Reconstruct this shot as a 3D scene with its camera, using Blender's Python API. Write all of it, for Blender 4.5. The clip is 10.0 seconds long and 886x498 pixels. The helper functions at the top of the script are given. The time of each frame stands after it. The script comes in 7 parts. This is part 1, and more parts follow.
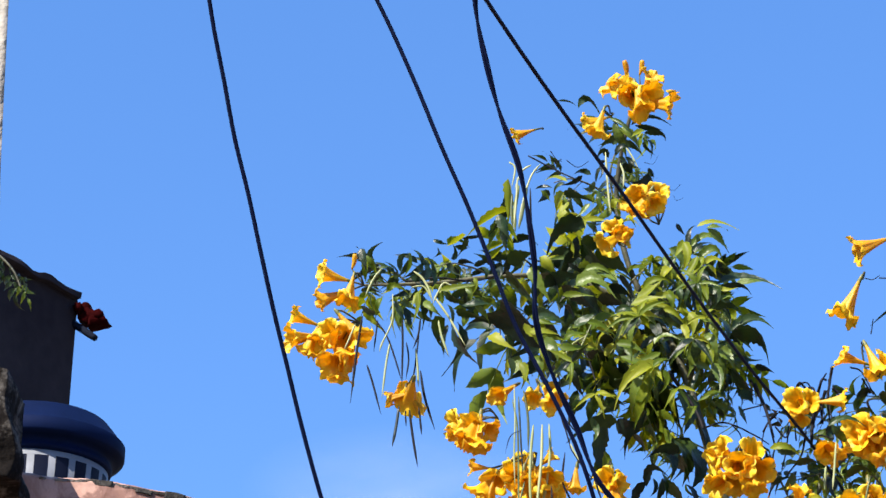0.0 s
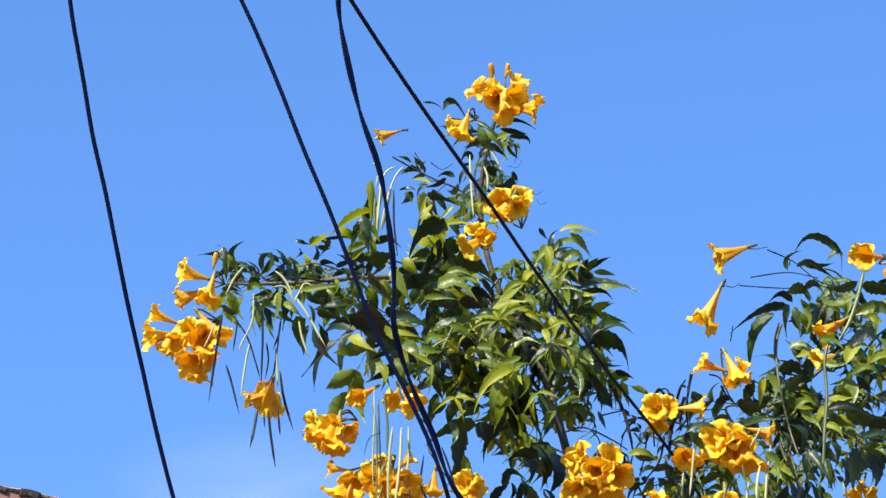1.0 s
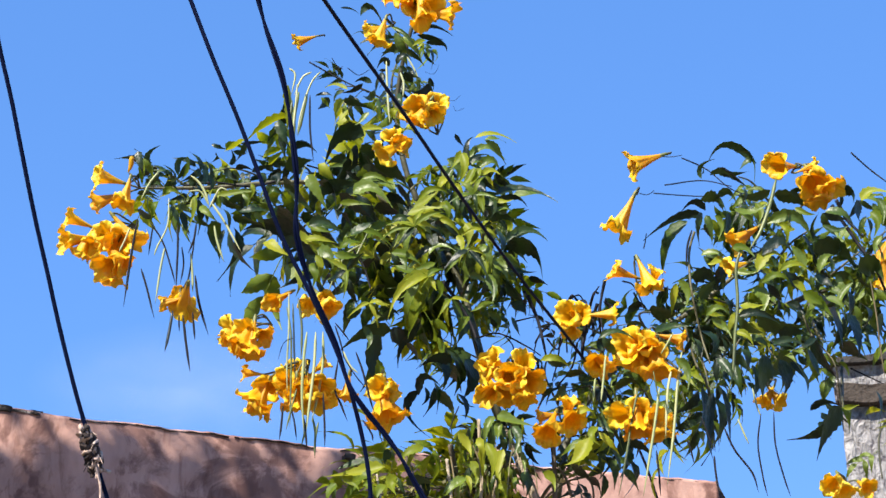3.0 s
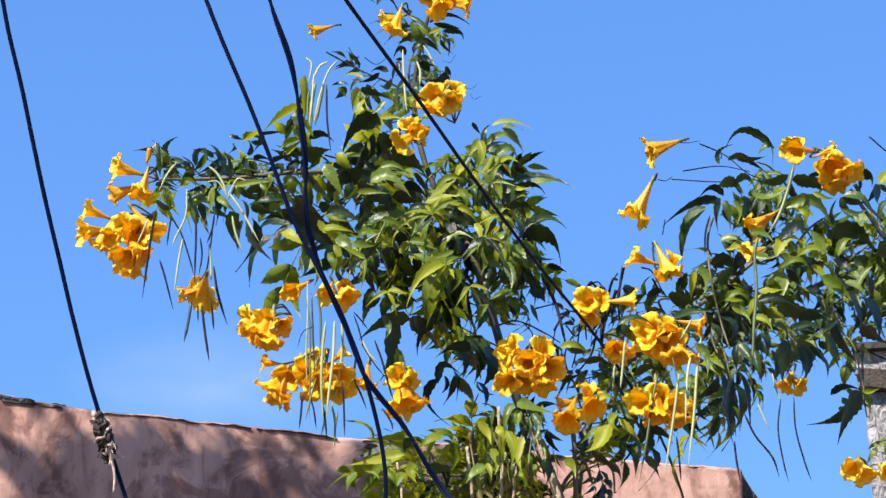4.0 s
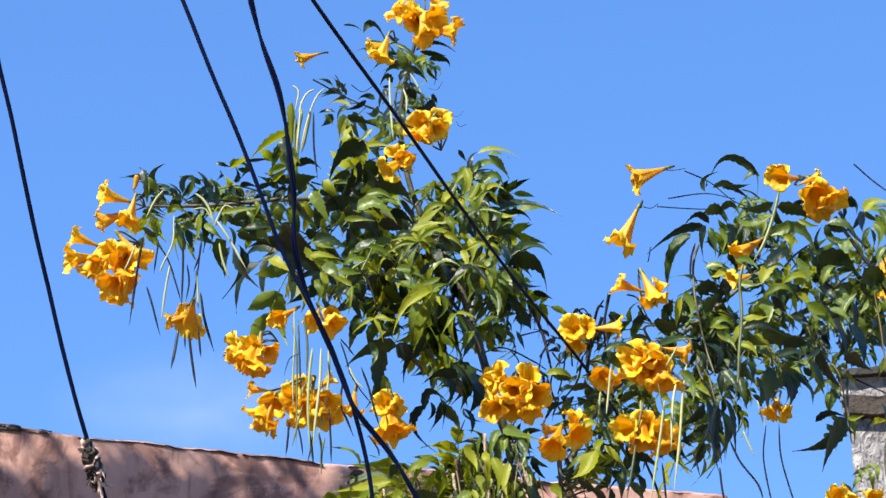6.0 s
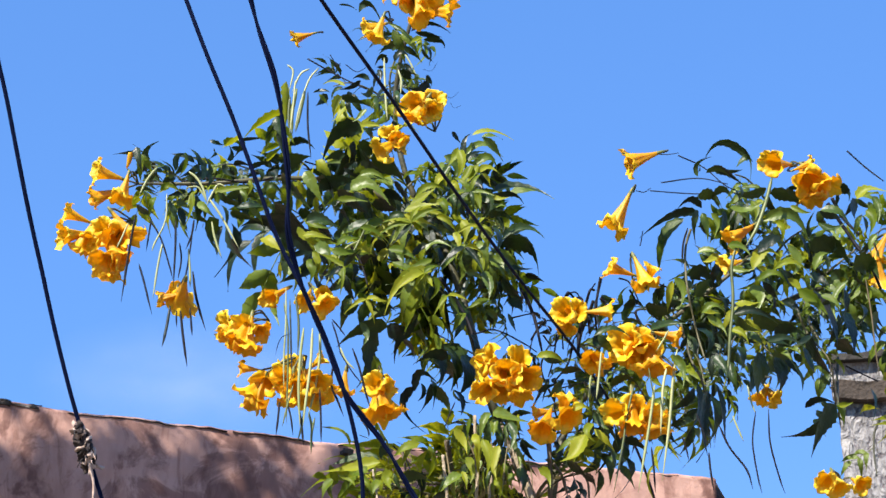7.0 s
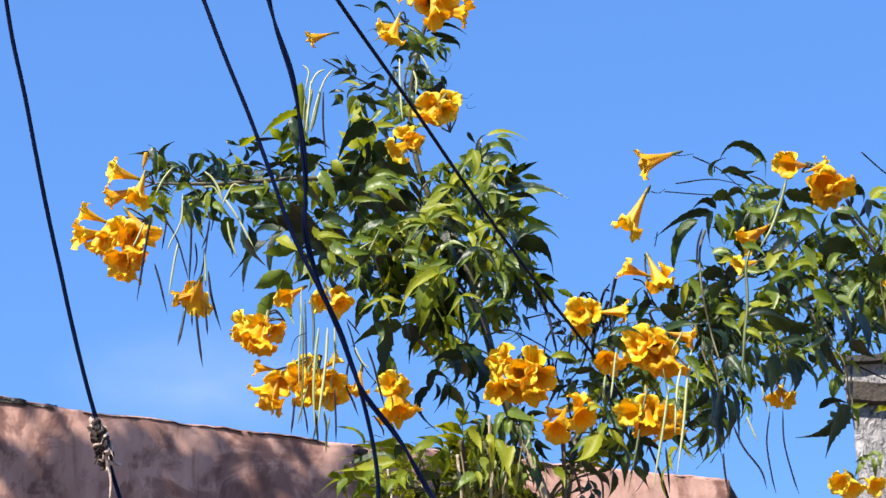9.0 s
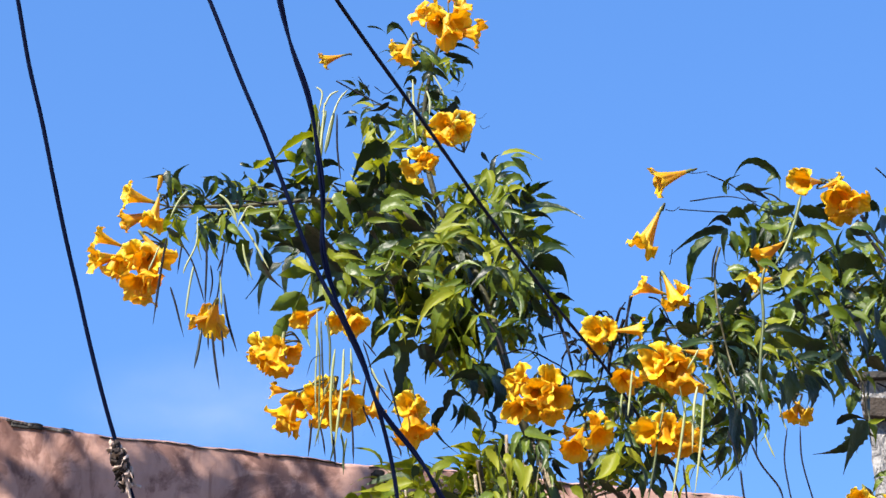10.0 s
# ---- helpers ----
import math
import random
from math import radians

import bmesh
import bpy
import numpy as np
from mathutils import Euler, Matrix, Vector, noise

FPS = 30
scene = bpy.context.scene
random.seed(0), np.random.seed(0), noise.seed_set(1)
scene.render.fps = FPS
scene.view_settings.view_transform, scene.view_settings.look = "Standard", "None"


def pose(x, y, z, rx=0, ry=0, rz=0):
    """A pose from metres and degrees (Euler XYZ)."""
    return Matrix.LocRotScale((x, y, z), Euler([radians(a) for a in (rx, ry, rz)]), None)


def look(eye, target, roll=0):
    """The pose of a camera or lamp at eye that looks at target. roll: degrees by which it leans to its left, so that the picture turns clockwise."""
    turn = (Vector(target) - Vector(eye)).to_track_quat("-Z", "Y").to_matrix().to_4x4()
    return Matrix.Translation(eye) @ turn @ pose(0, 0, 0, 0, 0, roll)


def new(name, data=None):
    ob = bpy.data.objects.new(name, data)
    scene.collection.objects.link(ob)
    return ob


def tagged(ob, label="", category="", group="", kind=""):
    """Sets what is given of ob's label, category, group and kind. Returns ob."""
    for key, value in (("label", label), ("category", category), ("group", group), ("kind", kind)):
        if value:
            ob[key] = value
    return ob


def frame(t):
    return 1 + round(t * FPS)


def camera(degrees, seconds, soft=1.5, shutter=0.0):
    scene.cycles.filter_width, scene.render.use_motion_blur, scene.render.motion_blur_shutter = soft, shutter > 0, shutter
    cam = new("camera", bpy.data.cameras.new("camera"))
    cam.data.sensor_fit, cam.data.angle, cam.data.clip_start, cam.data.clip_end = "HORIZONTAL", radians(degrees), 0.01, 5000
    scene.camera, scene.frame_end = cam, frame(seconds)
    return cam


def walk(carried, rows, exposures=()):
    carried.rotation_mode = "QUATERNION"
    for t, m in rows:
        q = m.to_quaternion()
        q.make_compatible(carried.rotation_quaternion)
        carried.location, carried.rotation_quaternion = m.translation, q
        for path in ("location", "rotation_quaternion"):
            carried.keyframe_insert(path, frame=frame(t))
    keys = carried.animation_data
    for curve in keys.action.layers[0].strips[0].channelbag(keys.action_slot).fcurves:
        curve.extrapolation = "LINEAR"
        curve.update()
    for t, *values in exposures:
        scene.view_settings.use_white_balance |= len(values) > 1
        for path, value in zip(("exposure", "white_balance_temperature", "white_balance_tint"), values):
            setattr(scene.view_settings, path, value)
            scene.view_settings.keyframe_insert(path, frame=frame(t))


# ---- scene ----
# ---- camera and its walk ----
cam = camera(20, 10.0, soft=1.5)
PATH = [
    (0, pose(-0.0161, -0.0021, 1.5918, 115.178, -0.731, 4.929)),
    (0.1, pose(-0.0241, -0.0010, 1.6007, 116.341, -1.069, 4.287)),
    (0.2, pose(-0.0216, 0.0001, 1.5998, 116.434, -1.010, 4.558)),
    (0.3, pose(-0.0234, 0.0016, 1.6015, 116.724, -0.987, 3.554)),
    (0.4, pose(-0.0226, 0.0043, 1.6019, 116.752, -0.933, 3.359)),
    (0.5, pose(-0.0184, 0.0052, 1.6028, 117.790, -0.696, 3.734)),
    (0.6, pose(-0.0183, 0.0038, 1.5983, 117.903, -0.940, 3.183)),
    (0.7, pose(-0.0156, 0.0048, 1.5979, 117.236, -0.955, 2.612)),
    (0.8, pose(-0.0176, 0.0057, 1.5961, 116.268, -0.824, 2.445)),
    (0.9, pose(-0.0158, 0.0049, 1.5974, 115.506, -0.563, 1.952)),
    (1, pose(-0.0134, 0.0075, 1.5996, 115.181, -0.338, 1.716)),
    (1.2, pose(-0.0071, -0.0009, 1.5986, 114.952, -0.298, 1.147)),
    (1.5, pose(0.0019, -0.0015, 1.5948, 114.711, 0.135, 0.742)),
    (2, pose(-0.0015, -0.0005, 1.5993, 113.535, -0.126, -0.177)),
    (2.5, pose(-0.0000, 0.0000, 1.6000, 113.000, 0.000, 0.000)),
    (2.7, pose(-0.0007, -0.0054, 1.5996, 113.005, -0.031, -0.013)),
    (3.8, pose(0.0089, -0.0018, 1.5939, 112.791, 0.290, 0.583)),
    (4, pose(0.0097, -0.0016, 1.5925, 112.825, 0.285, 0.807)),
    (4.5, pose(0.0131, -0.0085, 1.5869, 112.854, 0.731, 0.536)),
    (5, pose(0.0099, -0.0124, 1.5907, 113.199, 0.823, 1.005)),
    (5.5, pose(0.0150, -0.0205, 1.5913, 113.437, 0.740, 0.889)),
    (5.7, pose(0.0119, -0.0142, 1.5907, 113.506, 0.587, 0.716)),
    (6.8, pose(0.0067, -0.0098, 1.5966, 112.831, -0.072, 0.070)),
    (7, pose(0.0076, -0.0158, 1.5971, 112.829, -0.238, 0.011)),
    (7.5, pose(0.0096, -0.0220, 1.5942, 112.656, -0.305, 0.274)),
    (8, pose(0.0072, -0.0193, 1.5939, 112.677, -0.193, 0.095)),
    (8.5, pose(0.0062, -0.0112, 1.5956, 112.726, -0.150, -0.541)),
    (9, pose(0.0061, -0.0205, 1.5922, 112.885, -0.454, 0.256)),
    (9.5, pose(0.0045, -0.0166, 1.5937, 112.918, 0.041, 0.526)),
    (10, pose(0.0032, -0.0211, 1.5904, 113.370, -0.016, 0.757)),
]
walk(cam, PATH)

# ---- world, sun ----
TO_SUN = Vector((-0.42, -0.60, 0.68)).normalized()
world = bpy.data.worlds.new("sky")
scene.world = world
world.use_nodes = True
wn = world.node_tree.nodes
sky = wn.new("ShaderNodeTexSky")
sky.sky_type = "NISHITA"
sky.sun_disc = False
sky.sun_elevation = math.asin(TO_SUN.z)
sky.sun_rotation = math.atan2(TO_SUN.x, TO_SUN.y)
sky.air_density, sky.dust_density, sky.ozone_density = 1.0, 0.15, 3.0
wn["Background"].inputs["Strength"].default_value = 0.11
deep_blue = wn.new("ShaderNodeHueSaturation")
deep_blue.inputs["Hue"].default_value, deep_blue.inputs["Saturation"].default_value, deep_blue.inputs["Value"].default_value = 0.512, 1.24, 1.13
world.node_tree.links.new(sky.outputs[0], deep_blue.inputs["Color"])
haze = wn.new("ShaderNodeMix")
haze.data_type = "RGBA"
haze.inputs["Factor"].default_value = 0.5
haze.inputs["B"].default_value = (0.6, 1.55, 3.72, 1)
world.node_tree.links.new(deep_blue.outputs[0], haze.inputs["A"])
world.node_tree.links.new(haze.outputs["Result"], wn["Background"].inputs["Color"])

sun = new("sun", bpy.data.lights.new("sun", "SUN"))
sun.data.energy, sun.data.angle, sun.data.color = 5.0, radians(0.5), (1.0, 0.925, 0.815)
sun.matrix_world = Matrix.Translation((-3, -3, 8)) @ TO_SUN.to_track_quat("Z", "Y").to_matrix().to_4x4()
scene.view_settings.exposure = 1.167


# ---- materials ----
def material(name, colors, rough=0.6, scale=20.0, detail=6.0, bump=0.0, bump_scale=80.0, metal=0.0, translucent=0.0,
             spread=0.0, stretch=(1, 1, 1), coords="Object", spec=0.5, tint=None):
    """A procedural surface: colours mixed by two scales of noise, shifted per object, with fine relief."""
    m = bpy.data.materials.new(name)
    m.use_nodes = True
    n, link = m.node_tree.nodes, m.node_tree.links.new
    bsdf = n["Principled BSDF"]
    bsdf.inputs["Roughness"].default_value = rough
    bsdf.inputs["Metallic"].default_value = metal
    bsdf.inputs["Specular IOR Level"].default_value = spec
    where, mapping = n.new("ShaderNodeTexCoord"), n.new("ShaderNodeMapping")
    mapping.inputs["Scale"].default_value = stretch
    link(where.outputs[coords], mapping.inputs["Vector"])
    coarse, fine = n.new("ShaderNodeTexNoise"), n.new("ShaderNodeTexNoise")
    coarse.inputs["Scale"].default_value, coarse.inputs["Detail"].default_value = scale, detail
    fine.inputs["Scale"].default_value, fine.inputs["Detail"].default_value = scale * 7, detail
    for tex in (coarse, fine):
        link(mapping.outputs[0], tex.inputs["Vector"])
    mix = n.new("ShaderNodeMix")
    mix.inputs["Factor"].default_value = 0.35
    link(coarse.outputs["Fac"], mix.inputs["A"])
    link(fine.outputs["Fac"], mix.inputs["B"])
    fac = mix.outputs["Result"]
    if spread:
        info, shift, add = n.new("ShaderNodeObjectInfo"), n.new("ShaderNodeMath"), n.new("ShaderNodeMath")
        shift.operation, shift.inputs[1].default_value, shift.inputs[2].default_value = "MULTIPLY_ADD", spread, -spread / 2
        link(info.outputs["Random"], shift.inputs[0])
        link(fac, add.inputs[0])
        link(shift.outputs[0], add.inputs[1])
        fac = add.outputs[0]
    ramp = n.new("ShaderNodeValToRGB")
    while len(ramp.color_ramp.elements) < len(colors):
        ramp.color_ramp.elements.new(0.5)
    for k, c in enumerate(colors):
        ramp.color_ramp.elements[k].position = 0.3 + 0.4 * k / max(1, len(colors) - 1)
        ramp.color_ramp.elements[k].color = (*c, 1)
    link(fac, ramp.inputs[0])
    link(ramp.outputs[0], bsdf.inputs["Base Color"])
    out = n["Material Output"]
    if bump:
        tex, node = n.new("ShaderNodeTexNoise"), n.new("ShaderNodeBump")
        tex.inputs["Scale"].default_value, tex.inputs["Detail"].default_value = bump_scale, 5
        node.inputs["Strength"].default_value, node.inputs["Distance"].default_value = bump, 0.01
        link(where.outputs[coords], tex.inputs["Vector"])
        link(tex.outputs["Fac"], node.inputs["Height"])
        link(node.outputs[0], bsdf.inputs["Normal"])
    if translucent:
        thin, both = n.new("ShaderNodeBsdfTranslucent"), n.new("ShaderNodeMixShader")
        both.inputs[0].default_value = translucent
        glow = n.new("ShaderNodeMix")
        glow.data_type, glow.blend_type = "RGBA", "MULTIPLY"
        glow.inputs["Factor"].default_value = 1.0
        glow.inputs["B"].default_value = (*(tint or (1, 1, 1)), 1)
        link(ramp.outputs[0], glow.inputs["A"])
        link(glow.outputs["Result"], thin.inputs["Color"])
        link(bsdf.outputs[0], both.inputs[1])
        link(thin.outputs[0], both.inputs[2])
        link(both.outputs[0], out.inputs["Surface"])
    return m


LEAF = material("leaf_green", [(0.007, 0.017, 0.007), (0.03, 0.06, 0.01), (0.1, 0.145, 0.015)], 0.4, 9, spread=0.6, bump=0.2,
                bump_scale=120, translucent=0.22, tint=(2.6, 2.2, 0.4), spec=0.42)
# darker, thicker leaves have shade put into their colour; thin yellow-green ones, sunlight
LEAF_SHADED = material("leaf_shaded", [(0.004, 0.012, 0.007), (0.012, 0.03, 0.01), (0.035, 0.06, 0.012)], 0.42, 9, spread=0.5, bump=0.2,
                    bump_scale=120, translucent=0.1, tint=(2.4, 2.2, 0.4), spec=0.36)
LEAF_YOUNG_LIT = material("leaf_young_lit", [(0.085, 0.135, 0.009), (0.185, 0.225, 0.012), (0.29, 0.31, 0.024)], 0.48, 9, spread=0.45,
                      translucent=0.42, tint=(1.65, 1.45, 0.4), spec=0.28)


def petal_material():
    """Yellow petals: deep orange in the throat, golden lobes and a paler, ruffled rim, with fine veins along the tube."""
    m = material("petal_yellow", [(0.7, 0.32, 0.003), (0.78, 0.46, 0.006), (0.8, 0.54, 0.016)], 0.5, 45, spread=0.3, bump=0.15, bump_scale=260, translucent=0.34, tint=(1.0, 0.66, 0.15))
    n, link = m.node_tree.nodes, m.node_tree.links.new
    where, part_of, rim, mix = (n.new("ShaderNode" + k) for k in ("TexCoord", "SeparateXYZ", "ValToRGB", "Mix"))
    link(where.outputs["Object"], part_of.inputs[0])
    out_of, span = n.new("ShaderNodeVectorMath"), n.new("ShaderNodeCombineXYZ")
    out_of.operation = "LENGTH"
    link(part_of.outputs["X"], span.inputs["X"])
    link(part_of.outputs["Y"], span.inputs["Y"])
    link(span.outputs[0], out_of.inputs[0])
    scaled = n.new("ShaderNodeMath")
    scaled.operation, scaled.inputs[1].default_value = "MULTIPLY", 50.0
    link(out_of.outputs["Value"], scaled.inputs[0])
    # deep throat and pale rim: petal colour, plus shade and sunlight painted in
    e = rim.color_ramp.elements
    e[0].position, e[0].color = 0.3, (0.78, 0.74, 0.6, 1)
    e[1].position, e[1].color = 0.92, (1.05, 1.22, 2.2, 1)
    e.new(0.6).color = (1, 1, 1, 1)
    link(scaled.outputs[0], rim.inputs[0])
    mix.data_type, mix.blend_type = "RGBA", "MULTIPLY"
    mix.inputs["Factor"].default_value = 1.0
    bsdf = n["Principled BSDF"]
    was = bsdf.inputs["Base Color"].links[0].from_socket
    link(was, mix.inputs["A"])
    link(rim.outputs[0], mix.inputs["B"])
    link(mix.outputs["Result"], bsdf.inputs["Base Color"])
    return m


PETAL = petal_material()
CALYX = material("calyx_green", [(0.075, 0.098, 0.022), (0.15, 0.15, 0.038)], 0.5, 60)
POD = material("pod_green", [(0.009, 0.017, 0.019), (0.098, 0.14, 0.053), (0.27, 0.3, 0.15)], 0.4, 30, spread=0.6)
POD_OLIVE = material("pod_olive", [(0.045, 0.06, 0.013), (0.09, 0.115, 0.026), (0.17, 0.19, 0.05)], 0.45, 30, spread=0.5)
POD_PALE = material("pod_pale", [(0.22, 0.25, 0.09), (0.35, 0.36, 0.17)], 0.45, 30, spread=0.4)
DRY_LEAF = material("dry_leaf", [(0.06, 0.055, 0.019), (0.13, 0.125, 0.035), (0.24, 0.2, 0.08)], 0.6, 12, spread=0.5, translucent=0.2)
DRY = material("dry_pod", [(0.075, 0.056, 0.022), (0.15, 0.11, 0.045), (0.21, 0.18, 0.075)], 0.7, 30, spread=0.5)
STEM = material("stem_green_brown", [(0.038, 0.038, 0.019), (0.09, 0.083, 0.038)], 0.6, 30, bump=0.3, spread=0.4)
TWIG = material("dry_twig", [(0.003, 0.0037, 0.0075), (0.011, 0.0097, 0.012)], 0.7, 30, bump=0.3, spec=0.2)
BARK = material("bark", [(0.075, 0.06, 0.038), (0.17, 0.13, 0.083)], 0.85, 25, bump=0.8, bump_scale=60, stretch=(1, 1, 0.2))
CABLE = material("black_cable", [(0.0015, 0.0037, 0.019), (0.0026, 0.006, 0.03)], 0.6, 15, bump=0.1, spec=0.07)
PLASTER = material("pink_plaster", [(0.255, 0.138, 0.105), (0.43, 0.25, 0.196), (0.53, 0.325, 0.26)], 0.9, 4.5, 10, bump=0.5, bump_scale=30, stretch=(1.7, 1.7, 0.6))
COPING = material("mossy_mortar", [(0.012, 0.011, 0.0097), (0.053, 0.044, 0.038), (0.3, 0.27, 0.25)], 0.95, 22, bump=1.0)
STUCCO = material("white_roughcast", [(0.098, 0.095, 0.095), (0.25, 0.24, 0.24), (0.36, 0.35, 0.34)], 0.9, 30, bump=0.3, bump_scale=70, stretch=(1.3, 1.3, 0.7))
DARK_STONE = material("dark_masonry", [(0.003, 0.0025, 0.0025), (0.012, 0.01, 0.009), (0.12, 0.11, 0.1)], 0.95, 22, bump=1.0, bump_scale=35, spec=0.05)
PALE_BARK = material("pale_bark", [(0.17, 0.13, 0.08), (0.32, 0.26, 0.18), (0.42, 0.36, 0.27)], 0.85, 30, bump=0.8, bump_scale=90, stretch=(1, 1, 0.25))
CONCRETE = material("weathered_concrete", [(0.009, 0.0079, 0.0067), (0.024, 0.021, 0.018), (0.068, 0.06, 0.053)], 0.9, 12, bump=0.7)
LEDGE = material("brown_concrete", [(0.02, 0.015, 0.011), (0.05, 0.037, 0.028), (0.12, 0.095, 0.075)], 0.9, 14, bump=0.9)
# house, tiles and rafter: shade is put into these near-black colours
FACADE_SHADED = material("shaded_render", [(0.015, 0.012, 0.016), (0.032, 0.027, 0.031)], 0.9, 2.2, bump=0.6, bump_scale=20, spec=0.1)
TILE_SHADED = material("shaded_red_clay", [(0.01, 0.0008, 0.001), (0.028, 0.0022, 0.0026)], 0.95, 20, bump=0.5, spec=0.02)
BEAM_SHADED = material("shaded_timber", [(0.004, 0.006, 0.012), (0.01, 0.013, 0.024)], 0.9, 20, bump=0.4, stretch=(0.1, 1, 1), spec=0.05)
# tank and printed band: these colours are darkened to hold their shade
TANK_SHADED = material("shaded_blue_polyethylene", [(0.0012, 0.005, 0.024), (0.0019, 0.0075, 0.038)], 0.7, 4, bump=0.05, spec=0.06)
WHITE_SHADED = material("shaded_white_print", [(0.15, 0.16, 0.18), (0.21, 0.22, 0.25)], 0.5, 6)
INK = material("navy_print", [(0.0023, 0.0045, 0.015), (0.0037, 0.0067, 0.021)], 0.6, 6, spec=0.1)
TWINE = material("frayed_twine", [(0.3, 0.2, 0.16), (0.58, 0.46, 0.39)], 0.9, 60, bump=0.5)
KNOT_DARK = material("dark_twine", [(0.012, 0.008, 0.007), (0.045, 0.03, 0.026)], 0.9, 60, bump=0.5)
SOIL = material("yard_soil", [(0.09, 0.068, 0.045), (0.17, 0.13, 0.09)], 0.95, 1.5, 10, bump=0.8, bump_scale=12)
BEIGE = material("beige_roughcast", [(0.26, 0.23, 0.2), (0.38, 0.35, 0.3)], 0.9, 10, bump=1.0, bump_scale=40)


def stained_and_shaded(m, scale, stretch, low, high, dark, seed):
    """Grey-brown blotches with soft, ragged edges over a surface: weather stains, and shade put into the colour."""
    n, link = m.node_tree.nodes, m.node_tree.links.new
    bsdf = n["Principled BSDF"]
    was = bsdf.inputs["Base Color"].links[0].from_socket
    where, mapping, tex, ramp, mix = (n.new("ShaderNode" + k) for k in ("TexCoord", "Mapping", "TexNoise", "ValToRGB", "Mix"))
    mapping.inputs["Scale"].default_value, mapping.inputs["Location"].default_value = stretch, (seed, seed * 0.7, 0)
    mapping.inputs["Rotation"].default_value = (0, radians(24), 0)
    tex.inputs["Scale"].default_value, tex.inputs["Detail"].default_value, tex.inputs["Distortion"].default_value = scale, 9, 0.9
    tex.inputs["Roughness"].default_value = 0.62
    link(where.outputs["Object"], mapping.inputs["Vector"])
    link(mapping.outputs[0], tex.inputs["Vector"])
    ramp.color_ramp.elements[0].position, ramp.color_ramp.elements[1].position = low, high
    ramp.color_ramp.elements[0].color, ramp.color_ramp.elements[1].color = (1, 1, 1, 1), (*dark, 1)
    link(tex.outputs["Fac"], ramp.inputs[0])
    mix.data_type, mix.blend_type = "RGBA", "MULTIPLY"
    mix.inputs["Factor"].default_value = 1.0
    link(was, mix.inputs["A"])
    link(ramp.outputs[0], mix.inputs["B"])
    link(mix.outputs["Result"], bsdf.inputs["Base Color"])


def trowelled(m, scale, stretch, depth):
    """Coarse upright ridges of thrown plaster."""
    n, link = m.node_tree.nodes, m.node_tree.links.new
    where, mapping, tex, node = (n.new("ShaderNode" + k) for k in ("TexCoord", "Mapping", "TexNoise", "Bump"))
    mapping.inputs["Scale"].default_value = stretch
    tex.inputs["Scale"].default_value, tex.inputs["Detail"].default_value, tex.inputs["Distortion"].default_value = scale, 5, 0.7
    node.inputs["Strength"].default_value, node.inputs["Distance"].default_value = 1.0, depth
    link(where.outputs["Object"], mapping.inputs["Vector"])
    link(mapping.outputs[0], tex.inputs["Vector"])
    link(tex.outputs["Fac"], node.inputs["Height"])
    fine = n["Principled BSDF"].inputs["Normal"].links[0].from_node
    link(node.outputs[0], fine.inputs["Normal"])


# wall: plaster stains, with leaf shade painted in among them
stained_and_shaded(PLASTER, 9.0, (1, 1, 1.2), 0.5, 0.57, (0.55, 0.49, 0.49), 3.0)
stained_and_shaded(PLASTER, 30.0, (1, 1, 0.45), 0.5, 0.62, (0.7, 0.64, 0.62), 8.0)
# pillar: grooves of the roughcast, their shade put into the colour
stained_and_shaded(STUCCO, 60.0, (1, 1, 0.55), 0.52, 0.6, (0.5, 0.47, 0.5), 5.0)
trowelled(STUCCO, 85, (1.0, 1.0, 0.5), 0.022)


# ---- building blocks ----
def mesh_from(name, bm, mat, smooth=True):
    bm.normal_update()
    me = bpy.data.meshes.new(name)
    bm.to_mesh(me)
    bm.free()
    for mt in (mat if isinstance(mat, (list, tuple)) else [mat]):
        me.materials.append(mt)
    if smooth:
        for p in me.polygons:
            p.use_smooth = True
    return me


def part(name, bm, mat, parent=None, label="", smooth=True):
    ob = new(name, mesh_from(name, bm, mat, smooth))
    ob.parent = parent
    return tagged(ob, label)


def empty(name, at):
    ob = new(name)
    ob.location = at
    ob.empty_display_size = 0.1
    bpy.context.view_layer.update()
    return ob


def hang(ob, parent):
    """Makes ob, which is built in world coordinates, a part of parent."""
    ob.parent = parent
    ob.matrix_parent_inverse = Matrix.Translation(-parent.location)
    return ob


def smooth_line(points, steps=8):
    """A Catmull-Rom line through the points."""
    p = [Vector(q) for q in points]
    p = [2 * p[0] - p[1]] + p + [2 * p[-1] - p[-2]]
    line = []
    for a, b, c, d in zip(p, p[1:], p[2:], p[3:]):
        for k in range(steps):
            t = k / steps
            line.append(0.5 * (2 * b + (c - a) * t + (2 * a - 5 * b + 4 * c - d) * t * t + (3 * b - a - 3 * c + d) * t ** 3))
    return line + [p[-2]]


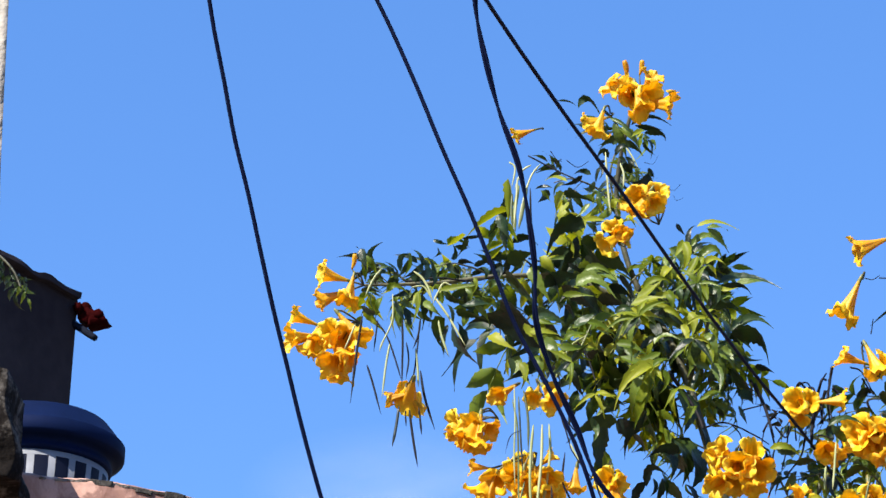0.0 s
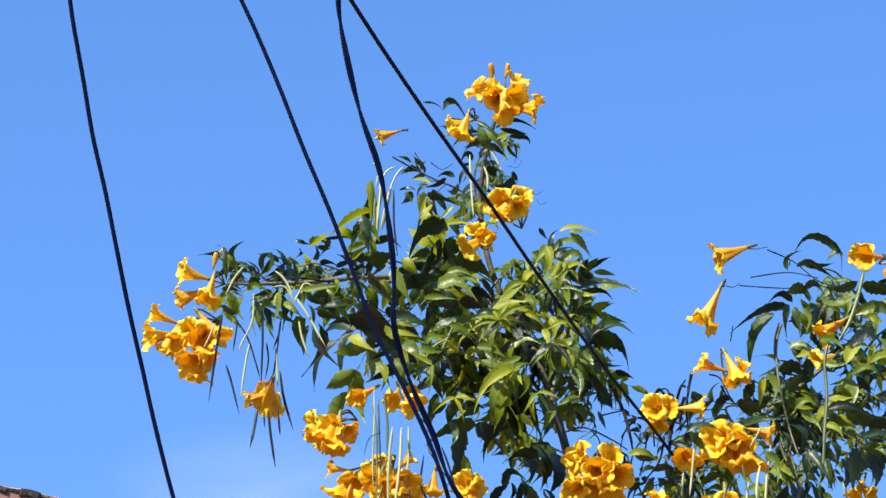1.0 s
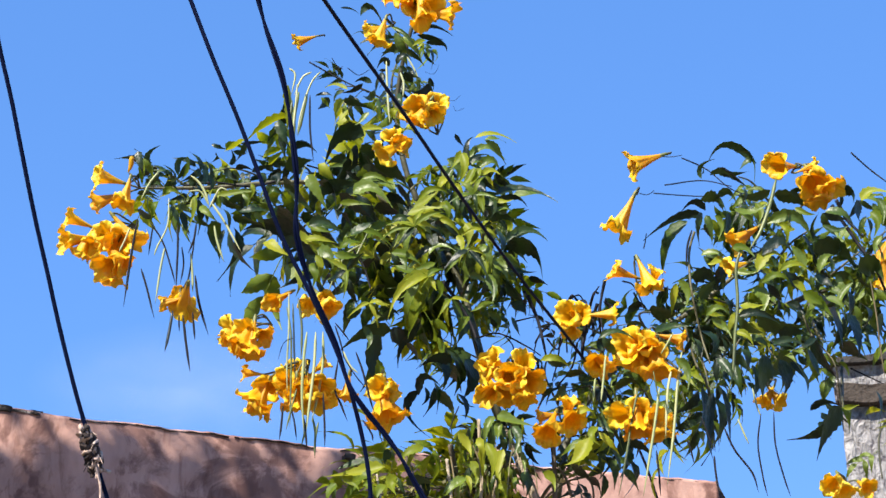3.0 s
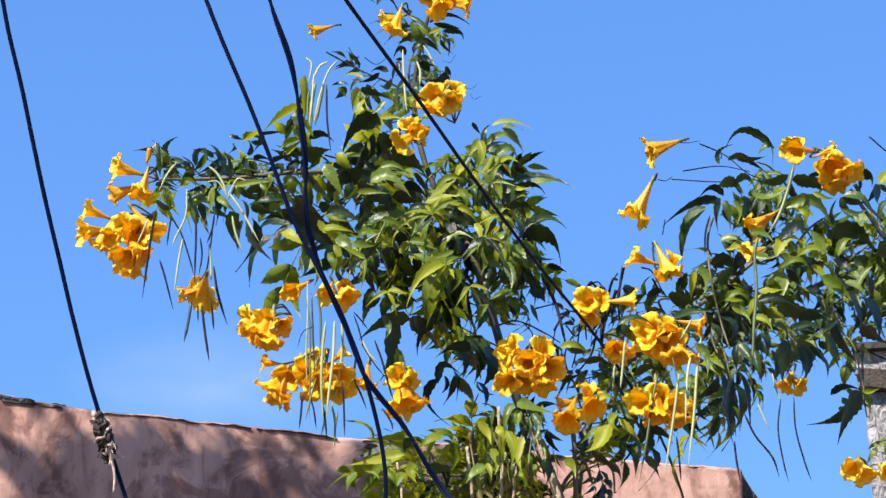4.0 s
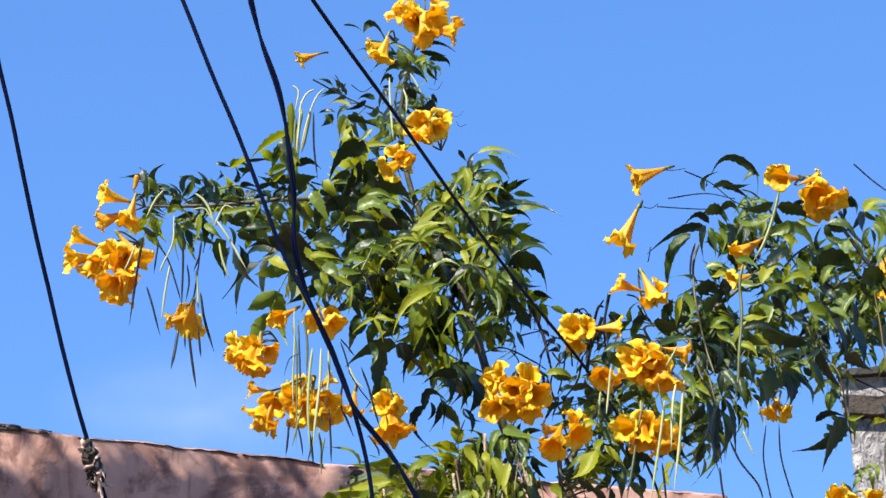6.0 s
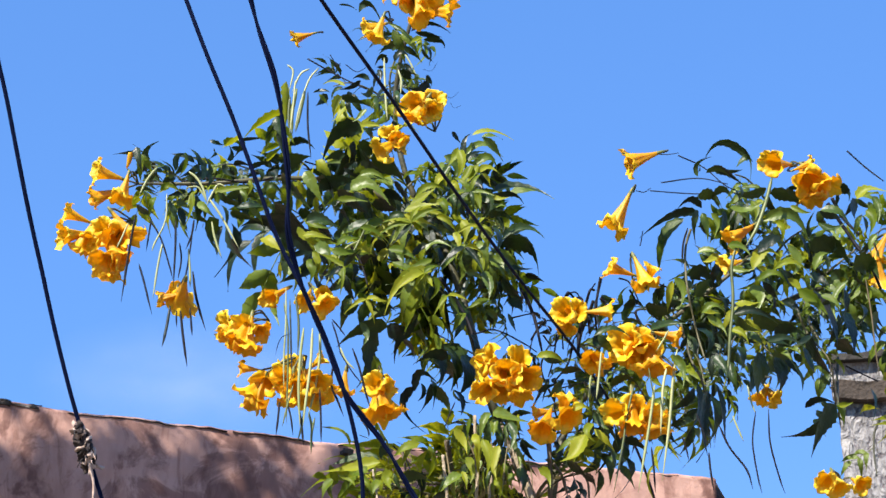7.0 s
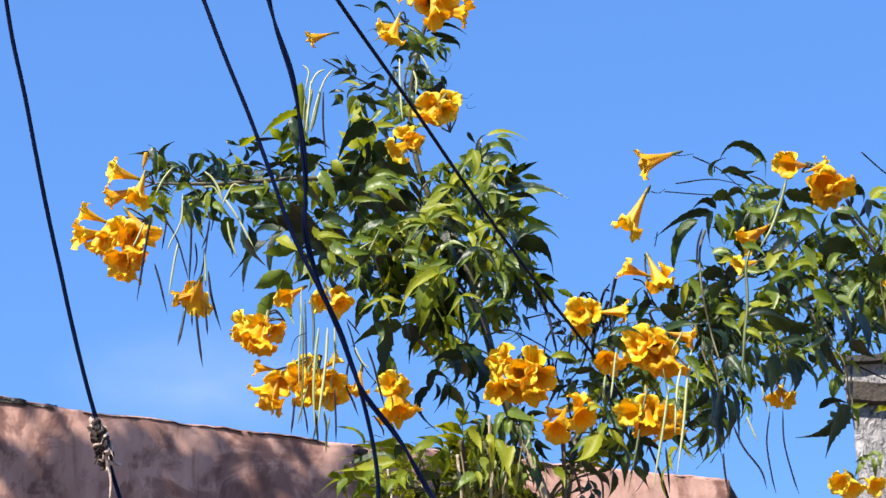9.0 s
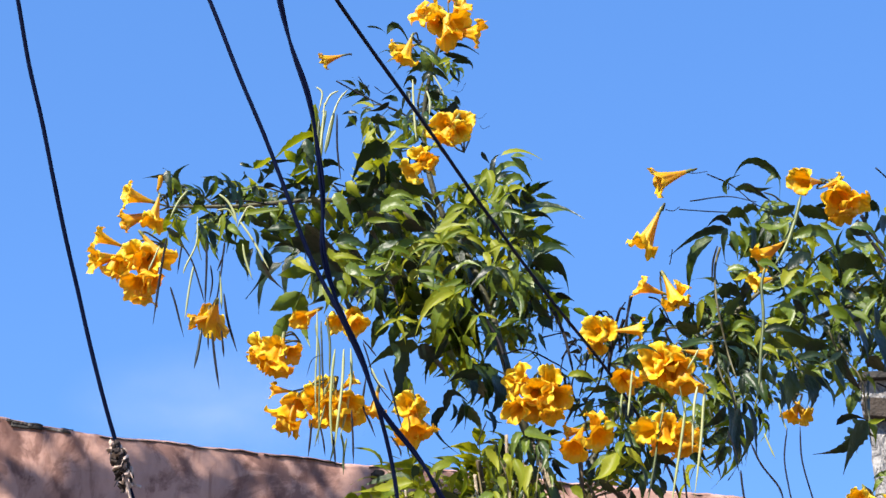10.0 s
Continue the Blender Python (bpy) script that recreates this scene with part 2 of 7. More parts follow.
def tube(bm, line, r0, r1=None, sides=8, lumps=0.0, taper=None):
    """A round tube along a line, from radius r0 to r1."""
    r1 = r0 if r1 is None else r1
    rings, u = [], None
    for k, q in enumerate(line):
        ahead = (line[min(k + 1, len(line) - 1)] - line[max(k - 1, 0)]).normalized()
        u = ahead.orthogonal().normalized() if u is None else (u - ahead * u.dot(ahead)).normalized()
        v = ahead.cross(u)
        f = k / max(1, len(line) - 1)
        r = r0 + (r1 - r0) * f
        if taper:
            r *= taper(f)
        ring = []
        for s in range(sides):
            a = 2 * math.pi * s / sides
            rr = r * (1 + lumps * noise.noise((q * 40) + Vector((s, 0, 0))))
            ring.append(bm.verts.new(q + rr * (math.cos(a) * u + math.sin(a) * v)))
        rings.append(ring)
    for a, b in zip(rings, rings[1:]):
        for s in range(sides):
            bm.faces.new((a[s], a[(s + 1) % sides], b[(s + 1) % sides], b[s]))
    bm.faces.new(rings[0][::-1])
    bm.faces.new(rings[-1])
    return bm


def block(bm, corner, u, v, w, cuts=1, rough=0.0, scale=8.0):
    """A block from a corner along three edges, its faces cut into a grid and roughened."""
    corner, u, v, w = Vector(corner), Vector(u), Vector(v), Vector(w)
    start = len(bm.verts)
    n = max(1, cuts)
    made = {}

    def vert(i, j, k):
        key = (i, j, k)
        if key not in made:
            q = corner + u * (i / n) + v * (j / n) + w * (k / n)
            made[key] = bm.verts.new(q + rough * noise.noise_vector(q * scale))
        return made[key]
    for i in range(n):
        for j in range(n):
            for k in (0, n):
                bm.faces.new([vert(i, j, k), vert(i + 1, j, k), vert(i + 1, j + 1, k), vert(i, j + 1, k)])
                bm.faces.new([vert(i, k, j), vert(i + 1, k, j), vert(i + 1, k, j + 1), vert(i, k, j + 1)])
                bm.faces.new([vert(k, i, j), vert(k, i + 1, j), vert(k, i + 1, j + 1), vert(k, i, j + 1)])
    bmesh.ops.recalc_face_normals(bm, faces=bm.faces[:])
    return bm


def lathe(bm, profile, centre, sides=64):
    """A turned body: (radius, height) rows about an upright axis."""
    rings = []
    for r, z in profile:
        rings.append([bm.verts.new(Vector(centre) + Vector((r * math.cos(2 * math.pi * s / sides), r * math.sin(2 * math.pi * s / sides), z)))
                      for s in range(sides)])
    for a, b in zip(rings, rings[1:]):
        for s in range(sides):
            bm.faces.new((a[s], a[(s + 1) % sides], b[(s + 1) % sides], b[s]))
    bm.faces.new(rings[0][::-1])
    bm.faces.new(rings[-1])
    return bm


# ---- thin cloud far away in the sky ----
def cloud_material():
    m = bpy.data.materials.new("cloud_wisp")
    m.use_nodes = True
    n, link = m.node_tree.nodes, m.node_tree.links.new
    bsdf = n["Principled BSDF"]
    bsdf.inputs["Base Color"].default_value, bsdf.inputs["Roughness"].default_value = (0.8, 0.82, 0.85, 1), 1.0
    where, grad, tex = n.new("ShaderNodeTexCoord"), n.new("ShaderNodeTexGradient"), n.new("ShaderNodeTexNoise")
    grad.gradient_type = "SPHERICAL"
    tex.inputs["Scale"].default_value, tex.inputs["Detail"].default_value = 2.2, 8
    link(where.outputs["Object"], grad.inputs["Vector"])
    link(where.outputs["Object"], tex.inputs["Vector"])
    both, cut = n.new("ShaderNodeMath"), n.new("ShaderNodeMath")
    both.operation, cut.operation = "MULTIPLY", "MULTIPLY"
    link(grad.outputs["Fac"], both.inputs[0])
    link(tex.outputs["Fac"], both.inputs[1])
    cut.inputs[1].default_value = 0.32
    link(both.outputs[0], cut.inputs[0])
    clear, mix = n.new("ShaderNodeBsdfTransparent"), n.new("ShaderNodeMixShader")
    link(cut.outputs[0], mix.inputs[0])
    link(clear.outputs[0], mix.inputs[1])
    link(bsdf.outputs[0], mix.inputs[2])
    link(mix.outputs[0], n["Material Output"].inputs["Surface"])
    return m


bm = bmesh.new()
bmesh.ops.create_grid(bm, x_segments=8, y_segments=8, size=1)
cloud = tagged(part("cloud", bm, cloud_material()), "thin white wisp of cloud low in the sky", "cloud", kind="structure")
cloud.matrix_world = look((-97.821, 902.82, 326.54), (0, 0, 1.6)) @ Matrix.Diagonal((62, 26, 1, 1))

# ---- ground ----
bm = bmesh.new()
bmesh.ops.create_grid(bm, x_segments=40, y_segments=40, size=400)
ground = tagged(part("ground", bm, SOIL), "bare brown soil of the yard and beyond", "ground", kind="structure")

# ---- garden wall of pink plaster ----
WALL_L, WALL_R = Vector((-1.25, 3.52, 2.894)), Vector((0.467, 4.11, 2.903))
along = Vector((WALL_R.x - WALL_L.x, WALL_R.y - WALL_L.y, 0))
WALL_LEN = along.length
along.normalize()
back = Vector((-along.y, along.x, 0))


def wall_top(a):
    """Height of the uneven top edge at a metres along the wall."""
    z = WALL_L.z + (WALL_R.z - WALL_L.z) * a / WALL_LEN
    z += 0.012 * noise.noise((a * 2.3, 1.7, 0)) + 0.004 * noise.noise((a * 14, 0.3, 0)) + 0.002 * noise.noise((a * 60, 0.3, 0))
    f = min(1.0, max(0.0, (0.40 - a / WALL_LEN) / 0.2))
    return z + 0.03 * f * f * (3 - 2 * f)


bm = bmesh.new()
cols, lows = 260, 26
front = []
for i in range(cols + 1):
    a = WALL_LEN * i / cols
    z = wall_top(a)
    col = []
    for j in range(lows + 1):
        f = (j / lows) ** 2.2
        q = WALL_L.xy.to_3d() + along * a + Vector((0, 0, z * (1 - f)))
        q -= back * (0.012 * noise.noise(q * 3) + 0.004 * noise.noise(q * 14))
        col.append(bm.verts.new(q))
    q = col[0].co
    col.insert(0, bm.verts.new(q + back * 0.008 + Vector((0, 0, 0.006))))
    col.insert(0, bm.verts.new(q + back * 0.17 + Vector((0, 0, 0.004))))
    col.insert(0, bm.verts.new(Vector((q.x, q.y, 0)) + back * 0.17))
    front.append(col)
for a, b in zip(front, front[1:]):
    for j in range(len(a) - 1):
        bm.faces.new((a[j], a[j + 1], b[j + 1], b[j]))
    bm.faces.new((a[-1], a[0], b[0], b[-1]))
bm.faces.new(front[0])
bm.faces.new(front[-1][::-1])
bmesh.ops.recalc_face_normals(bm, faces=bm.faces[:])
garden_wall = tagged(part("wall_garden", bm, PLASTER), "weathered pink plaster garden wall with a ragged top", "wall", kind="structure")

# broken remains of the dark mortar coping lie along the top edge
rng = random.Random(4)
a = 0.05
while a < WALL_LEN - 0.05:
    length = rng.uniform(0.06, 0.3)
    end = min(a + length, WALL_LEN - 0.02)
    high, deep_in = rng.uniform(0.001, 0.0038) * (1.0 if a < 0.33 * WALL_LEN else 0.25), rng.uniform(0.1, 0.16)
    steps = max(4, int((end - a) / 0.005))
    bed = 0.003 if a < 0.33 * WALL_LEN else 0.001
    bm = bmesh.new()
    rows = []
    for k in range(steps + 1):
        s = a + (end - a) * k / steps
        h = high * min(1.0, 0.15 + 9 * k / steps, 0.15 + 9 * (1 - k / steps)) * (0.55 + 0.9 * abs(noise.noise((s * 45, high * 900, 0))) + 0.3 * noise.noise((s * 150, 0, 2)))
        q = WALL_L.xy.to_3d() + along * s + Vector((0, 0, wall_top(s) - bed))
        lip = back * (0.004 * noise.noise((s * 60, 5, 0)) - 0.004)
        rows.append([bm.verts.new(q + lip), bm.verts.new(q + lip * 1.2 + Vector((0, 0, bed + h * 0.6))), bm.verts.new(q + lip * 0.3 + Vector((0, 0, bed + h))),
                     bm.verts.new(q + back * deep_in + Vector((0, 0, bed + h * 0.7))), bm.verts.new(q + back * deep_in)])
    for r0, r1 in zip(rows, rows[1:]):
        for m in range(5):
            bm.faces.new((r0[m], r0[(m + 1) % 5], r1[(m + 1) % 5], r1[m]))
    bm.faces.new(rows[0][::-1])
    bm.faces.new(rows[-1])
    bmesh.ops.recalc_face_normals(bm, faces=bm.faces[:])
    hang(part("coping_piece", bm, COPING, smooth=False), garden_wall)
    a = end + rng.uniform(0.0, 0.05)
    if end > WALL_LEN - 0.03:
        break

bm = bmesh.new()
q = Vector((0.463, 4.12, 2.912))
block(bm, q, along * 0.1 + Vector((0, 0, -0.1)), back * 0.1, Vector((0, 0, -0.5)), 10, 0.012, 18)
hang(part("end_wedge", bm, CONCRETE, None, "dark wedge at the end of the wall"), garden_wall)
for q, q2 in (((-0.692, 3.75, 2.907), (-0.638, 3.76, 2.91)), ((-0.163, 3.88, 2.878), (-0.148, 3.885, 2.876)), ((-0.143, 3.89, 2.872), (-0.107, 3.9, 2.871))):
    bm = bmesh.new()
    q, q2 = Vector(q), Vector(q2)
    block(bm, q - back * 0.012 - Vector((0, 0, 0.006)), q2 - q, back * 0.12, Vector((0, 0, 0.009)), 12, 0.004, 60)
    hang(part("coping_piece", bm, CONCRETE), garden_wall)
# lumps of dark mortar where more of the coping is left
rng = random.Random(12)
a = 0.2 * WALL_LEN
while a < 0.32 * WALL_LEN:
    length = rng.uniform(0.02, 0.07)
    q = WALL_L.xy.to_3d() + along * a + Vector((0, 0, wall_top(a) - 0.008))
    q2 = WALL_L.xy.to_3d() + along * (a + length) + Vector((0, 0, wall_top(a + length) - 0.008))
    bm = bmesh.new()
    block(bm, q - back * 0.005, q2 - q, back * 0.1, Vector((0, 0, rng.uniform(0.007, 0.012))), 10, 0.004, 40)
    hang(part("coping_piece", bm, CONCRETE), garden_wall)
    a += length + rng.uniform(0.0, 0.05)

# ---- rough-cast gate pillar ----
pillar = empty("gate_pillar", (Vector((0.825, 4.02, 2.976)).x, 4.1, 0))
pl = Vector((0.666, 3.97, 2.959))
pz = [q[2] for q in ((0.682, 3.97, 3.079), (0.681, 3.97, 3.067), (0.678, 3.97, 3.029), (0.676, 3.97, 2.997))]
wide, deep = Vector((0.42, -0.06, 0)), Vector((0.1, 0.42, 0))
base = Vector((pl.x, pl.y, 0))
bm = bmesh.new()
block(bm, base, wide, deep, Vector((0, 0, pz[3])), 90, 0.006, 34)
hang(part("shaft", bm, STUCCO, None, "white roughcast shaft"), pillar)
bm = bmesh.new()
block(bm, base + Vector((-0.012, -0.022, pz[3])), wide * 1.02, deep * 1.03, Vector((0, 0, pz[2] - pz[3])), 24, 0.005, 22)
hang(part("ledge", bm, LEDGE, None, "dark mossy concrete ledge"), pillar)
bm = bmesh.new()
block(bm, base + Vector((-0.014, -0.004, pz[2])), wide, deep, Vector((0, 0, pz[1] - pz[2])), 50, 0.006, 34)
hang(part("upper_block", bm, STUCCO, None, "white roughcast block"), pillar)
bm = bmesh.new()
block(bm, base + Vector((-0.02, -0.02, pz[1])), wide * 1.06, deep * 1.06, Vector((0, 0, pz[0] - pz[1])), 24, 0.004, 22)
hang(part("cap", bm, CONCRETE, None, "dark weathered cap slab"), pillar)
tagged(pillar, "white roughcast gate pillar with dark concrete ledges", "pillar")

# ---- far house with a gable, and its water tank ----
corner = Vector((-3.709, 14.5, 7.635))
eave = Vector((-3.746, 14.5, 8.154)).z
house = empty("house", (corner.x - 2, corner.y, 0))
side, into = Vector((-0.53, -0.85, 0)), Vector((-0.85, 0.53, 0))
SLOPE = 0.03
foot = Vector((corner.x, corner.y, 0))
bm = bmesh.new()
profile = [(0, 0), (0, eave), (1.9, eave + 1.9 * SLOPE), (3.8, eave), (3.8, 0)]
rings = [[bm.verts.new(foot + side * a + into * d + Vector((0, 0, z))) for a, z in profile] for d in (0, 5.0)]
bm.faces.new(rings[0])
bm.faces.new(rings[1][::-1])
for i in range(5):
    bm.faces.new((rings[0][i], rings[0][(i + 1) % 5], rings[1][(i + 1) % 5], rings[1][i]))
bmesh.ops.recalc_face_normals(bm, faces=bm.faces[:])
hang(part("gable_wall", bm, FACADE_SHADED, None, "gable wall with shade put into its colour", smooth=False), house)
# broken barrel tiles and a round rafter end under the eave
eave_end = foot + Vector((0, -0.03, eave))
for k, (dx, dz, r) in enumerate(((0.062, -0.08, 0.036), (0.152, -0.132, 0.031), (0.02, -0.09, 0.03))):
    bm = bmesh.new()
    line = [eave_end + Vector((dx - 0.02 * f, 0.22 * f - 0.02 * k, dz + 0.03 * f)) for f in (0, 0.3, 0.6, 1)]
    tube(bm, line, r, r * 0.9, 16, 0.35)
    hang(part("roof_tile", bm, TILE_SHADED), house)
for k, outline in enumerate((((0.0, -0.07), (0.086, -0.08), (0.135, -0.11), (0.105, -0.2), (0.016, -0.158)), ((0.1, -0.1), (0.15, -0.115), (0.215, -0.176), (0.15, -0.196), (0.086, -0.213)))):
    bm = bmesh.new()
    rings = [[bm.verts.new(eave_end + Vector((dx, y - 0.012 * k, dz))) for dx, dz in outline] for y in (0.0, 0.12)]
    bm.faces.new(rings[0])
    bm.faces.new(rings[1][::-1])
    for m in range(5):
        bm.faces.new((rings[0][m], rings[0][(m + 1) % 5], rings[1][(m + 1) % 5], rings[1][m]))
    bmesh.ops.recalc_face_normals(bm, faces=bm.faces[:])
    bmesh.ops.subdivide_edges(bm, edges=bm.edges[:], cuts=3, use_grid_fill=True)
    for vert in bm.verts:
        vert.co += Vector((noise.noise(vert.co * 30), 0, noise.noise(vert.co * 30 + Vector((7, 0, 0))))) * 0.012
    hang(part("roof_tile", bm, TILE_SHADED, None, "broken red clay tile"), house)
bm = bmesh.new()
tube(bm, [eave_end + Vector((dx, 0.03 - 0.05 * f, dz)) for f, dx, dz in ((0, -0.03, -0.17), (0.5, 0.05, -0.232), (0.9, 0.135, -0.297), (1, 0.147, -0.306))], 0.026, 0.02, 14, 0.1)
hang(part("rafter_end", bm, BEAM_SHADED, None, "round timber rafter end, darkened for shade"), house)
for sgn in (0, 1):
    bm = bmesh.new()
    ridge = foot + side * 1.9 + Vector((0, 0, eave + 1.9 * SLOPE + 0.02)) - into * 0.06
    low = foot + side * (0.02 if sgn == 0 else 3.78) + Vector((0, 0, eave + 0.02)) - into * 0.06
    block(bm, low - Vector((0, 0, 0.03)), ridge - low, into * 5.1, Vector((0, 0, 0.035)), 30, 0.035, 5)
    hang(part("roof_slope", bm, FACADE_SHADED, None, "roof slope with shade put into its colour"), house)
tagged(house, "plastered gabled house, darkened for shade, with red clay eave tiles", "house")

tank_mid = Vector((-3.374, 12.6, 6.381))
zt = [q[2] for q in ((-2.976, 12.6, 6.002), (-2.994, 12.6, 6.257), (-2.955, 12.6, 6.276), (-2.912, 12.6, 6.33), (-2.906, 12.6, 6.421), (-3.023, 12.6, 6.539))]
tower = empty("tank_tower", (tank_mid.x, tank_mid.y, 0))
bm = bmesh.new()
block(bm, Vector((tank_mid.x - 0.6, tank_mid.y - 0.6, 0)), (1.2, 0, 0), (0, 1.2, 0), (0, 0, zt[0] - 0.5), 6, 0.002, 6)
hang(part("masonry", bm, FACADE_SHADED), tower)
tagged(tower, "plain masonry tower that carries a water tank", "tower")
tank = empty("water_tank", (tank_mid.x, tank_mid.y, zt[0] - 0.5))
c = Vector((tank_mid.x, tank_mid.y, 0))
bm = bmesh.new()
lathe(bm, [(0.33, zt[0] - 0.5), (0.35, zt[0] - 0.2), (0.372, zt[0]), (0.382, zt[1]), (0.384, zt[1] + 0.012), (0.404, zt[1] + 0.02), (0.406, zt[2] + 0.01)], c)
hang(part("barrel", bm, TANK_SHADED), tank)
bm = bmesh.new()
lathe(bm, [(0.388, zt[1] + 0.006), (0.402, zt[1] + 0.012), (0.404, zt[2] + 0.016), (0.396, zt[2] + 0.02), (0.398, zt[3] - 0.006), (0.43, zt[3]), (0.462, zt[3] + 0.012), (0.468, zt[3] + 0.022),
           (0.468, zt[4] - 0.006), (0.46, zt[4]), (0.375, zt[5] - 0.012), (0.36, zt[5]), (0.345, zt[5] + 0.002), (0.2, zt[5] + 0.016), (0.05, zt[5] + 0.02)], c)
hang(part("lid", bm, TANK_SHADED, None, "blue stepped lid, darkened for shade"), tank)
bm = bmesh.new()
lathe(bm, [(0.365, zt[0] - 0.03), (0.374, zt[0] - 0.03), (0.3855, zt[1]), (0.375, zt[1])], c, 96)
hang(part("label_band", bm, WHITE_SHADED, None, "white printed band, greyed for shade"), tank)
for k in range(7):
    bm = bmesh.new()
    a0 = radians(-112 + 17 * k)
    z0, z1 = zt[1] - 0.17, zt[1] - 0.03
    vs = []
    for z in (z0, z1):
        for m in range(5):
            an = a0 + radians(11) * m / 4
            rr = 0.3865 - 0.0115 * (zt[1] - z) / (zt[1] - zt[0] + 0.03)
            vs.append(bm.verts.new(c + Vector((rr * math.cos(an), rr * math.sin(an), z))))
    for m in range(4):
        bm.faces.new((vs[m], vs[m + 1], vs[m + 6], vs[m + 5]))
    hang(part("print_bar", bm, INK), tank)
tagged(tank, "blue plastic water tank with a white printed band, greyed for shade", "water tank")

# ---- column fitted to the camera's view, and rough block at the wall's near end ----
edge = Vector((-0.401, 1.3, 2.312))
column = empty("column", (edge.x - 0.12, edge.y, 0))
bm = bmesh.new()
low, high = Vector((-0.399, 1.3, 2.229)), Vector((-0.408, 1.3, 2.424))
lean = (high - low) / (high.z - low.z)
block(bm, low - lean * low.z + Vector((-0.24, 0, 0)), (0.24, 0, 0), (-0.09, 0.24, 0), lean * (high.z + 0.6), 60, 0.002, 60)
hang(part("shaft", bm, BEIGE), column)
tagged(column, "beige roughcast column of the yard", "column")
lump = empty("broken_block", (-0.978, 3.42, 2.849))
bm = bmesh.new()
q, q2 = Vector((-1.033, 3.42, 2.852)), Vector((-0.966, 3.42, 3.02))
block(bm, q, (q2.x - q.x, 0, 0), (0, 0.12, 0), (-0.02, 0, q2.z - q.z), 30, 0.022, 14)
hang(part("stone", bm, DARK_STONE), lump)
tagged(lump, "rough dark masonry lump standing on the garden wall", "masonry")


# ---- overhead cables ----
def cable(name, label, points, radius, strands=1, category="cable"):
    line = smooth_line(points, 10)
    root = empty(name, line[-1])
    for s in range(strands):
        bm = bmesh.new()
        path = line
        if strands > 1:
            path = []
            for k, q in enumerate(line):
                an = 2 * math.pi * (k / 34 + s / strands)
                path.append(q + radius * 1.0 * Vector((math.cos(an), math.sin(an), 0)))
        tube(bm, path, radius, radius, 8, 0.05)
        hang(part("strand" if strands > 1 else "sheath", bm, CABLE), root)
    return tagged(root, label, category, "overhead cables")


cable("overhead_cable", "black cable with a twine knot hanging before the wall",
      [(-0.563, 0.785, 3.647), (-0.404, 1.1, 2.93), (-0.305, 1.297, 2.482), (-0.297, 1.312, 2.449), (-0.291, 1.326, 2.417), (-0.286, 1.34, 2.384), (-0.28, 1.355, 2.352), (-0.274, 1.369, 2.319), (-0.266, 1.384, 2.286), (-0.259, 1.398, 2.253), (-0.252, 1.412, 2.221), (-0.244, 1.427, 2.188), (-0.236, 1.441, 2.155), (-0.227, 1.455, 2.122), (-0.217, 1.47, 2.09), (-0.206, 1.484, 2.057), (-0.169, 1.53, 1.952), (-0.175, 2.13, 1.832), (-0.183, 3.937, 1.95)], 0.0014)
cable("overhead_cable", "black cable sagging in front of the flowering shrub",
      [(-0.623, 1.143, 3.809), (-0.39, 1.36, 3.075), (-0.244, 1.495, 2.616), (-0.232, 1.508, 2.574), (-0.217, 1.52, 2.532), (-0.197, 1.533, 2.49), (-0.179, 1.545, 2.449), (-0.162, 1.557, 2.407), (-0.144, 1.57, 2.366), (-0.128, 1.582, 2.326), (-0.112, 1.595, 2.285), (-0.091, 1.607, 2.245), (-0.072, 1.62, 2.205), (-0.059, 1.632, 2.165), (-0.051, 1.645, 2.125), (-0.05, 1.657, 2.086), (-0.046, 1.693, 1.972), (-0.042, 2.293, 1.85), (-0.036, 3.987, 1.95)], 0.0015)
cable("twisted_cable", "black twisted pair cable hanging before the shrub",
      [(-0.132, 0.704, 3.575), (-0.12, 1.006, 2.834), (-0.113, 1.194, 2.371), (-0.112, 1.205, 2.343), (-0.112, 1.217, 2.316), (-0.107, 1.228, 2.289), (-0.1, 1.239, 2.262), (-0.09, 1.25, 2.234), (-0.085, 1.261, 2.207), (-0.082, 1.272, 2.18), (-0.082, 1.283, 2.153), (-0.074, 1.294, 2.126), (-0.061, 1.306, 2.098), (-0.05, 1.317, 2.071), (-0.028, 1.328, 2.044), (-0.011, 1.339, 2.017), (0.05, 1.378, 1.921), (0.062, 1.978, 1.801), (0.08, 4.027, 1.95)], 0.0009, 2)
cable("overhead_cable", "straight black cable crossing in front of the blossoms",
      [(-0.544, 0.246, 2.62), (-0.333, 1.018, 2.62), (-0.201, 1.5, 2.62), (-0.168, 1.616, 2.62), (-0.135, 1.745, 2.62), (-0.094, 1.892, 2.62), (-0.044, 2.061, 2.62), (0.012, 2.256, 2.62), (0.081, 2.484, 2.62), (0.168, 2.754, 2.62), (0.253, 3.079, 2.62), (0.324, 3.479, 2.62), (0.345, 3.597, 2.62), (0.367, 4.197, 1.85), (0.4, 4.137, 1.95)], 0.0018)

# direction from the shrub to the camera
TO_CAMERA = Vector((0, -0.92, -0.39))

# frayed twine wound round the first cable
knot = empty("twine_knot", (-0.2169, 1.466, 2.0883))
top, end = Vector((-0.2217, 1.458, 2.1002)), Vector((-0.2124, 1.474, 2.076))
axis = (end - top).normalized()
u = axis.orthogonal().normalized()
v = axis.cross(u)
rng = random.Random(3)
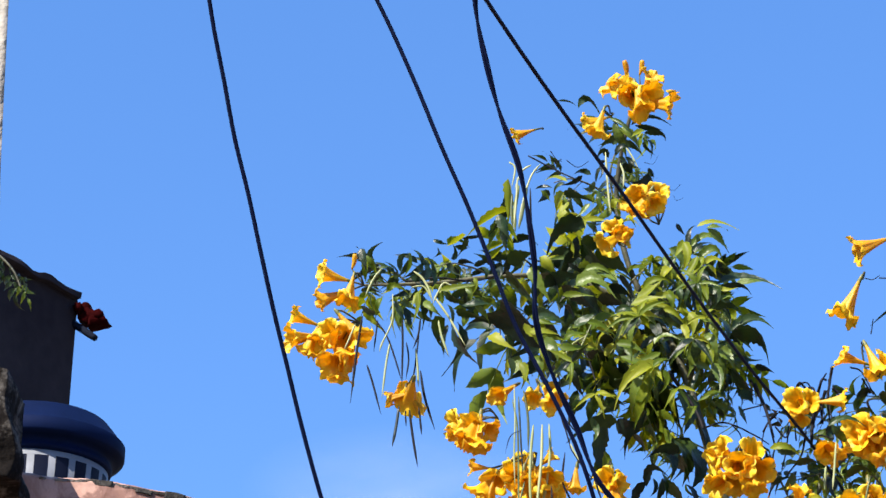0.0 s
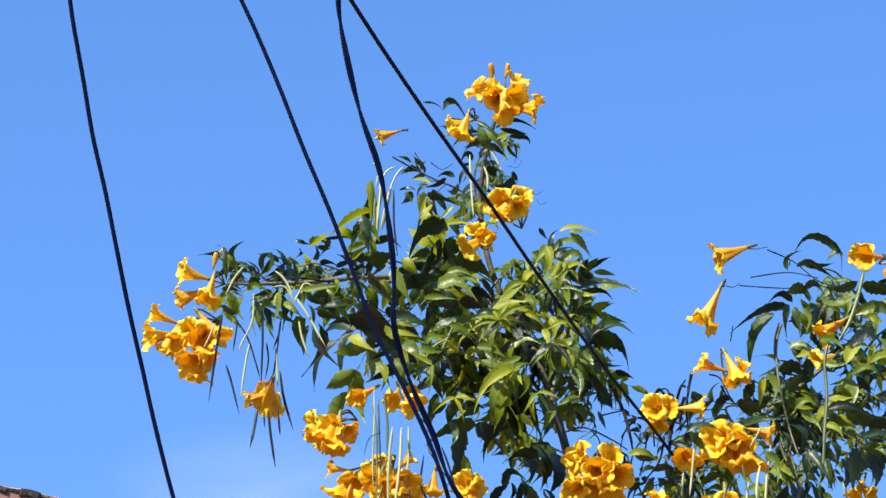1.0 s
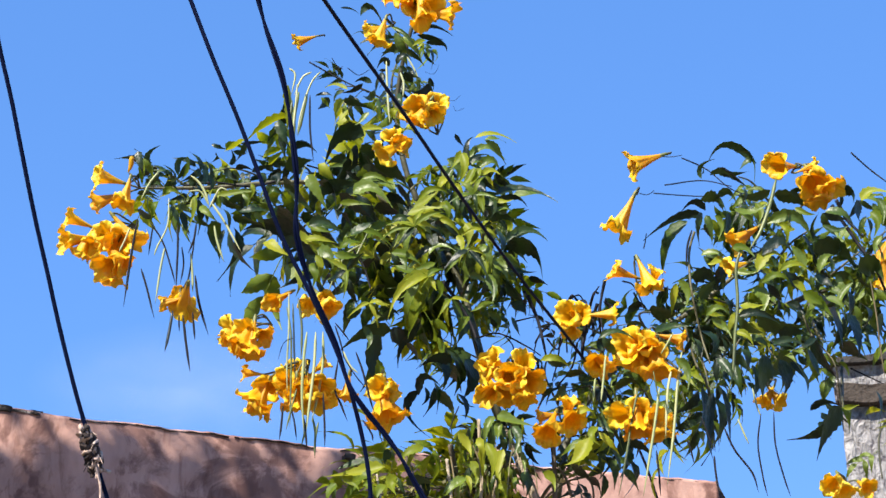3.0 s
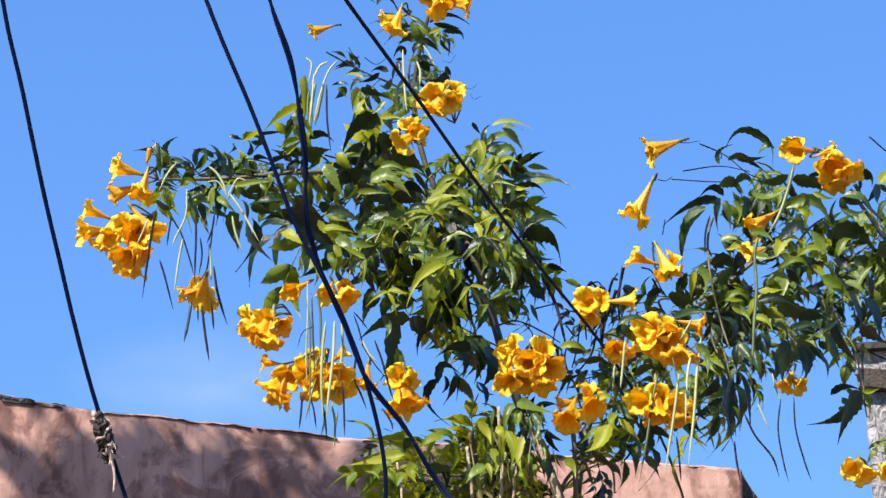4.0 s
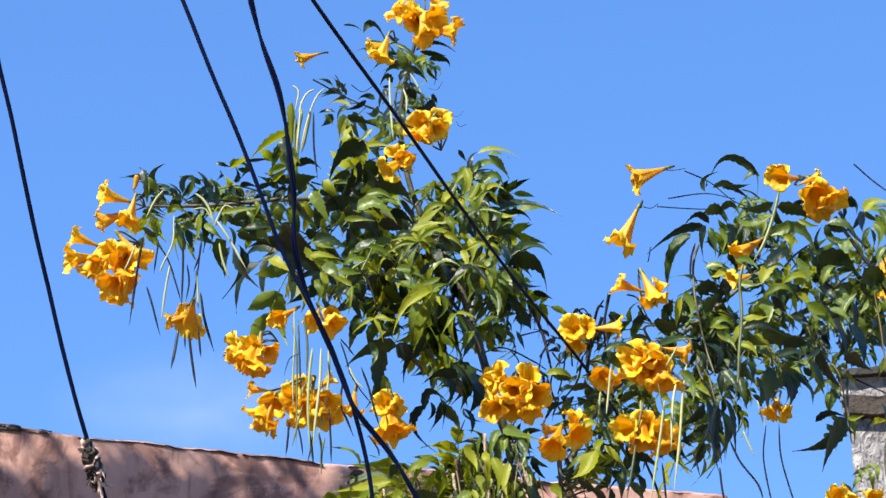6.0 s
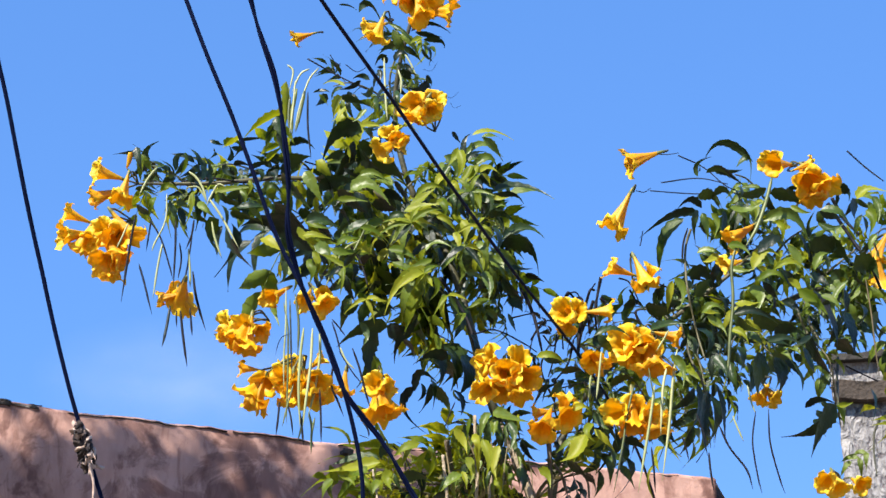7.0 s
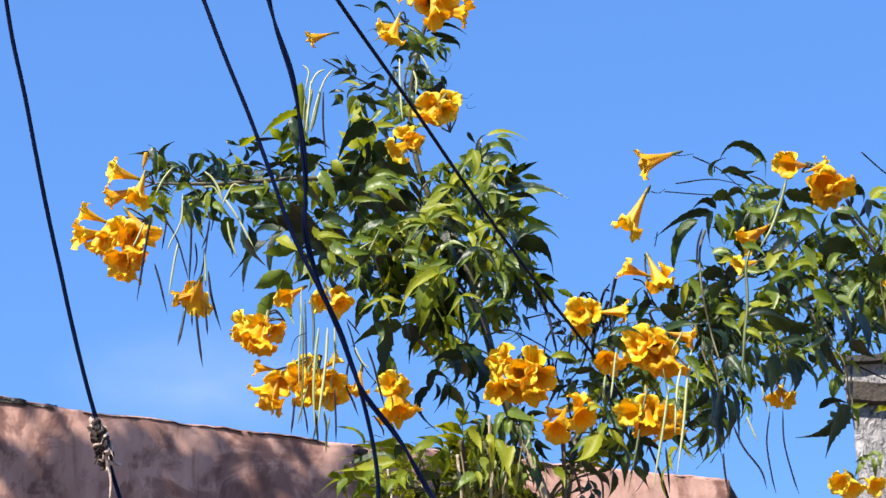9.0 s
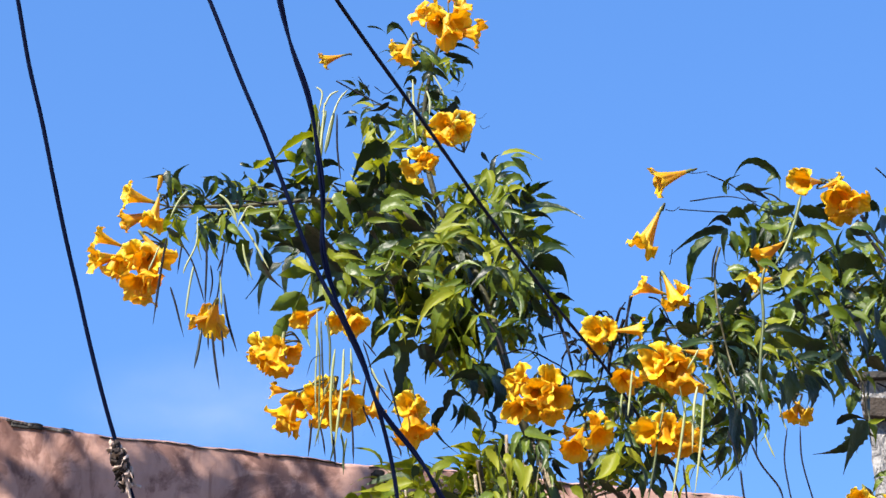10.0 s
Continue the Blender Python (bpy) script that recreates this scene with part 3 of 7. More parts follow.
for k, (turns, wide, mat) in enumerate(((4, 0.003, TWINE), (6, 0.0036, KNOT_DARK), (5, 0.004, KNOT_DARK), (3, 0.0045, TWINE))):
    pts = []
    for m in range(turns * 8 + 1):
        f = m / (turns * 8)
        an = 2 * math.pi * turns * f + k * 1.3
        r = wide * (0.7 + 0.5 * math.sin(3.1 * f) + rng.uniform(-0.12, 0.12))
        pts.append(top.lerp(end, 0.05 * k + (0.95 - 0.05 * k) * f) + u * r * math.cos(an) + v * r * math.sin(an) + axis * rng.uniform(-0.003, 0.003))
    bm = bmesh.new()
    tube(bm, smooth_line(pts, 2), 0.0011, 0.0009, 6, 0.5)
    hang(part("twine", bm, mat), knot)
for k in range(13):
    # crumpled scraps of rag caught between the turns
    q = top.lerp(end, (k + rng.random()) / 13)
    q += (u * math.cos(2.4 * k) + v * math.sin(2.4 * k)) * 0.0035
    way = (axis + 0.8 * Vector((rng.uniform(-1, 1), rng.uniform(-1, 1), rng.uniform(-1, 1)))).normalized()
    bm = bmesh.new()
    block(bm, q, way * rng.uniform(0.004, 0.007), way.cross(TO_CAMERA).normalized() * rng.uniform(0.0018, 0.0035), TO_CAMERA * 0.0014, 6, 0.0016, 330)
    hang(part("rag", bm, KNOT_DARK if k % 3 == 2 else TWINE), knot)
for k in range(20):
    f = rng.random()
    s = top.lerp(end, f)
    side_way = Vector((rng.uniform(-1, 1), rng.uniform(-1, 0.1), rng.uniform(-0.9, 0.3))).normalized()
    L = rng.uniform(0.004, 0.009)
    bm = bmesh.new()
    bend = Vector((rng.uniform(-1, 1), rng.uniform(-1, 1), rng.uniform(-1, 1))) * 0.003
    tube(bm, smooth_line([s, s + side_way * L * 0.6 + bend * 0.5, s + side_way * L + bend + Vector((0, 0, -L * 0.5))], 4), 0.0006, 0.0003, 5)
    hang(part("fray", bm, (TWINE, KNOT_DARK)[k % 2]), knot)
bm = bmesh.new()
tube(bm, smooth_line([(-0.2140, 1.468, 2.0795), (-0.2122, 1.469, 2.0725), (-0.2104, 1.47, 2.064), (-0.2103, 1.471, 2.0525)], 6), 0.0011, 0.0009, 6, 0.5)
hang(part("loose_end", bm, TWINE), knot)
tagged(knot, "frayed pale and dark twine knotted round a cable", "twine")


# ---- leaves, flowers and pods: shapes ----
def leaflet(bm, root, tip, normal, width, curl=0.16, fold=0.35, rows=12):
    """A lance-shaped leaflet with a folded midrib and a drooping point."""
    root, tip, normal = Vector(root), Vector(tip), Vector(normal)
    x = tip - root
    L = x.length
    x.normalize()
    y = normal.cross(x).normalized()
    z = x.cross(y)
    mid, left, right = [], [], []
    for k in range(rows + 1):
        t = k / rows
        drop = -curl * L * (t ** 2.0) + 0.25 * curl * L * math.sin(math.pi * t)
        w = width * L * 1.1 * (math.sin(math.pi * min(1, t ** 0.62)) ** 1.3) * (1 - 0.2 * t) + (0.0 if 0 < k < rows else 0.0015 * L)
        q = root + x * (t * L) + z * drop
        w *= 1 + (0.1 if k % 2 else -0.06) * (0 < k < rows)
        wave = 0.02 * L * math.sin(9 * t + 3 * width * 10)
        mid.append(bm.verts.new(q))
        left.append(bm.verts.new(q + y * w + z * (fold * w + wave)))
        right.append(bm.verts.new(q - y * w + z * (fold * w - wave)))
    for k in range(rows):
        bm.faces.new((mid[k], mid[k + 1], left[k + 1], left[k]))
        bm.faces.new((right[k], right[k + 1], mid[k + 1], mid[k]))


def single_leaf_mesh(width, curl, fold, mat):
    bm = bmesh.new()
    leaflet(bm, (0, 0, 0), (1, 0, 0), (0, 0, 1), width, curl, fold, 14)
    return mesh_from("leaf", bm, mat)


def compound_leaf_mesh(pairs, seed, mat):
    """A pinnate leaf, one unit long: a bent stalk, pairs of leaflets and one at the end."""
    r = random.Random(seed)
    bm = bmesh.new()
    bend = r.uniform(0.1, 0.3)
    at = lambda t: Vector((t * 0.7, 0.02 * math.sin(5 * t + seed), -bend * t * t * 0.7))
    tube(bm, [at(k / 6) for k in range(7)], 0.009, 0.005, 5)
    for p in range(pairs):
        t = 0.35 + 0.6 * p / max(1, pairs - 0.3)
        for s in (-1, 1):
            L = r.uniform(0.36, 0.5) * (0.85 + 0.25 * math.sin(3 * t))
            an = radians(r.uniform(38, 66))
            d = Vector((math.cos(an), s * math.sin(an), r.uniform(-0.45, 0.1))).normalized()
            leaflet(bm, at(t), at(t) + d * L, Vector((0.1 * r.uniform(-1, 1), -s * 0.25, 1)), r.uniform(0.13, 0.175), r.uniform(0.3, 0.75), r.uniform(0.15, 0.5))
    leaflet(bm, at(1), at(1) + Vector((0.45, r.uniform(-0.1, 0.1), r.uniform(-0.3, -0.05))), (0, 0, 1), r.uniform(0.12, 0.165), r.uniform(0.3, 0.7), 0.35)
    return mesh_from("compound_leaf", bm, mat)


SINGLE = [single_leaf_mesh(w, c, f, LEAF) for w, c, f in ((0.15, 0.3, 0.3), (0.15, 0.5, 0.45), (0.15, 0.18, 0.5), (0.15, 0.4, 0.35))]
SINGLE_YOUNG_LIT = [single_leaf_mesh(w, c, f, LEAF_YOUNG_LIT) for w, c, f in ((0.15, 0.15, 0.3), (0.15, 0.32, 0.45), (0.15, 0.05, 0.5))]
COMPOUND = [compound_leaf_mesh(2 + k % 2, 10 + k, LEAF) for k in range(9)]
SINGLE_SHADED = [single_leaf_mesh(w, c, f, LEAF_SHADED) for w, c, f in ((0.15, 0.3, 0.3), (0.15, 0.5, 0.45), (0.15, 0.2, 0.4))]
COMPOUND_DRY = [compound_leaf_mesh(2 + k % 2, 60 + k, DRY_LEAF) for k in range(4)]
COMPOUND_YOUNG = [compound_leaf_mesh(2 + k % 2, 40 + k, LEAF_YOUNG_LIT) for k in range(5)]


def corolla_mesh(seed):
    """A trumpet flower: narrow tube, swollen throat and five round, ruffled lobes; its mouth lies at z = 0.046."""
    r = random.Random(seed)
    bm = bmesh.new()
    sides, rows = 60, 17
    back = [r.uniform(-0.35, 1.1) for _ in range(5)]
    size = [r.uniform(0.88, 1.14) for _ in range(5)]
    squeeze = r.uniform(0.75, 0.95)
    rings = []
    for k in range(rows + 1):
        t = k / rows
        ring = []
        for s in range(sides):
            a = 2 * math.pi * s / sides
            f = 5 * s / sides - 0.5
            i, f = math.floor(f), f - math.floor(f)
            f = f * f * (3 - 2 * f)
            bent = back[i % 5] * (1 - f) + back[(i + 1) % 5] * f
            large = size[i % 5] * (1 - f) + size[(i + 1) % 5] * f
            dome = abs(math.sin(math.pi * ((s / sides * 5) % 1)))
            spot = Vector((math.cos(a), math.sin(a), seed * 1.7))
            if t < 0.5:
                u = t / 0.5
                rad = 0.0021 + 0.0087 * u ** 1.5
                z = 0.042 * u
                rad *= 1 + 0.1 * u * math.cos(5 * a) + 0.14 * u * noise.noise(spot * 1.6)
            else:
                u = (t - 0.5) / 0.5
                reach = 0.0115 * large * (0.5 + 0.5 * dome ** 0.5)
                curl = 0.9 + 0.9 * bent
                rad = 0.0108 * (1 + 0.1 * math.cos(5 * a) * (1 - u)) + reach * math.sin(min(2.2, curl) * u) / max(0.7, math.sin(min(curl, 1.57)))
                z = 0.042 + 0.011 * math.sin(1.5 * u) - 0.012 * max(0.0, bent) * u * u + 0.008 * u * noise.noise(spot * 2.1 + Vector((0, 0, u)))
                z += 0.005 * u * u * noise.noise(spot * 3.6) + 0.002 * u * (0.5 - dome) + 0.0012 * u * u * math.sin(13 * a + seed + 2 * math.sin(3 * a))
            ring.append(bm.verts.new((rad * math.cos(a), rad * math.sin(a) * squeeze, z)))
        rings.append(ring)
    for a, b in zip(rings, rings[1:]):
        for s in range(sides):
            bm.faces.new((a[s], a[(s + 1) % sides], b[(s + 1) % sides], b[s]))
    return mesh_from("corolla", bm, PETAL)


def calyx_mesh():
    bm = bmesh.new()
    tube(bm, [Vector((0, 0, z)) for z in (-0.004, -0.002, 0.002, 0.006, 0.009)], 0.0024, 0.0024, 8, taper=lambda f: 0.4 + 0.7 * math.sin(2.2 * f))
    return mesh_from("calyx", bm, CALYX)


def bud_mesh():
    bm = bmesh.new()
    tube(bm, [Vector((0.002 * math.sin(z * 120), 0, z)) for z in (0, 0.004, 0.009, 0.014, 0.02, 0.024, 0.027)], 0.0042, 0.0042, 8,
         taper=lambda f: 0.35 + 0.75 * math.sin(2.7 * f ** 1.2))
    return mesh_from("bud", bm, PETAL)


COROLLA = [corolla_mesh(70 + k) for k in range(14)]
CALYX_MESH, BUD = calyx_mesh(), bud_mesh()
pick = random.Random(11)


def frame_of(origin, x, normal, sx, sy, sz):
    x = Vector(x).normalized()
    y = Vector(normal).cross(x)
    y = y.normalized() if y.length > 1e-4 else x.orthogonal().normalized()
    z = x.cross(y)
    return Matrix.Translation(origin) @ Matrix((x, y, z)).transposed().to_4x4() @ Matrix.Diagonal((sx, sy, sz, 1))


def attach(name, data, m, parent, level=False):
    ob = new(name, data)
    ob.parent = parent
    if not level:
        ob.matrix_parent_inverse = Matrix.Translation(-parent.location)
    ob.matrix_basis = m
    return ob


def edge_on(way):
    """The normal of a leaf along way, edge-on to the sun but tilted so that the camera sees its face."""
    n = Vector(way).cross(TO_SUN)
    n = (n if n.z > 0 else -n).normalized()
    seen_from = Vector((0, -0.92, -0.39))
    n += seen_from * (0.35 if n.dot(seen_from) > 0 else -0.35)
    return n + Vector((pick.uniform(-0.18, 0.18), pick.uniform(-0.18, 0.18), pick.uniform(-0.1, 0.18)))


def leaves(rows, bright_share=0.15, parent=None):
    """Single drooping leaves: root, tip and width as a part of the length."""
    for a, b, w in rows:
        a, b = Vector(a), Vector(b)
        shapes = SINGLE_YOUNG_LIT if pick.random() < bright_share else SINGLE
        b = b + Vector((0, pick.uniform(-0.02, 0.012), 0))
        normal = Vector((pick.uniform(-0.3, 0.2), pick.uniform(-1.0, -0.5), pick.uniform(0.4, 0.9)))
        if shapes is SINGLE and pick.random() < 0.4:
            normal = edge_on(b - a)
        L = (b - a).length
        attach("leaf", pick.choice(shapes), frame_of(a, b - a, normal, L, L * w / 0.19, L), parent or shrub)


def across(way, n):
    """The part of n that stands at right angles to way."""
    way = way.normalized()
    n = n - way * n.dot(way)
    return n.normalized() if n.length > 1e-3 else way.orthogonal().normalized()


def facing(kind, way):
    """The normal of a leaf blade along way, turned to suit the camera: lit on the side towards it, glowing from behind,
    edge-on to the sun, or glossy towards the sun.
    """
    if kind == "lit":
        n = across(way, TO_SUN + TO_CAMERA)
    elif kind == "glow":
        n = across(way, TO_SUN - TO_CAMERA)
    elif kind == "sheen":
        n = across(way, TO_SUN + 0.8 * TO_CAMERA)
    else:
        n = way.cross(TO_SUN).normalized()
        n = n if n.dot(TO_CAMERA) > 0 else -n
        n = across(way, n + TO_CAMERA * (0.3 if n.dot(TO_CAMERA) < 0.4 else 0.0) - TO_SUN * 0.1)
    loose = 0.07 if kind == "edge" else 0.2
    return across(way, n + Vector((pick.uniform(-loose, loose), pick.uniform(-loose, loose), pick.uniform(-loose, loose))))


def blades(limb, kind, y, rows):
    """Single lance-shaped leaflets of a limb, at the depth y: x and z of root, middle and tip, and the width."""
    right_limb = limb in (reach, reach_low)
    for x0, z0, x1, z1, x2, z2, w in rows:
        was = kind
        kind = "sheen" if kind == "edge" and limb in (flank, crown) and x0 > 0 and pick.random() < 0.5 else kind
        w *= 0.82 if right_limb and kind == "lit" else 1.0
        a, m, b = Vector((x0, y, z0)), Vector((x1, y + pick.uniform(-0.008, 0.004), z1)), Vector((x2, y + pick.uniform(-0.012, 0.012), z2))
        c = 2 * m - 0.5 * (a + b)
        line = [a.lerp(c, f).lerp(c.lerp(b, f), f) for f in [k / 14 for k in range(15)]]
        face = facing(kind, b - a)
        # widened where the blade turns away from the camera
        w = (0.8 if kind == "edge" else 0.66) * w / max(0.65, abs(face.dot(TO_CAMERA)))
        flat = 0.35 if kind == "edge" else 1.0
        fold, wave, lean = flat * pick.uniform(0.2, 0.6), pick.uniform(0, 6.28), flat * pick.uniform(-0.25, 0.25)
        bm = bmesh.new()
        cols = []
        for k, q in enumerate(line):
            ahead = (line[min(k + 1, 14)] - line[max(k - 1, 0)]).normalized()
            side = face.cross(ahead).normalized()
            up = ahead.cross(side)
            t = k / 14
            half = w * 0.56 * 1.12 * (math.sin(math.pi * min(1, t ** 0.58)) ** 1.35) * (1.0 - 0.25 * t) * (1.1 - 0.22 * (k % 2)) + 0.0003
            cols.append([bm.verts.new(q + side * half * s + up * half * (fold * abs(s) + lean * s + flat * 0.16 * abs(s) * math.sin(7 * t + wave + s))) for s in (-1, -0.5, 0, 0.5, 1)])
        for c0, c1 in zip(cols, cols[1:]):
            for s in range(4):
                bm.faces.new((c0[s], c0[s + 1], c1[s + 1], c1[s]))
        # leaf colour also carries the light: bright for lit blades, dark for edge-on
        bright_share = {"lit": 0.3 if right_limb else 0.75, "glow": 0.5 if right_limb else 0.85, "edge": 0.0, "sheen": 0.0}[kind]
        leaf = new("leaf", mesh_from("leaf", bm, LEAF_SHADED if kind == "edge" else LEAF_YOUNG_LIT if pick.random() < bright_share else LEAF))
        leaf.parent = limb
        # smaller leaflets of the same leaf on either side, a little deeper in
        way = b - a
        sides = (-1, 1) if kind != "edge" and pick.random() < 0.4 else (pick.choice((-1, 1)),)
        for s in sides:
            if pick.random() < (0.6 if kind == "edge" else 0.15):
                continue
            off = way.cross(TO_CAMERA).normalized() * way.length * s * pick.uniform(0.24, 0.4)
            q = a + way * pick.uniform(0.0, 0.3) + Vector((0, 0.03, 0.013))
            tip = q + way * pick.uniform(0.5, 0.8) + off + Vector((0, 0.01, -0.12 * way.length))
            L = (tip - q).length
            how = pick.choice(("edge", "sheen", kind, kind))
            # side leaflets also take the bright or shaded colour of their kind
            kit = SINGLE_YOUNG_LIT if how in ("lit", "glow") and pick.random() < 0.6 else SINGLE_SHADED if how == "edge" else SINGLE
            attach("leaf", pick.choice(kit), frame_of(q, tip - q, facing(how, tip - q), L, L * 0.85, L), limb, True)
        kind = was


def spray(points, radius, count, size, bright_share=0.15, spread=1.0, droop=0.5, start=0.15, parent=None, mat=None, dry=0.0):
    """A shoot with pairs of pinnate leaves along it."""
    parent = parent or shrub
    line = smooth_line(points, 8)
    bm = bmesh.new()
    tube(bm, line, radius, radius * 0.45, 7, 0.12)
    shoot = new("shoot", mesh_from("shoot", bm, mat or STEM))
    hang(shoot, parent)
    n = len(line) - 1
    for k in range(count):
        f = start + (1 - start) * (k + pick.random() * 0.6) / count
        i = min(int(f * n), n - 1)
        ahead = (line[i + 1] - line[i]).normalized()
        an = pick.uniform(0, 2 * math.pi)
        off = ahead.orthogonal().normalized()
        off.rotate(Matrix.Rotation(an, 3, ahead))
        d = off * spread + ahead * pick.uniform(0.1, 0.7) + Vector((0, 0, -droop * pick.uniform(0.3, 1.2)))
        d.y *= 0.6
        d.normalize()
        L = size * pick.uniform(0.85, 1.35)
        kit = COMPOUND_DRY if dry and pick.random() < dry else COMPOUND_YOUNG if pick.random() < bright_share else COMPOUND
        normal = Vector((pick.uniform(-0.5, 0.3), pick.uniform(-1.3, 0.1), pick.uniform(0.4, 1)))
        if pick.random() < 0.6:
            normal = edge_on(d)
        attach("leaf", pick.choice(kit), frame_of(line[i], d, normal, L, L * pick.uniform(0.8, 1.1), L), shoot, True)


def bunch(stem, flowers, buds=(), parent=None):
    """A flower bunch: stalks run from stem to each flower. Rows: mouth, the way that it faces, scale."""
    parent = parent or shrub
    stem = Vector(stem)
    stalks = bmesh.new()
    head = new("inflorescence", bpy.data.meshes.new("inflorescence"))
    head.parent = parent
    head.matrix_parent_inverse = Matrix.Translation(-parent.location)
    for m, d, s in flowers:
        m, d = Vector(m), Vector(d).normalized()
        root = m - d * 0.046 * s
        mid = stem.lerp(root, 0.55) - d * 0.008 * s
        tube(stalks, smooth_line([stem, mid, root], 5), 0.0011, 0.0012, 6)
        x = d.orthogonal().normalized()
        x.rotate(Matrix.Rotation(pick.uniform(0, 6.28), 3, d))
        at = Matrix.Translation(root) @ Matrix((x, d.cross(x), d)).transposed().to_4x4() @ Matrix.Diagonal((s, s * pick.uniform(0.88, 1.1), s, 1))
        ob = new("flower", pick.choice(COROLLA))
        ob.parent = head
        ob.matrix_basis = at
        green = new("calyx", CALYX_MESH)
        green.parent = head
        green.matrix_basis = at
    for m, d, s in buds:
        m, z = Vector(m), Vector(d).normalized()
        x = z.orthogonal().normalized()
        tube(stalks, smooth_line([stem, (stem + m) * 0.5, m], 3), 0.0011, 0.0009, 5)
        ob = new("bud", BUD)
        ob.parent = head
        ob.matrix_basis = Matrix.Translation(m) @ Matrix((x, z.cross(x), z)).transposed().to_4x4() @ Matrix.Diagonal((s, s, s, 1))
    me = mesh_from("inflorescence", stalks, STEM)
    old = head.data
    head.data = me
    bpy.data.meshes.remove(old)


def pods(mat, y, rows):
    """Long hanging seed pods at the depth y: x and z along each, and its radius."""
    for pts, radius in rows:
        bm = bmesh.new()
        line = smooth_line([(x, y, z) for x, z in pts], 6)
        tube(bm, line, radius, radius, 7, 0.16, taper=lambda f: min(1.0, 0.4 + 5 * f, 0.12 + 3.5 * (1 - f)))
        hang(part("seed_pod", bm, mat), shrub)


def twigs(mat, y, rows):
    for pts, radius in rows:
        bm = bmesh.new()
        tube(bm, smooth_line([(x, y + 0.01 * math.sin(9 * k), z) for k, (x, z) in enumerate(pts)], 7), radius * 0.8, radius * 0.55, 7, 0.3)
        hang(part("twig", bm, mat), shrub)


def branch(points, r0, r1, mat=None, name="branch", parent=None):
    bm = bmesh.new()
    tube(bm, smooth_line(points, 8), r0, r1, 9, 0.2)
    return hang(part(name, bm, mat or STEM), parent or shrub)


# ---- the flowering shrub ----
foot_at = Vector((0.132, 2.97, 2.442))
shrub = empty("flowering_shrub", (foot_at.x, foot_at.y, 0))
tagged(shrub, "yellow trumpet-flowered shrub with hanging seed pods before the wall", "shrub")
branch([(foot_at.x + 0.05, foot_at.y + 0.02, 0), (foot_at.x + 0.03, foot_at.y, 1.0), (0.125, 2.82, 2.4)], 0.016, 0.009, BARK, "trunk")
low = branch([(0.125, 2.82, 2.4), (0.103, 2.76, 2.463), (0.09, 2.77, 2.497), (0.081, 2.84, 2.551), (0.073, 2.92, 2.6)], 0.0065, 0.003, BARK)
crown = branch([(0.073, 2.92, 2.6), (0.054, 2.9, 2.644), (0.042, 2.87, 2.684), (0.022, 2.87, 2.759), (0.001, 2.87, 2.819), (-0.031, 2.88, 2.877)], 0.006, 0.004)
arm = branch([(0.001, 2.87, 2.819), (-0.06, 2.9, 2.886), (-0.131, 2.88, 2.908), (-0.208, 2.86, 2.903), (-0.284, 2.85, 2.892), (-0.339, 2.84, 2.886), (-0.375, 2.82, 2.877)], 0.004, 0.0016)
spire = branch([(-0.031, 2.88, 2.877), (-0.051, 2.87, 2.935), (-0.06, 2.86, 3.001), (-0.054, 2.84, 3.055), (-0.042, 2.82, 3.097), (-0.033, 2.82, 3.133)], 0.004, 0.0022)
reach = branch([(0.132, 2.97, 2.442), (0.139, 2.94, 2.519), (0.158, 2.94, 2.606), (0.216, 2.94, 2.688), (0.303, 2.94, 2.756), (0.374, 2.92, 2.809), (0.431, 2.9, 2.863), (0.457, 2.87, 2.888)], 0.0055, 0.0013)
reach_low = branch([(0.303, 2.94, 2.756), (0.39, 2.96, 2.764), (0.478, 2.96, 2.795), (0.556, 2.94, 2.825), (0.618, 2.92, 2.84)], 0.0035, 0.0025)
branch([(0.065, 2.86, 2.55), (0.058, 2.87, 2.518), (0.057, 2.92, 2.456)], 0.004, 0.006, BARK)
branch([(0.007, 2.84, 2.551), (0.014, 2.87, 2.518), (0.021, 2.92, 2.456)], 0.003, 0.005, BARK)
inner = branch([(0.03, 2.88, 2.74), (0.0, 2.9, 2.77), (-0.03, 2.9, 2.8)], 0.0025, 0.0012)
flank = branch([(0.022, 2.87, 2.759), (0.045, 2.83, 2.8), (0.05, 2.8, 2.85), (0.04, 2.79, 2.9)], 0.003, 0.0012)

# shoots with pinnate leaves, deeper in the shrub
spray([(-0.165, 2.97, 2.95), (-0.221, 2.95, 2.943), (-0.278, 2.939, 2.931), (-0.328, 2.929, 2.927), (-0.385, 2.919, 2.926)], 0.0015, 14, 0.06, 0.35, 1.0, 0.7)
spray([(-0.221, 2.95, 2.943), (-0.249, 2.929, 2.948), (-0.274, 2.919, 2.95), (-0.292, 2.919, 2.946)], 0.0015, 5, 0.045, 0.3, 0.8, 0.9)
spray([(-0.327, 2.919, 2.922), (-0.356, 2.908, 2.941), (-0.375, 2.898, 2.944)], 0.0015, 3, 0.045, 0.4, 0.7, 1.0)
spray([(-0.069, 3.001, 2.931), (-0.12, 2.96, 2.929), (-0.16, 2.919, 2.887), (-0.187, 2.898, 2.846)], 0.0025, 10, 0.1, 0.2, 1.0, 0.6)
spray([(-0.018, 3.001, 2.891), (-0.067, 2.919, 2.871), (-0.097, 2.867, 2.83), (-0.114, 2.857, 2.79)], 0.0025, 10, 0.09, 0.3)
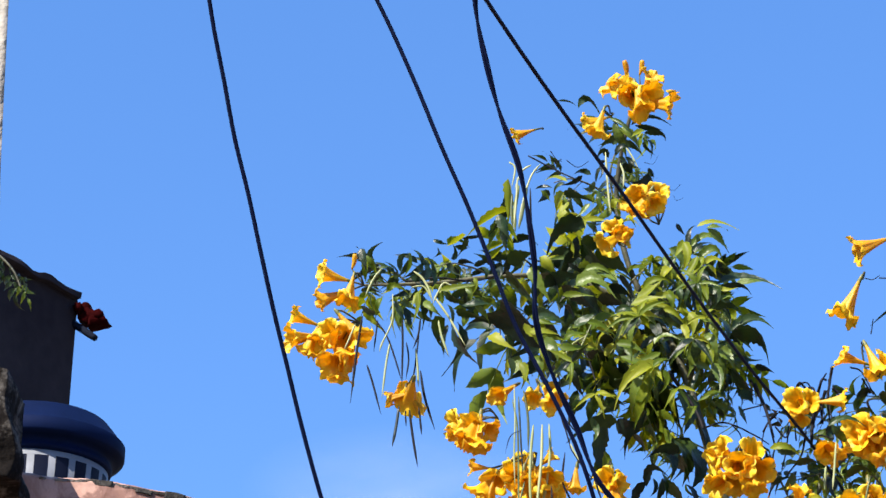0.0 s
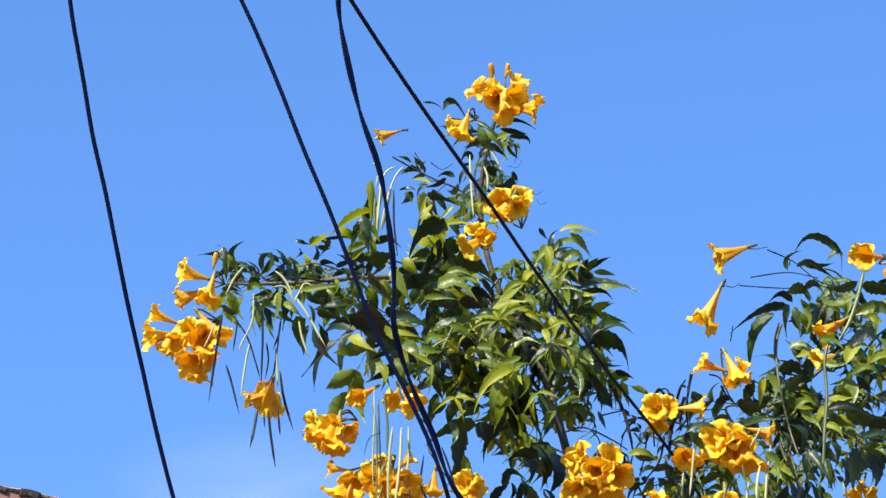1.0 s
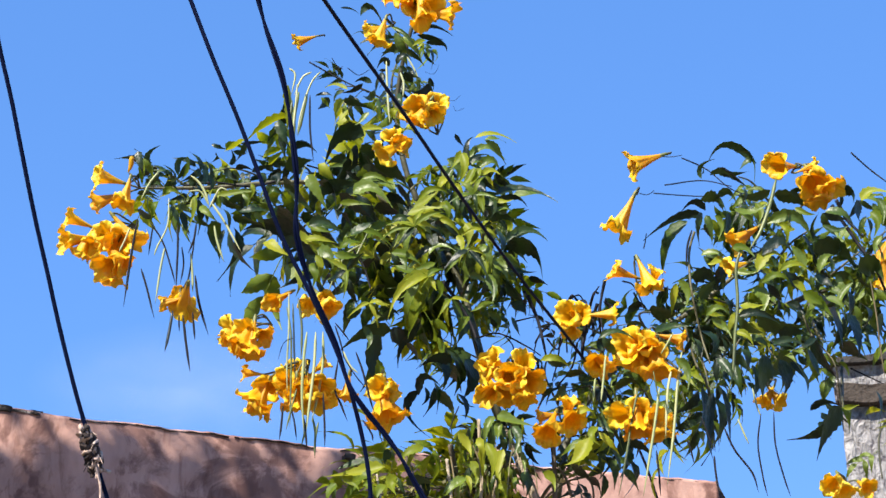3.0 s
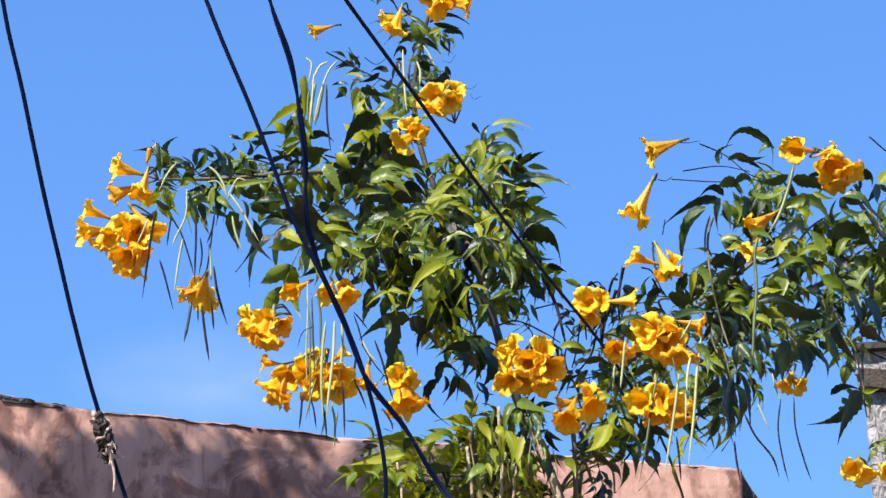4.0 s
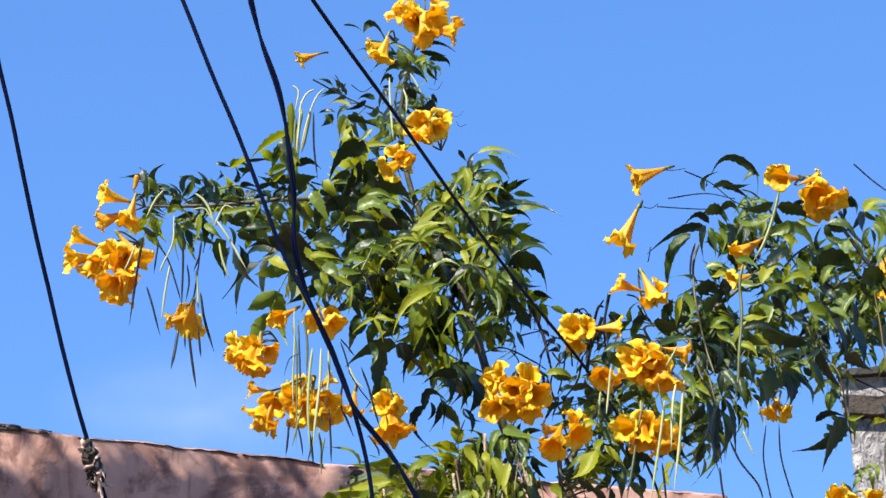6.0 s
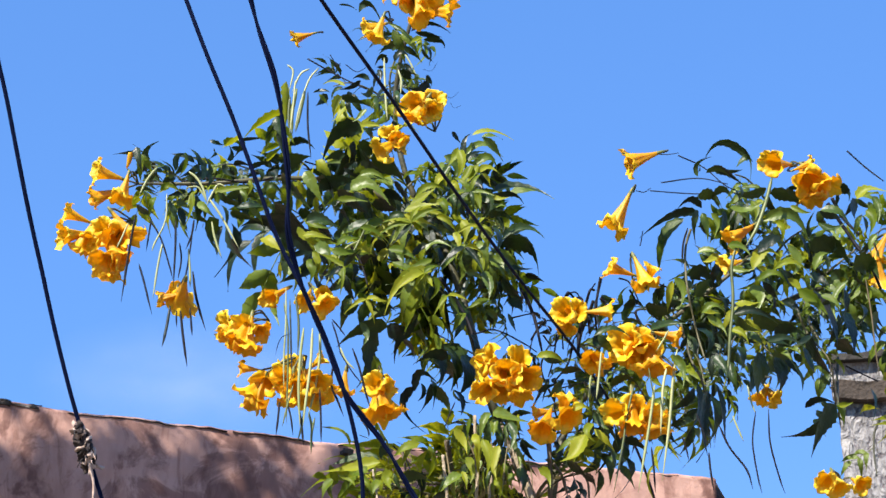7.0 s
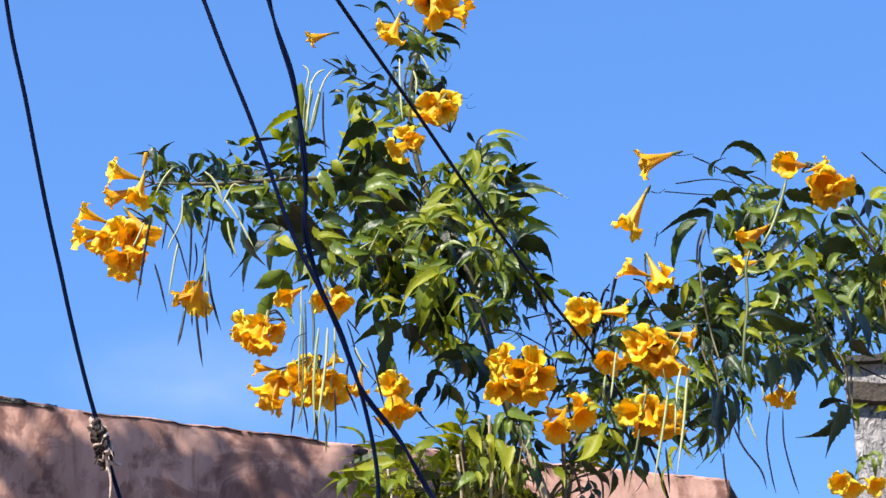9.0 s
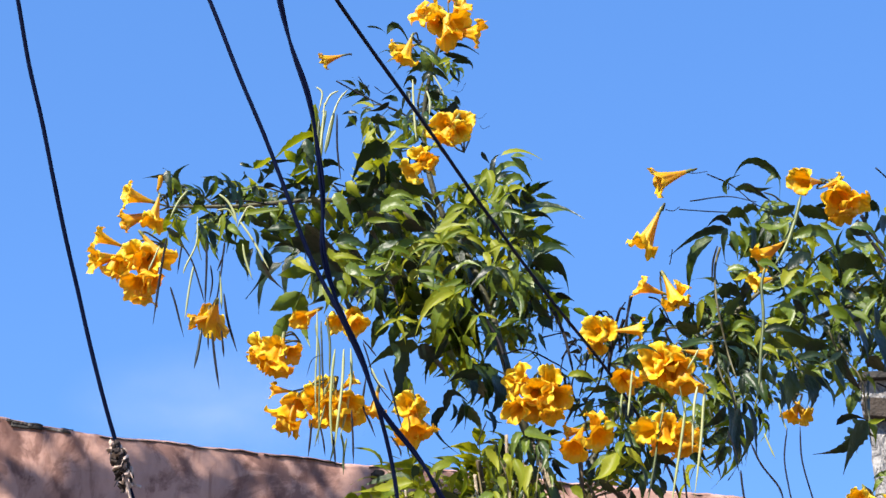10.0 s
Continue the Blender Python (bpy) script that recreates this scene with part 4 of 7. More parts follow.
spray([(0.004, 3.001, 2.867), (-0.031, 2.898, 2.862), (-0.046, 2.867, 2.887), (-0.024, 2.867, 2.914)], 0.0025, 11, 0.085, 0.6)
spray([(0.011, 2.981, 2.835), (-0.017, 2.898, 2.801), (-0.041, 2.857, 2.764), (-0.055, 2.867, 2.743)], 0.0025, 10, 0.08, 0.3)
spray([(0.026, 2.981, 2.788), (-0.003, 2.919, 2.748), (-0.008, 2.898, 2.71), (-0.009, 2.898, 2.68)], 0.002, 5, 0.055, 0.2, 0.9, 0.7)
spray([(0.011, 2.981, 2.842), (0.04, 2.919, 2.855), (0.043, 2.888, 2.889), (0.026, 2.888, 2.943)], 0.0025, 8, 0.055, 0.35, 0.7, 0.9)
spray([(0.019, 2.981, 2.819), (0.054, 2.919, 2.816), (0.064, 2.898, 2.819), (0.071, 2.898, 2.823)], 0.0025, 7, 0.058, 0.3, 0.7, 0.8)
spray([(0.033, 2.981, 2.773), (0.061, 2.939, 2.772), (0.067, 2.919, 2.759), (0.075, 2.919, 2.748)], 0.002, 3, 0.06, 0.4, 0.7, 0.6)
spray([(-0.048, 3.001, 2.971), (-0.09, 2.939, 2.967), (-0.119, 2.919, 2.973), (-0.14, 2.908, 2.953)], 0.002, 6, 0.09, 0.1, 1.0, 0.6)
spray([(-0.053, 2.97, 2.982), (-0.062, 2.95, 3.029), (-0.069, 2.939, 3.081), (-0.058, 2.929, 3.117), (-0.043, 2.919, 3.145)], 0.002, 10, 0.06, 0.25, 1.0, 0.5)
spray([(-0.062, 2.96, 3.05), (-0.091, 2.939, 3.065), (-0.12, 2.919, 3.067), (-0.142, 2.919, 3.062)], 0.0015, 3, 0.055, 0.3, 1.0, 0.7)
spray([(-0.164, 2.96, 2.944), (-0.174, 2.939, 2.955), (-0.191, 2.919, 2.962)], 0.002, 5, 0.06, 0.4, 1.0, 0.9)
spray([(0.011, 2.96, 2.834), (0.034, 2.898, 2.854), (0.038, 2.867, 2.895), (0.02, 2.867, 2.95)], 0.002, 13, 0.06, 0.4, 0.8, 0.9)
spray([(0.023, 2.96, 2.81), (0.047, 2.888, 2.804), (0.061, 2.857, 2.821), (0.066, 2.857, 2.851)], 0.002, 9, 0.056, 0.35, 0.7, 1.0)
spray([(0.033, 2.96, 2.764), (0.057, 2.908, 2.766), (0.075, 2.888, 2.774), (0.085, 2.888, 2.777)], 0.002, 6, 0.055, 0.3, 0.7, 0.9)
spray([(0.402, 3.022, 2.844), (0.391, 2.96, 2.865), (0.385, 2.919, 2.895), (0.372, 2.919, 2.918)], 0.002, 8, 0.06, 0.15, 0.9, 0.8)
spray([(0.446, 3.001, 2.907), (0.417, 2.939, 2.911), (0.393, 2.919, 2.93), (0.375, 2.908, 2.933)], 0.002, 5, 0.045, 0.1, 0.6, 1.4)
spray([(0.404, 3.064, 2.805), (0.369, 2.96, 2.776), (0.347, 2.919, 2.766), (0.329, 2.919, 2.771)], 0.002, 9, 0.065, 0.15, 1.0, 0.6)
spray([(0.404, 3.064, 2.805), (0.406, 2.95, 2.806), (0.433, 2.919, 2.84), (0.461, 2.908, 2.859)], 0.0025, 16, 0.062, 0.3, 1.0, 0.5)
spray([(0.449, 3.064, 2.82), (0.464, 2.96, 2.794), (0.495, 2.919, 2.809), (0.532, 2.919, 2.84)], 0.0025, 16, 0.064, 0.25, 1.0, 0.5)
spray([(0.404, 3.064, 2.805), (0.395, 2.95, 2.737), (0.405, 2.919, 2.711), (0.418, 2.919, 2.699)], 0.0025, 8, 0.055, 0.2, 0.9, 0.5)
spray([(0.479, 3.064, 2.82), (0.468, 2.96, 2.749), (0.468, 2.919, 2.718), (0.474, 2.919, 2.711)], 0.0025, 7, 0.055, 0.25, 0.9, 0.5)
spray([(0.35, 3.043, 2.789), (0.324, 2.96, 2.718), (0.325, 2.919, 2.665), (0.329, 2.919, 2.636)], 0.002, 8, 0.075, 0.3, 0.8, 0.7)
spray([(0.545, 3.043, 2.861), (0.549, 2.95, 2.853), (0.562, 2.919, 2.855), (0.591, 2.919, 2.863)], 0.0025, 13, 0.06, 0.25, 0.9, 0.8)
spray([(0.561, 3.043, 2.868), (0.57, 2.981, 2.788), (0.582, 2.939, 2.741), (0.592, 2.919, 2.688)], 0.0025, 8, 0.08, 0.4, 1.0, 0.7)
spray([(0.224, 3.043, 2.726), (0.21, 2.97, 2.676), (0.193, 2.939, 2.621), (0.177, 2.919, 2.57)], 0.002, 7, 0.08, 0.2, 1.0, 0.7)
spray([(0.268, 3.043, 2.765), (0.249, 2.981, 2.773), (0.274, 2.939, 2.756), (0.299, 2.919, 2.725)], 0.002, 7, 0.08, 0.2, 1.0, 0.5)
spray([(0.267, 3.043, 2.75), (0.297, 2.981, 2.696), (0.305, 2.939, 2.636), (0.295, 2.919, 2.599)], 0.002, 6, 0.08, 0.2, 1.0, 0.8)
spray([(0.31, 3.022, 2.773), (0.292, 2.939, 2.759), (0.302, 2.898, 2.762), (0.32, 2.888, 2.774)], 0.0012, 8, 0.042, 0.2, 1.0, 0.6)
spray([(0.266, 3.022, 2.742), (0.226, 2.96, 2.741), (0.215, 2.919, 2.732), (0.228, 2.898, 2.728)], 0.0012, 7, 0.042, 0.1, 1.0, 0.6)
spray([(0.235, 3.022, 2.695), (0.207, 2.939, 2.651), (0.191, 2.919, 2.639), (0.177, 2.898, 2.643)], 0.0012, 8, 0.042, 0.2, 1.0, 0.6)
spray([(0.324, 3.022, 2.742), (0.303, 2.939, 2.688), (0.293, 2.919, 2.651), (0.297, 2.898, 2.617)], 0.0012, 8, 0.045, 0.15, 1.0, 0.6)
spray([(0.368, 3.022, 2.757), (0.35, 2.939, 2.703), (0.35, 2.919, 2.672), (0.339, 2.898, 2.646)], 0.0012, 8, 0.042, 0.1, 1.0, 0.6)
spray([(0.144, 3.022, 2.604), (0.151, 2.96, 2.599), (0.178, 2.939, 2.596), (0.198, 2.919, 2.577)], 0.0012, 6, 0.042, 0.3, 1.0, 0.6)
spray([(0.406, 3.022, 2.788), (0.397, 2.919, 2.718), (0.403, 2.888, 2.684), (0.414, 2.877, 2.665)], 0.0012, 6, 0.042, 0.2, 1.0, 0.6)
spray([(0.048, 3.022, 2.726), (0.019, 2.97, 2.722), (-0.006, 2.95, 2.729), (-0.028, 2.95, 2.737)], 0.0012, 4, 0.045, 0.0, 1.0, 0.7)
spray([(0.402, 3.043, 2.796), (0.374, 3.001, 2.773), (0.35, 2.981, 2.76), (0.328, 2.981, 2.764)], 0.0012, 8, 0.05, 0.1, 1.0, 0.7)
spray([(0.491, 3.043, 2.82), (0.498, 3.001, 2.788), (0.515, 2.981, 2.773), (0.538, 2.981, 2.78)], 0.0012, 8, 0.05, 0.1, 1.0, 0.7)
spray([(0.068, 3.074, 2.479), (0.011, 2.97, 2.511), (-0.051, 2.919, 2.516), (-0.098, 2.898, 2.503)], 0.003, 13, 0.085, 1.0, 1.0, 0.5)
spray([(0.068, 3.074, 2.501), (0.039, 2.97, 2.543), (0.007, 2.919, 2.534), (-0.023, 2.898, 2.527)], 0.003, 10, 0.075, 0.75, 1.0, 0.5)
spray([(0.083, 3.074, 2.501), (0.067, 2.97, 2.55), (0.056, 2.919, 2.563), (0.046, 2.898, 2.581)], 0.003, 11, 0.065, 0.5, 1.0, 0.4)
spray([(0.105, 3.074, 2.501), (0.122, 2.97, 2.528), (0.148, 2.919, 2.541), (0.172, 2.898, 2.545)], 0.003, 6, 0.06, 0.6, 1.0, 0.5)
spray([(0.145, 3.022, 2.665), (0.127, 2.981, 2.696), (0.144, 2.97, 2.73), (0.172, 2.97, 2.737)], 0.0015, 7, 0.05, 0.1, 1.0, 0.5)
spray([(0.224, 3.043, 2.726), (0.21, 3.001, 2.742), (0.195, 2.981, 2.749), (0.177, 2.981, 2.757)], 0.0015, 6, 0.048, 0.1, 1.0, 0.6)
spray([(0.224, 3.043, 2.726), (0.198, 3.001, 2.688), (0.168, 2.981, 2.673), (0.143, 2.97, 2.662)], 0.0015, 7, 0.055, 0.2, 1.0, 0.7)
spray([(0.511, 3.022, 2.726), (0.499, 2.97, 2.669), (0.491, 2.919, 2.629), (0.49, 2.919, 2.622)], 0.002, 2, 0.05, 0.2, 1.0, 0.8)
spray([(0.58, 3.022, 2.665), (0.546, 2.97, 2.616), (0.537, 2.95, 2.58), (0.533, 2.919, 2.534)], 0.002, 2, 0.045, 0.7, 1.0, 0.8)
spray([(0.038, 2.939, 2.462), (0.035, 2.919, 2.506), (0.038, 2.898, 2.542), (0.035, 2.888, 2.574)], 0.002, 9, 0.055, 0.6, 0.8, 0.4)
spray([(0.073, 2.96, 2.468), (0.066, 2.939, 2.512), (0.06, 2.919, 2.541), (0.066, 2.898, 2.571)], 0.002, 8, 0.055, 0.4, 0.8, 0.4)
spray([(0.066, 2.97, 2.449), (0.011, 2.87, 2.48), (-0.049, 2.82, 2.485), (-0.095, 2.8, 2.472)], 0.003, 24, 0.055, 1.0, 1.0, 0.5)
spray([(0.066, 2.97, 2.471), (0.038, 2.87, 2.5), (0.007, 2.82, 2.49), (-0.022, 2.8, 2.485)], 0.003, 15, 0.05, 1.0, 1.0, 0.6, dry=0.15)
spray([(0.08, 2.97, 2.471), (0.065, 2.87, 2.518), (0.054, 2.82, 2.53), (0.044, 2.8, 2.548)], 0.003, 20, 0.045, 0.6, 0.7, 1.3, dry=0.5)
spray([(0.101, 2.97, 2.471), (0.118, 2.87, 2.49), (0.143, 2.82, 2.497), (0.166, 2.8, 2.5)], 0.002, 6, 0.04, 0.2, 1.0, 0.8, dry=0.3)
spray([(0.037, 2.84, 2.433), (0.034, 2.82, 2.475), (0.037, 2.8, 2.51), (0.034, 2.79, 2.541)], 0.002, 17, 0.042, 0.6, 0.6, 1.3, dry=0.5)
spray([(0.071, 2.86, 2.439), (0.064, 2.84, 2.481), (0.058, 2.82, 2.509), (0.064, 2.8, 2.538)], 0.002, 15, 0.042, 0.5, 0.6, 1.3, dry=0.6)
# pale stems of the low bush
branch([(0.083, 2.74, 2.517), (0.089, 2.74, 2.494), (0.098, 2.74, 2.469), (0.106, 2.74, 2.443), (0.116, 2.74, 2.41)], 0.0037, 0.0033, PALE_BARK, "stem")
branch([(0.04, 2.74, 2.548), (0.041, 2.74, 2.511), (0.043, 2.74, 2.477), (0.04, 2.74, 2.423)], 0.0020, 0.0018, PALE_BARK, "stem")
branch([(0.062, 2.74, 2.511), (0.061, 2.74, 2.484), (0.057, 2.74, 2.455), (0.054, 2.74, 2.423)], 0.0017, 0.0015, PALE_BARK, "stem")
branch([(0.003, 2.74, 2.5), (0.005, 2.74, 2.48), (0.008, 2.74, 2.455), (0.008, 2.74, 2.423)], 0.0020, 0.0018, PALE_BARK, "stem")
branch([(-0.077, 2.74, 2.482), (-0.075, 2.74, 2.467), (-0.072, 2.74, 2.45), (-0.072, 2.74, 2.423)], 0.0013, 0.0012, PALE_BARK, "stem")
branch([(0.079, 2.74, 2.548), (0.077, 2.74, 2.528), (0.075, 2.74, 2.511)], 0.0020, 0.0018, PALE_BARK, "stem")
branch([(0.032, 2.8, 2.517), (0.03, 2.8, 2.489), (0.033, 2.8, 2.441)], 0.0024, 0.0021, BARK, "stem")
branch([(0.125, 2.8, 2.558), (0.128, 2.8, 2.531), (0.129, 2.8, 2.496), (0.128, 2.8, 2.441)], 0.0030, 0.0027, BARK, "stem")
branch([(-0.045, 2.8, 2.526), (-0.042, 2.8, 2.51), (-0.035, 2.8, 2.475)], 0.0017, 0.0015, BARK, "stem")
branch([(0.148, 2.8, 2.475), (0.142, 2.8, 2.496), (0.133, 2.8, 2.51)], 0.0017, 0.0015, BARK, "stem")
branch([(0.174, 2.8, 2.462), (0.172, 2.8, 2.489), (0.157, 2.8, 2.504), (0.142, 2.8, 2.508)], 0.0013, 0.0012, BARK, "stem")
blades(low, "lit", 2.72, [
        (0.088, 2.503, 0.091, 2.488, 0.091, 2.473, 0.0052), (0.089, 2.543, 0.09, 2.533, 0.088, 2.523, 0.0052), (0.081, 2.472, 0.08, 2.462, 0.082, 2.453, 0.0057),
        (0.025, 2.474, 0.029, 2.462, 0.03, 2.451, 0.0070), (0.034, 2.538, 0.032, 2.525, 0.03, 2.513, 0.0057), (0.058, 2.475, 0.054, 2.463, 0.053, 2.451, 0.0061),
        (0.058, 2.497, 0.059, 2.486, 0.06, 2.475, 0.0063), (0.075, 2.53, 0.076, 2.519, 0.075, 2.508, 0.0053), (0.06, 2.498, 0.059, 2.483, 0.058, 2.468, 0.0052)])
blades(low, "sheen", 2.72, [
        (0.056, 2.53, 0.057, 2.515, 0.055, 2.5, 0.0058), (0.084, 2.514, 0.086, 2.503, 0.085, 2.493, 0.0069), (0.063, 2.537, 0.062, 2.524, 0.06, 2.512, 0.0070),
        (0.057, 2.499, 0.056, 2.491, 0.058, 2.482, 0.0063), (0.047, 2.487, 0.044, 2.479, 0.042, 2.47, 0.0060)])
blades(low, "glow", 2.72, [
        (0.061, 2.482, 0.063, 2.47, 0.065, 2.458, 0.0071), (0.068, 2.532, 0.07, 2.522, 0.072, 2.511, 0.0052), (0.054, 2.515, 0.053, 2.502, 0.053, 2.489, 0.0057),
        (0.05, 2.477, 0.05, 2.462, 0.052, 2.447, 0.0066), (0.068, 2.483, 0.065, 2.472, 0.062, 2.462, 0.0050), (0.074, 2.485, 0.076, 2.474, 0.079, 2.463, 0.0072)])
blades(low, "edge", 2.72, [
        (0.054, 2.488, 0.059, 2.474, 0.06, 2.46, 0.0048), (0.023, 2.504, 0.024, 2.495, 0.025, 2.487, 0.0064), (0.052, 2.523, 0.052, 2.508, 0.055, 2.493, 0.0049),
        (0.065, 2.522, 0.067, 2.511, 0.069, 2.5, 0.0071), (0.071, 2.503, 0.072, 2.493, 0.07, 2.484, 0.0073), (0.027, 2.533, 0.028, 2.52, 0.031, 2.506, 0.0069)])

# single leaves of the outline and the near side
blades(arm, "lit", 2.69, [
        (-0.363, 2.866, -0.359, 2.851, -0.355, 2.835, 0.0118), (-0.268, 2.809, -0.241, 2.812, -0.217, 2.81, 0.0079)])
blades(arm, "edge", 2.78, [
        (-0.355, 2.879, -0.363, 2.897, -0.347, 2.913, 0.0088), (-0.325, 2.876, -0.325, 2.895, -0.313, 2.903, 0.0075), (-0.295, 2.884, -0.291, 2.874, -0.293, 2.857, 0.0095),
        (-0.372, 2.831, -0.359, 2.821, -0.348, 2.819, 0.0088), (-0.339, 2.858, -0.332, 2.863, -0.324, 2.857, 0.0068), (-0.303, 2.822, -0.292, 2.814, -0.28, 2.811, 0.0075),
        (-0.285, 2.918, -0.276, 2.914, -0.268, 2.917, 0.0041), (-0.187, 2.911, -0.172, 2.918, -0.156, 2.908, 0.0102), (-0.243, 2.809, -0.238, 2.818, -0.227, 2.83, 0.0075)])
blades(arm, "glow", 2.75, [
        (-0.31, 2.887, -0.308, 2.872, -0.317, 2.851, 0.0134), (-0.264, 2.896, -0.253, 2.901, -0.238, 2.895, 0.0094), (-0.188, 2.94, -0.216, 2.931, -0.244, 2.908, 0.0168)])
blades(arm, "lit", 2.66, [
        (-0.333, 2.788, -0.336, 2.777, -0.341, 2.765, 0.0084), (-0.327, 2.796, -0.316, 2.801, -0.3, 2.794, 0.0078), (-0.29, 2.794, -0.29, 2.775, -0.299, 2.753, 0.0078),
        (-0.225, 2.81, -0.222, 2.801, -0.227, 2.792, 0.0058), (-0.206, 2.797, -0.196, 2.799, -0.184, 2.792, 0.0097), (-0.235, 2.798, -0.228, 2.788, -0.232, 2.777, 0.0078)])
blades(arm, "edge", 2.72, [
        (-0.325, 2.839, -0.321, 2.842, -0.316, 2.835, 0.0053), (-0.365, 2.824, -0.354, 2.826, -0.34, 2.822, 0.006), (-0.321, 2.808, -0.318, 2.794, -0.309, 2.783, 0.0113),
        (-0.264, 2.786, -0.275, 2.766, -0.257, 2.736, 0.0193), (-0.253, 2.783, -0.247, 2.754, -0.219, 2.718, 0.0219), (-0.274, 2.876, -0.271, 2.87, -0.278, 2.864, 0.0053),
        (-0.244, 2.89, -0.227, 2.894, -0.215, 2.892, 0.004), (-0.249, 2.858, -0.239, 2.859, -0.227, 2.853, 0.006), (-0.191, 2.833, -0.181, 2.829, -0.174, 2.819, 0.0073),
        (-0.258, 2.812, -0.237, 2.819, -0.216, 2.811, 0.01), (-0.251, 2.794, -0.235, 2.79, -0.208, 2.78, 0.01), (-0.295, 2.836, -0.29, 2.826, -0.294, 2.814, 0.0066),
        (-0.305, 2.841, -0.297, 2.836, -0.29, 2.837, 0.006)])
blades(arm, "edge", 2.72, [
        (-0.221, 2.852, -0.215, 2.844, -0.218, 2.834, 0.008)])
blades(arm, "edge", 2.75, [
        (-0.314, 2.814, -0.311, 2.801, -0.305, 2.791, 0.0101), (-0.26, 2.878, -0.255, 2.886, -0.258, 2.894, 0.0067), (-0.232, 2.867, -0.219, 2.872, -0.199, 2.875, 0.0067),
        (-0.285, 2.864, -0.28, 2.853, -0.283, 2.838, 0.0067), (-0.265, 2.818, -0.258, 2.803, -0.26, 2.786, 0.0094), (-0.36, 2.858, -0.351, 2.855, -0.343, 2.858, 0.006)])
blades(arm, "sheen", 2.66, [
        (-0.284, 2.781, -0.273, 2.769, -0.262, 2.761, 0.0097), (-0.253, 2.831, -0.251, 2.821, -0.239, 2.815, 0.0097), (-0.238, 2.775, -0.218, 2.775, -0.198, 2.779, 0.0078),
        (-0.199, 2.821, -0.193, 2.814, -0.196, 2.804, 0.0078)])
blades(arm, "glow", 2.72, [
        (-0.24, 2.895, -0.252, 2.886, -0.263, 2.876, 0.012), (-0.198, 2.922, -0.194, 2.904, -0.184, 2.885, 0.0173), (-0.189, 2.969, -0.187, 2.94, -0.19, 2.906, 0.0153)])
blades(arm, "glow", 2.78, [
        (-0.215, 2.889, -0.205, 2.902, -0.187, 2.912, 0.0102)])
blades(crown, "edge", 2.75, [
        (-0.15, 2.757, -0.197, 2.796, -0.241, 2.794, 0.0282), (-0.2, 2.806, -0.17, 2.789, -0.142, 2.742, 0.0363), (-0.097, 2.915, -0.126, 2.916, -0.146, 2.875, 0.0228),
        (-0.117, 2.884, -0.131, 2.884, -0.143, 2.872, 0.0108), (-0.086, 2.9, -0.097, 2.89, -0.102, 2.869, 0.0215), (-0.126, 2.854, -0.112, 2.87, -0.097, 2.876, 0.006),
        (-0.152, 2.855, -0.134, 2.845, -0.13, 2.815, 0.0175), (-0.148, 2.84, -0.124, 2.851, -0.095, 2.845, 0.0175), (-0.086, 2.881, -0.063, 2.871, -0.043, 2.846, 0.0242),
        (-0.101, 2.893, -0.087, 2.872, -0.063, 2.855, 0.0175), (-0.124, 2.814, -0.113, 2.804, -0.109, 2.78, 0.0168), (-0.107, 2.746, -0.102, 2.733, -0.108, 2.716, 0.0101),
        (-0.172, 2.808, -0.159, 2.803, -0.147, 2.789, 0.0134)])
blades(crown, "edge", 2.75, [
        (-0.151, 2.79, -0.137, 2.783, -0.129, 2.765, 0.0134)])
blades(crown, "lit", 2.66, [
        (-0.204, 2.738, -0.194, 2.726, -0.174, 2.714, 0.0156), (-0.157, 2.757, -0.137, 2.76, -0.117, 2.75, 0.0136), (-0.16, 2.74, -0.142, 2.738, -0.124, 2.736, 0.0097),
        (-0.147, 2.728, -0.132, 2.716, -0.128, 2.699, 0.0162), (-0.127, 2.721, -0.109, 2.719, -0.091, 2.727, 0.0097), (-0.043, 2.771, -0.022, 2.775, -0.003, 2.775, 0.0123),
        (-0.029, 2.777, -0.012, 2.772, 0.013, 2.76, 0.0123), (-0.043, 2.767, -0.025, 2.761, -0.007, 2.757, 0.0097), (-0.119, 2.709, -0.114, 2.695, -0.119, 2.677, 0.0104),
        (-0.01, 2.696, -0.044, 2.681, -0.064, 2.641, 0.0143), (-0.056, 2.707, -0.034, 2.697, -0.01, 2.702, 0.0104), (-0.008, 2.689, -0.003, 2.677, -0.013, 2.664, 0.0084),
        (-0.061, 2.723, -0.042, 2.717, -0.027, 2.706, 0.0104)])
blades(crown, "lit", 2.66, [
        (-0.166, 2.751, -0.155, 2.737, -0.135, 2.73, 0.0104), (-0.153, 2.733, -0.136, 2.726, -0.114, 2.724, 0.0091), (-0.12, 2.728, -0.107, 2.735, -0.086, 2.737, 0.0084),
        (-0.094, 2.75, -0.077, 2.747, -0.06, 2.735, 0.0091), (-0.029, 2.791, -0.012, 2.8, 0.005, 2.797, 0.0091), (-0.006, 2.765, 0.008, 2.758, 0.02, 2.743, 0.0091),
        (0.014, 2.744, 0.021, 2.73, 0.018, 2.711, 0.0084), (0.019, 2.853, 0.015, 2.841, 0.007, 2.829, 0.0091)])
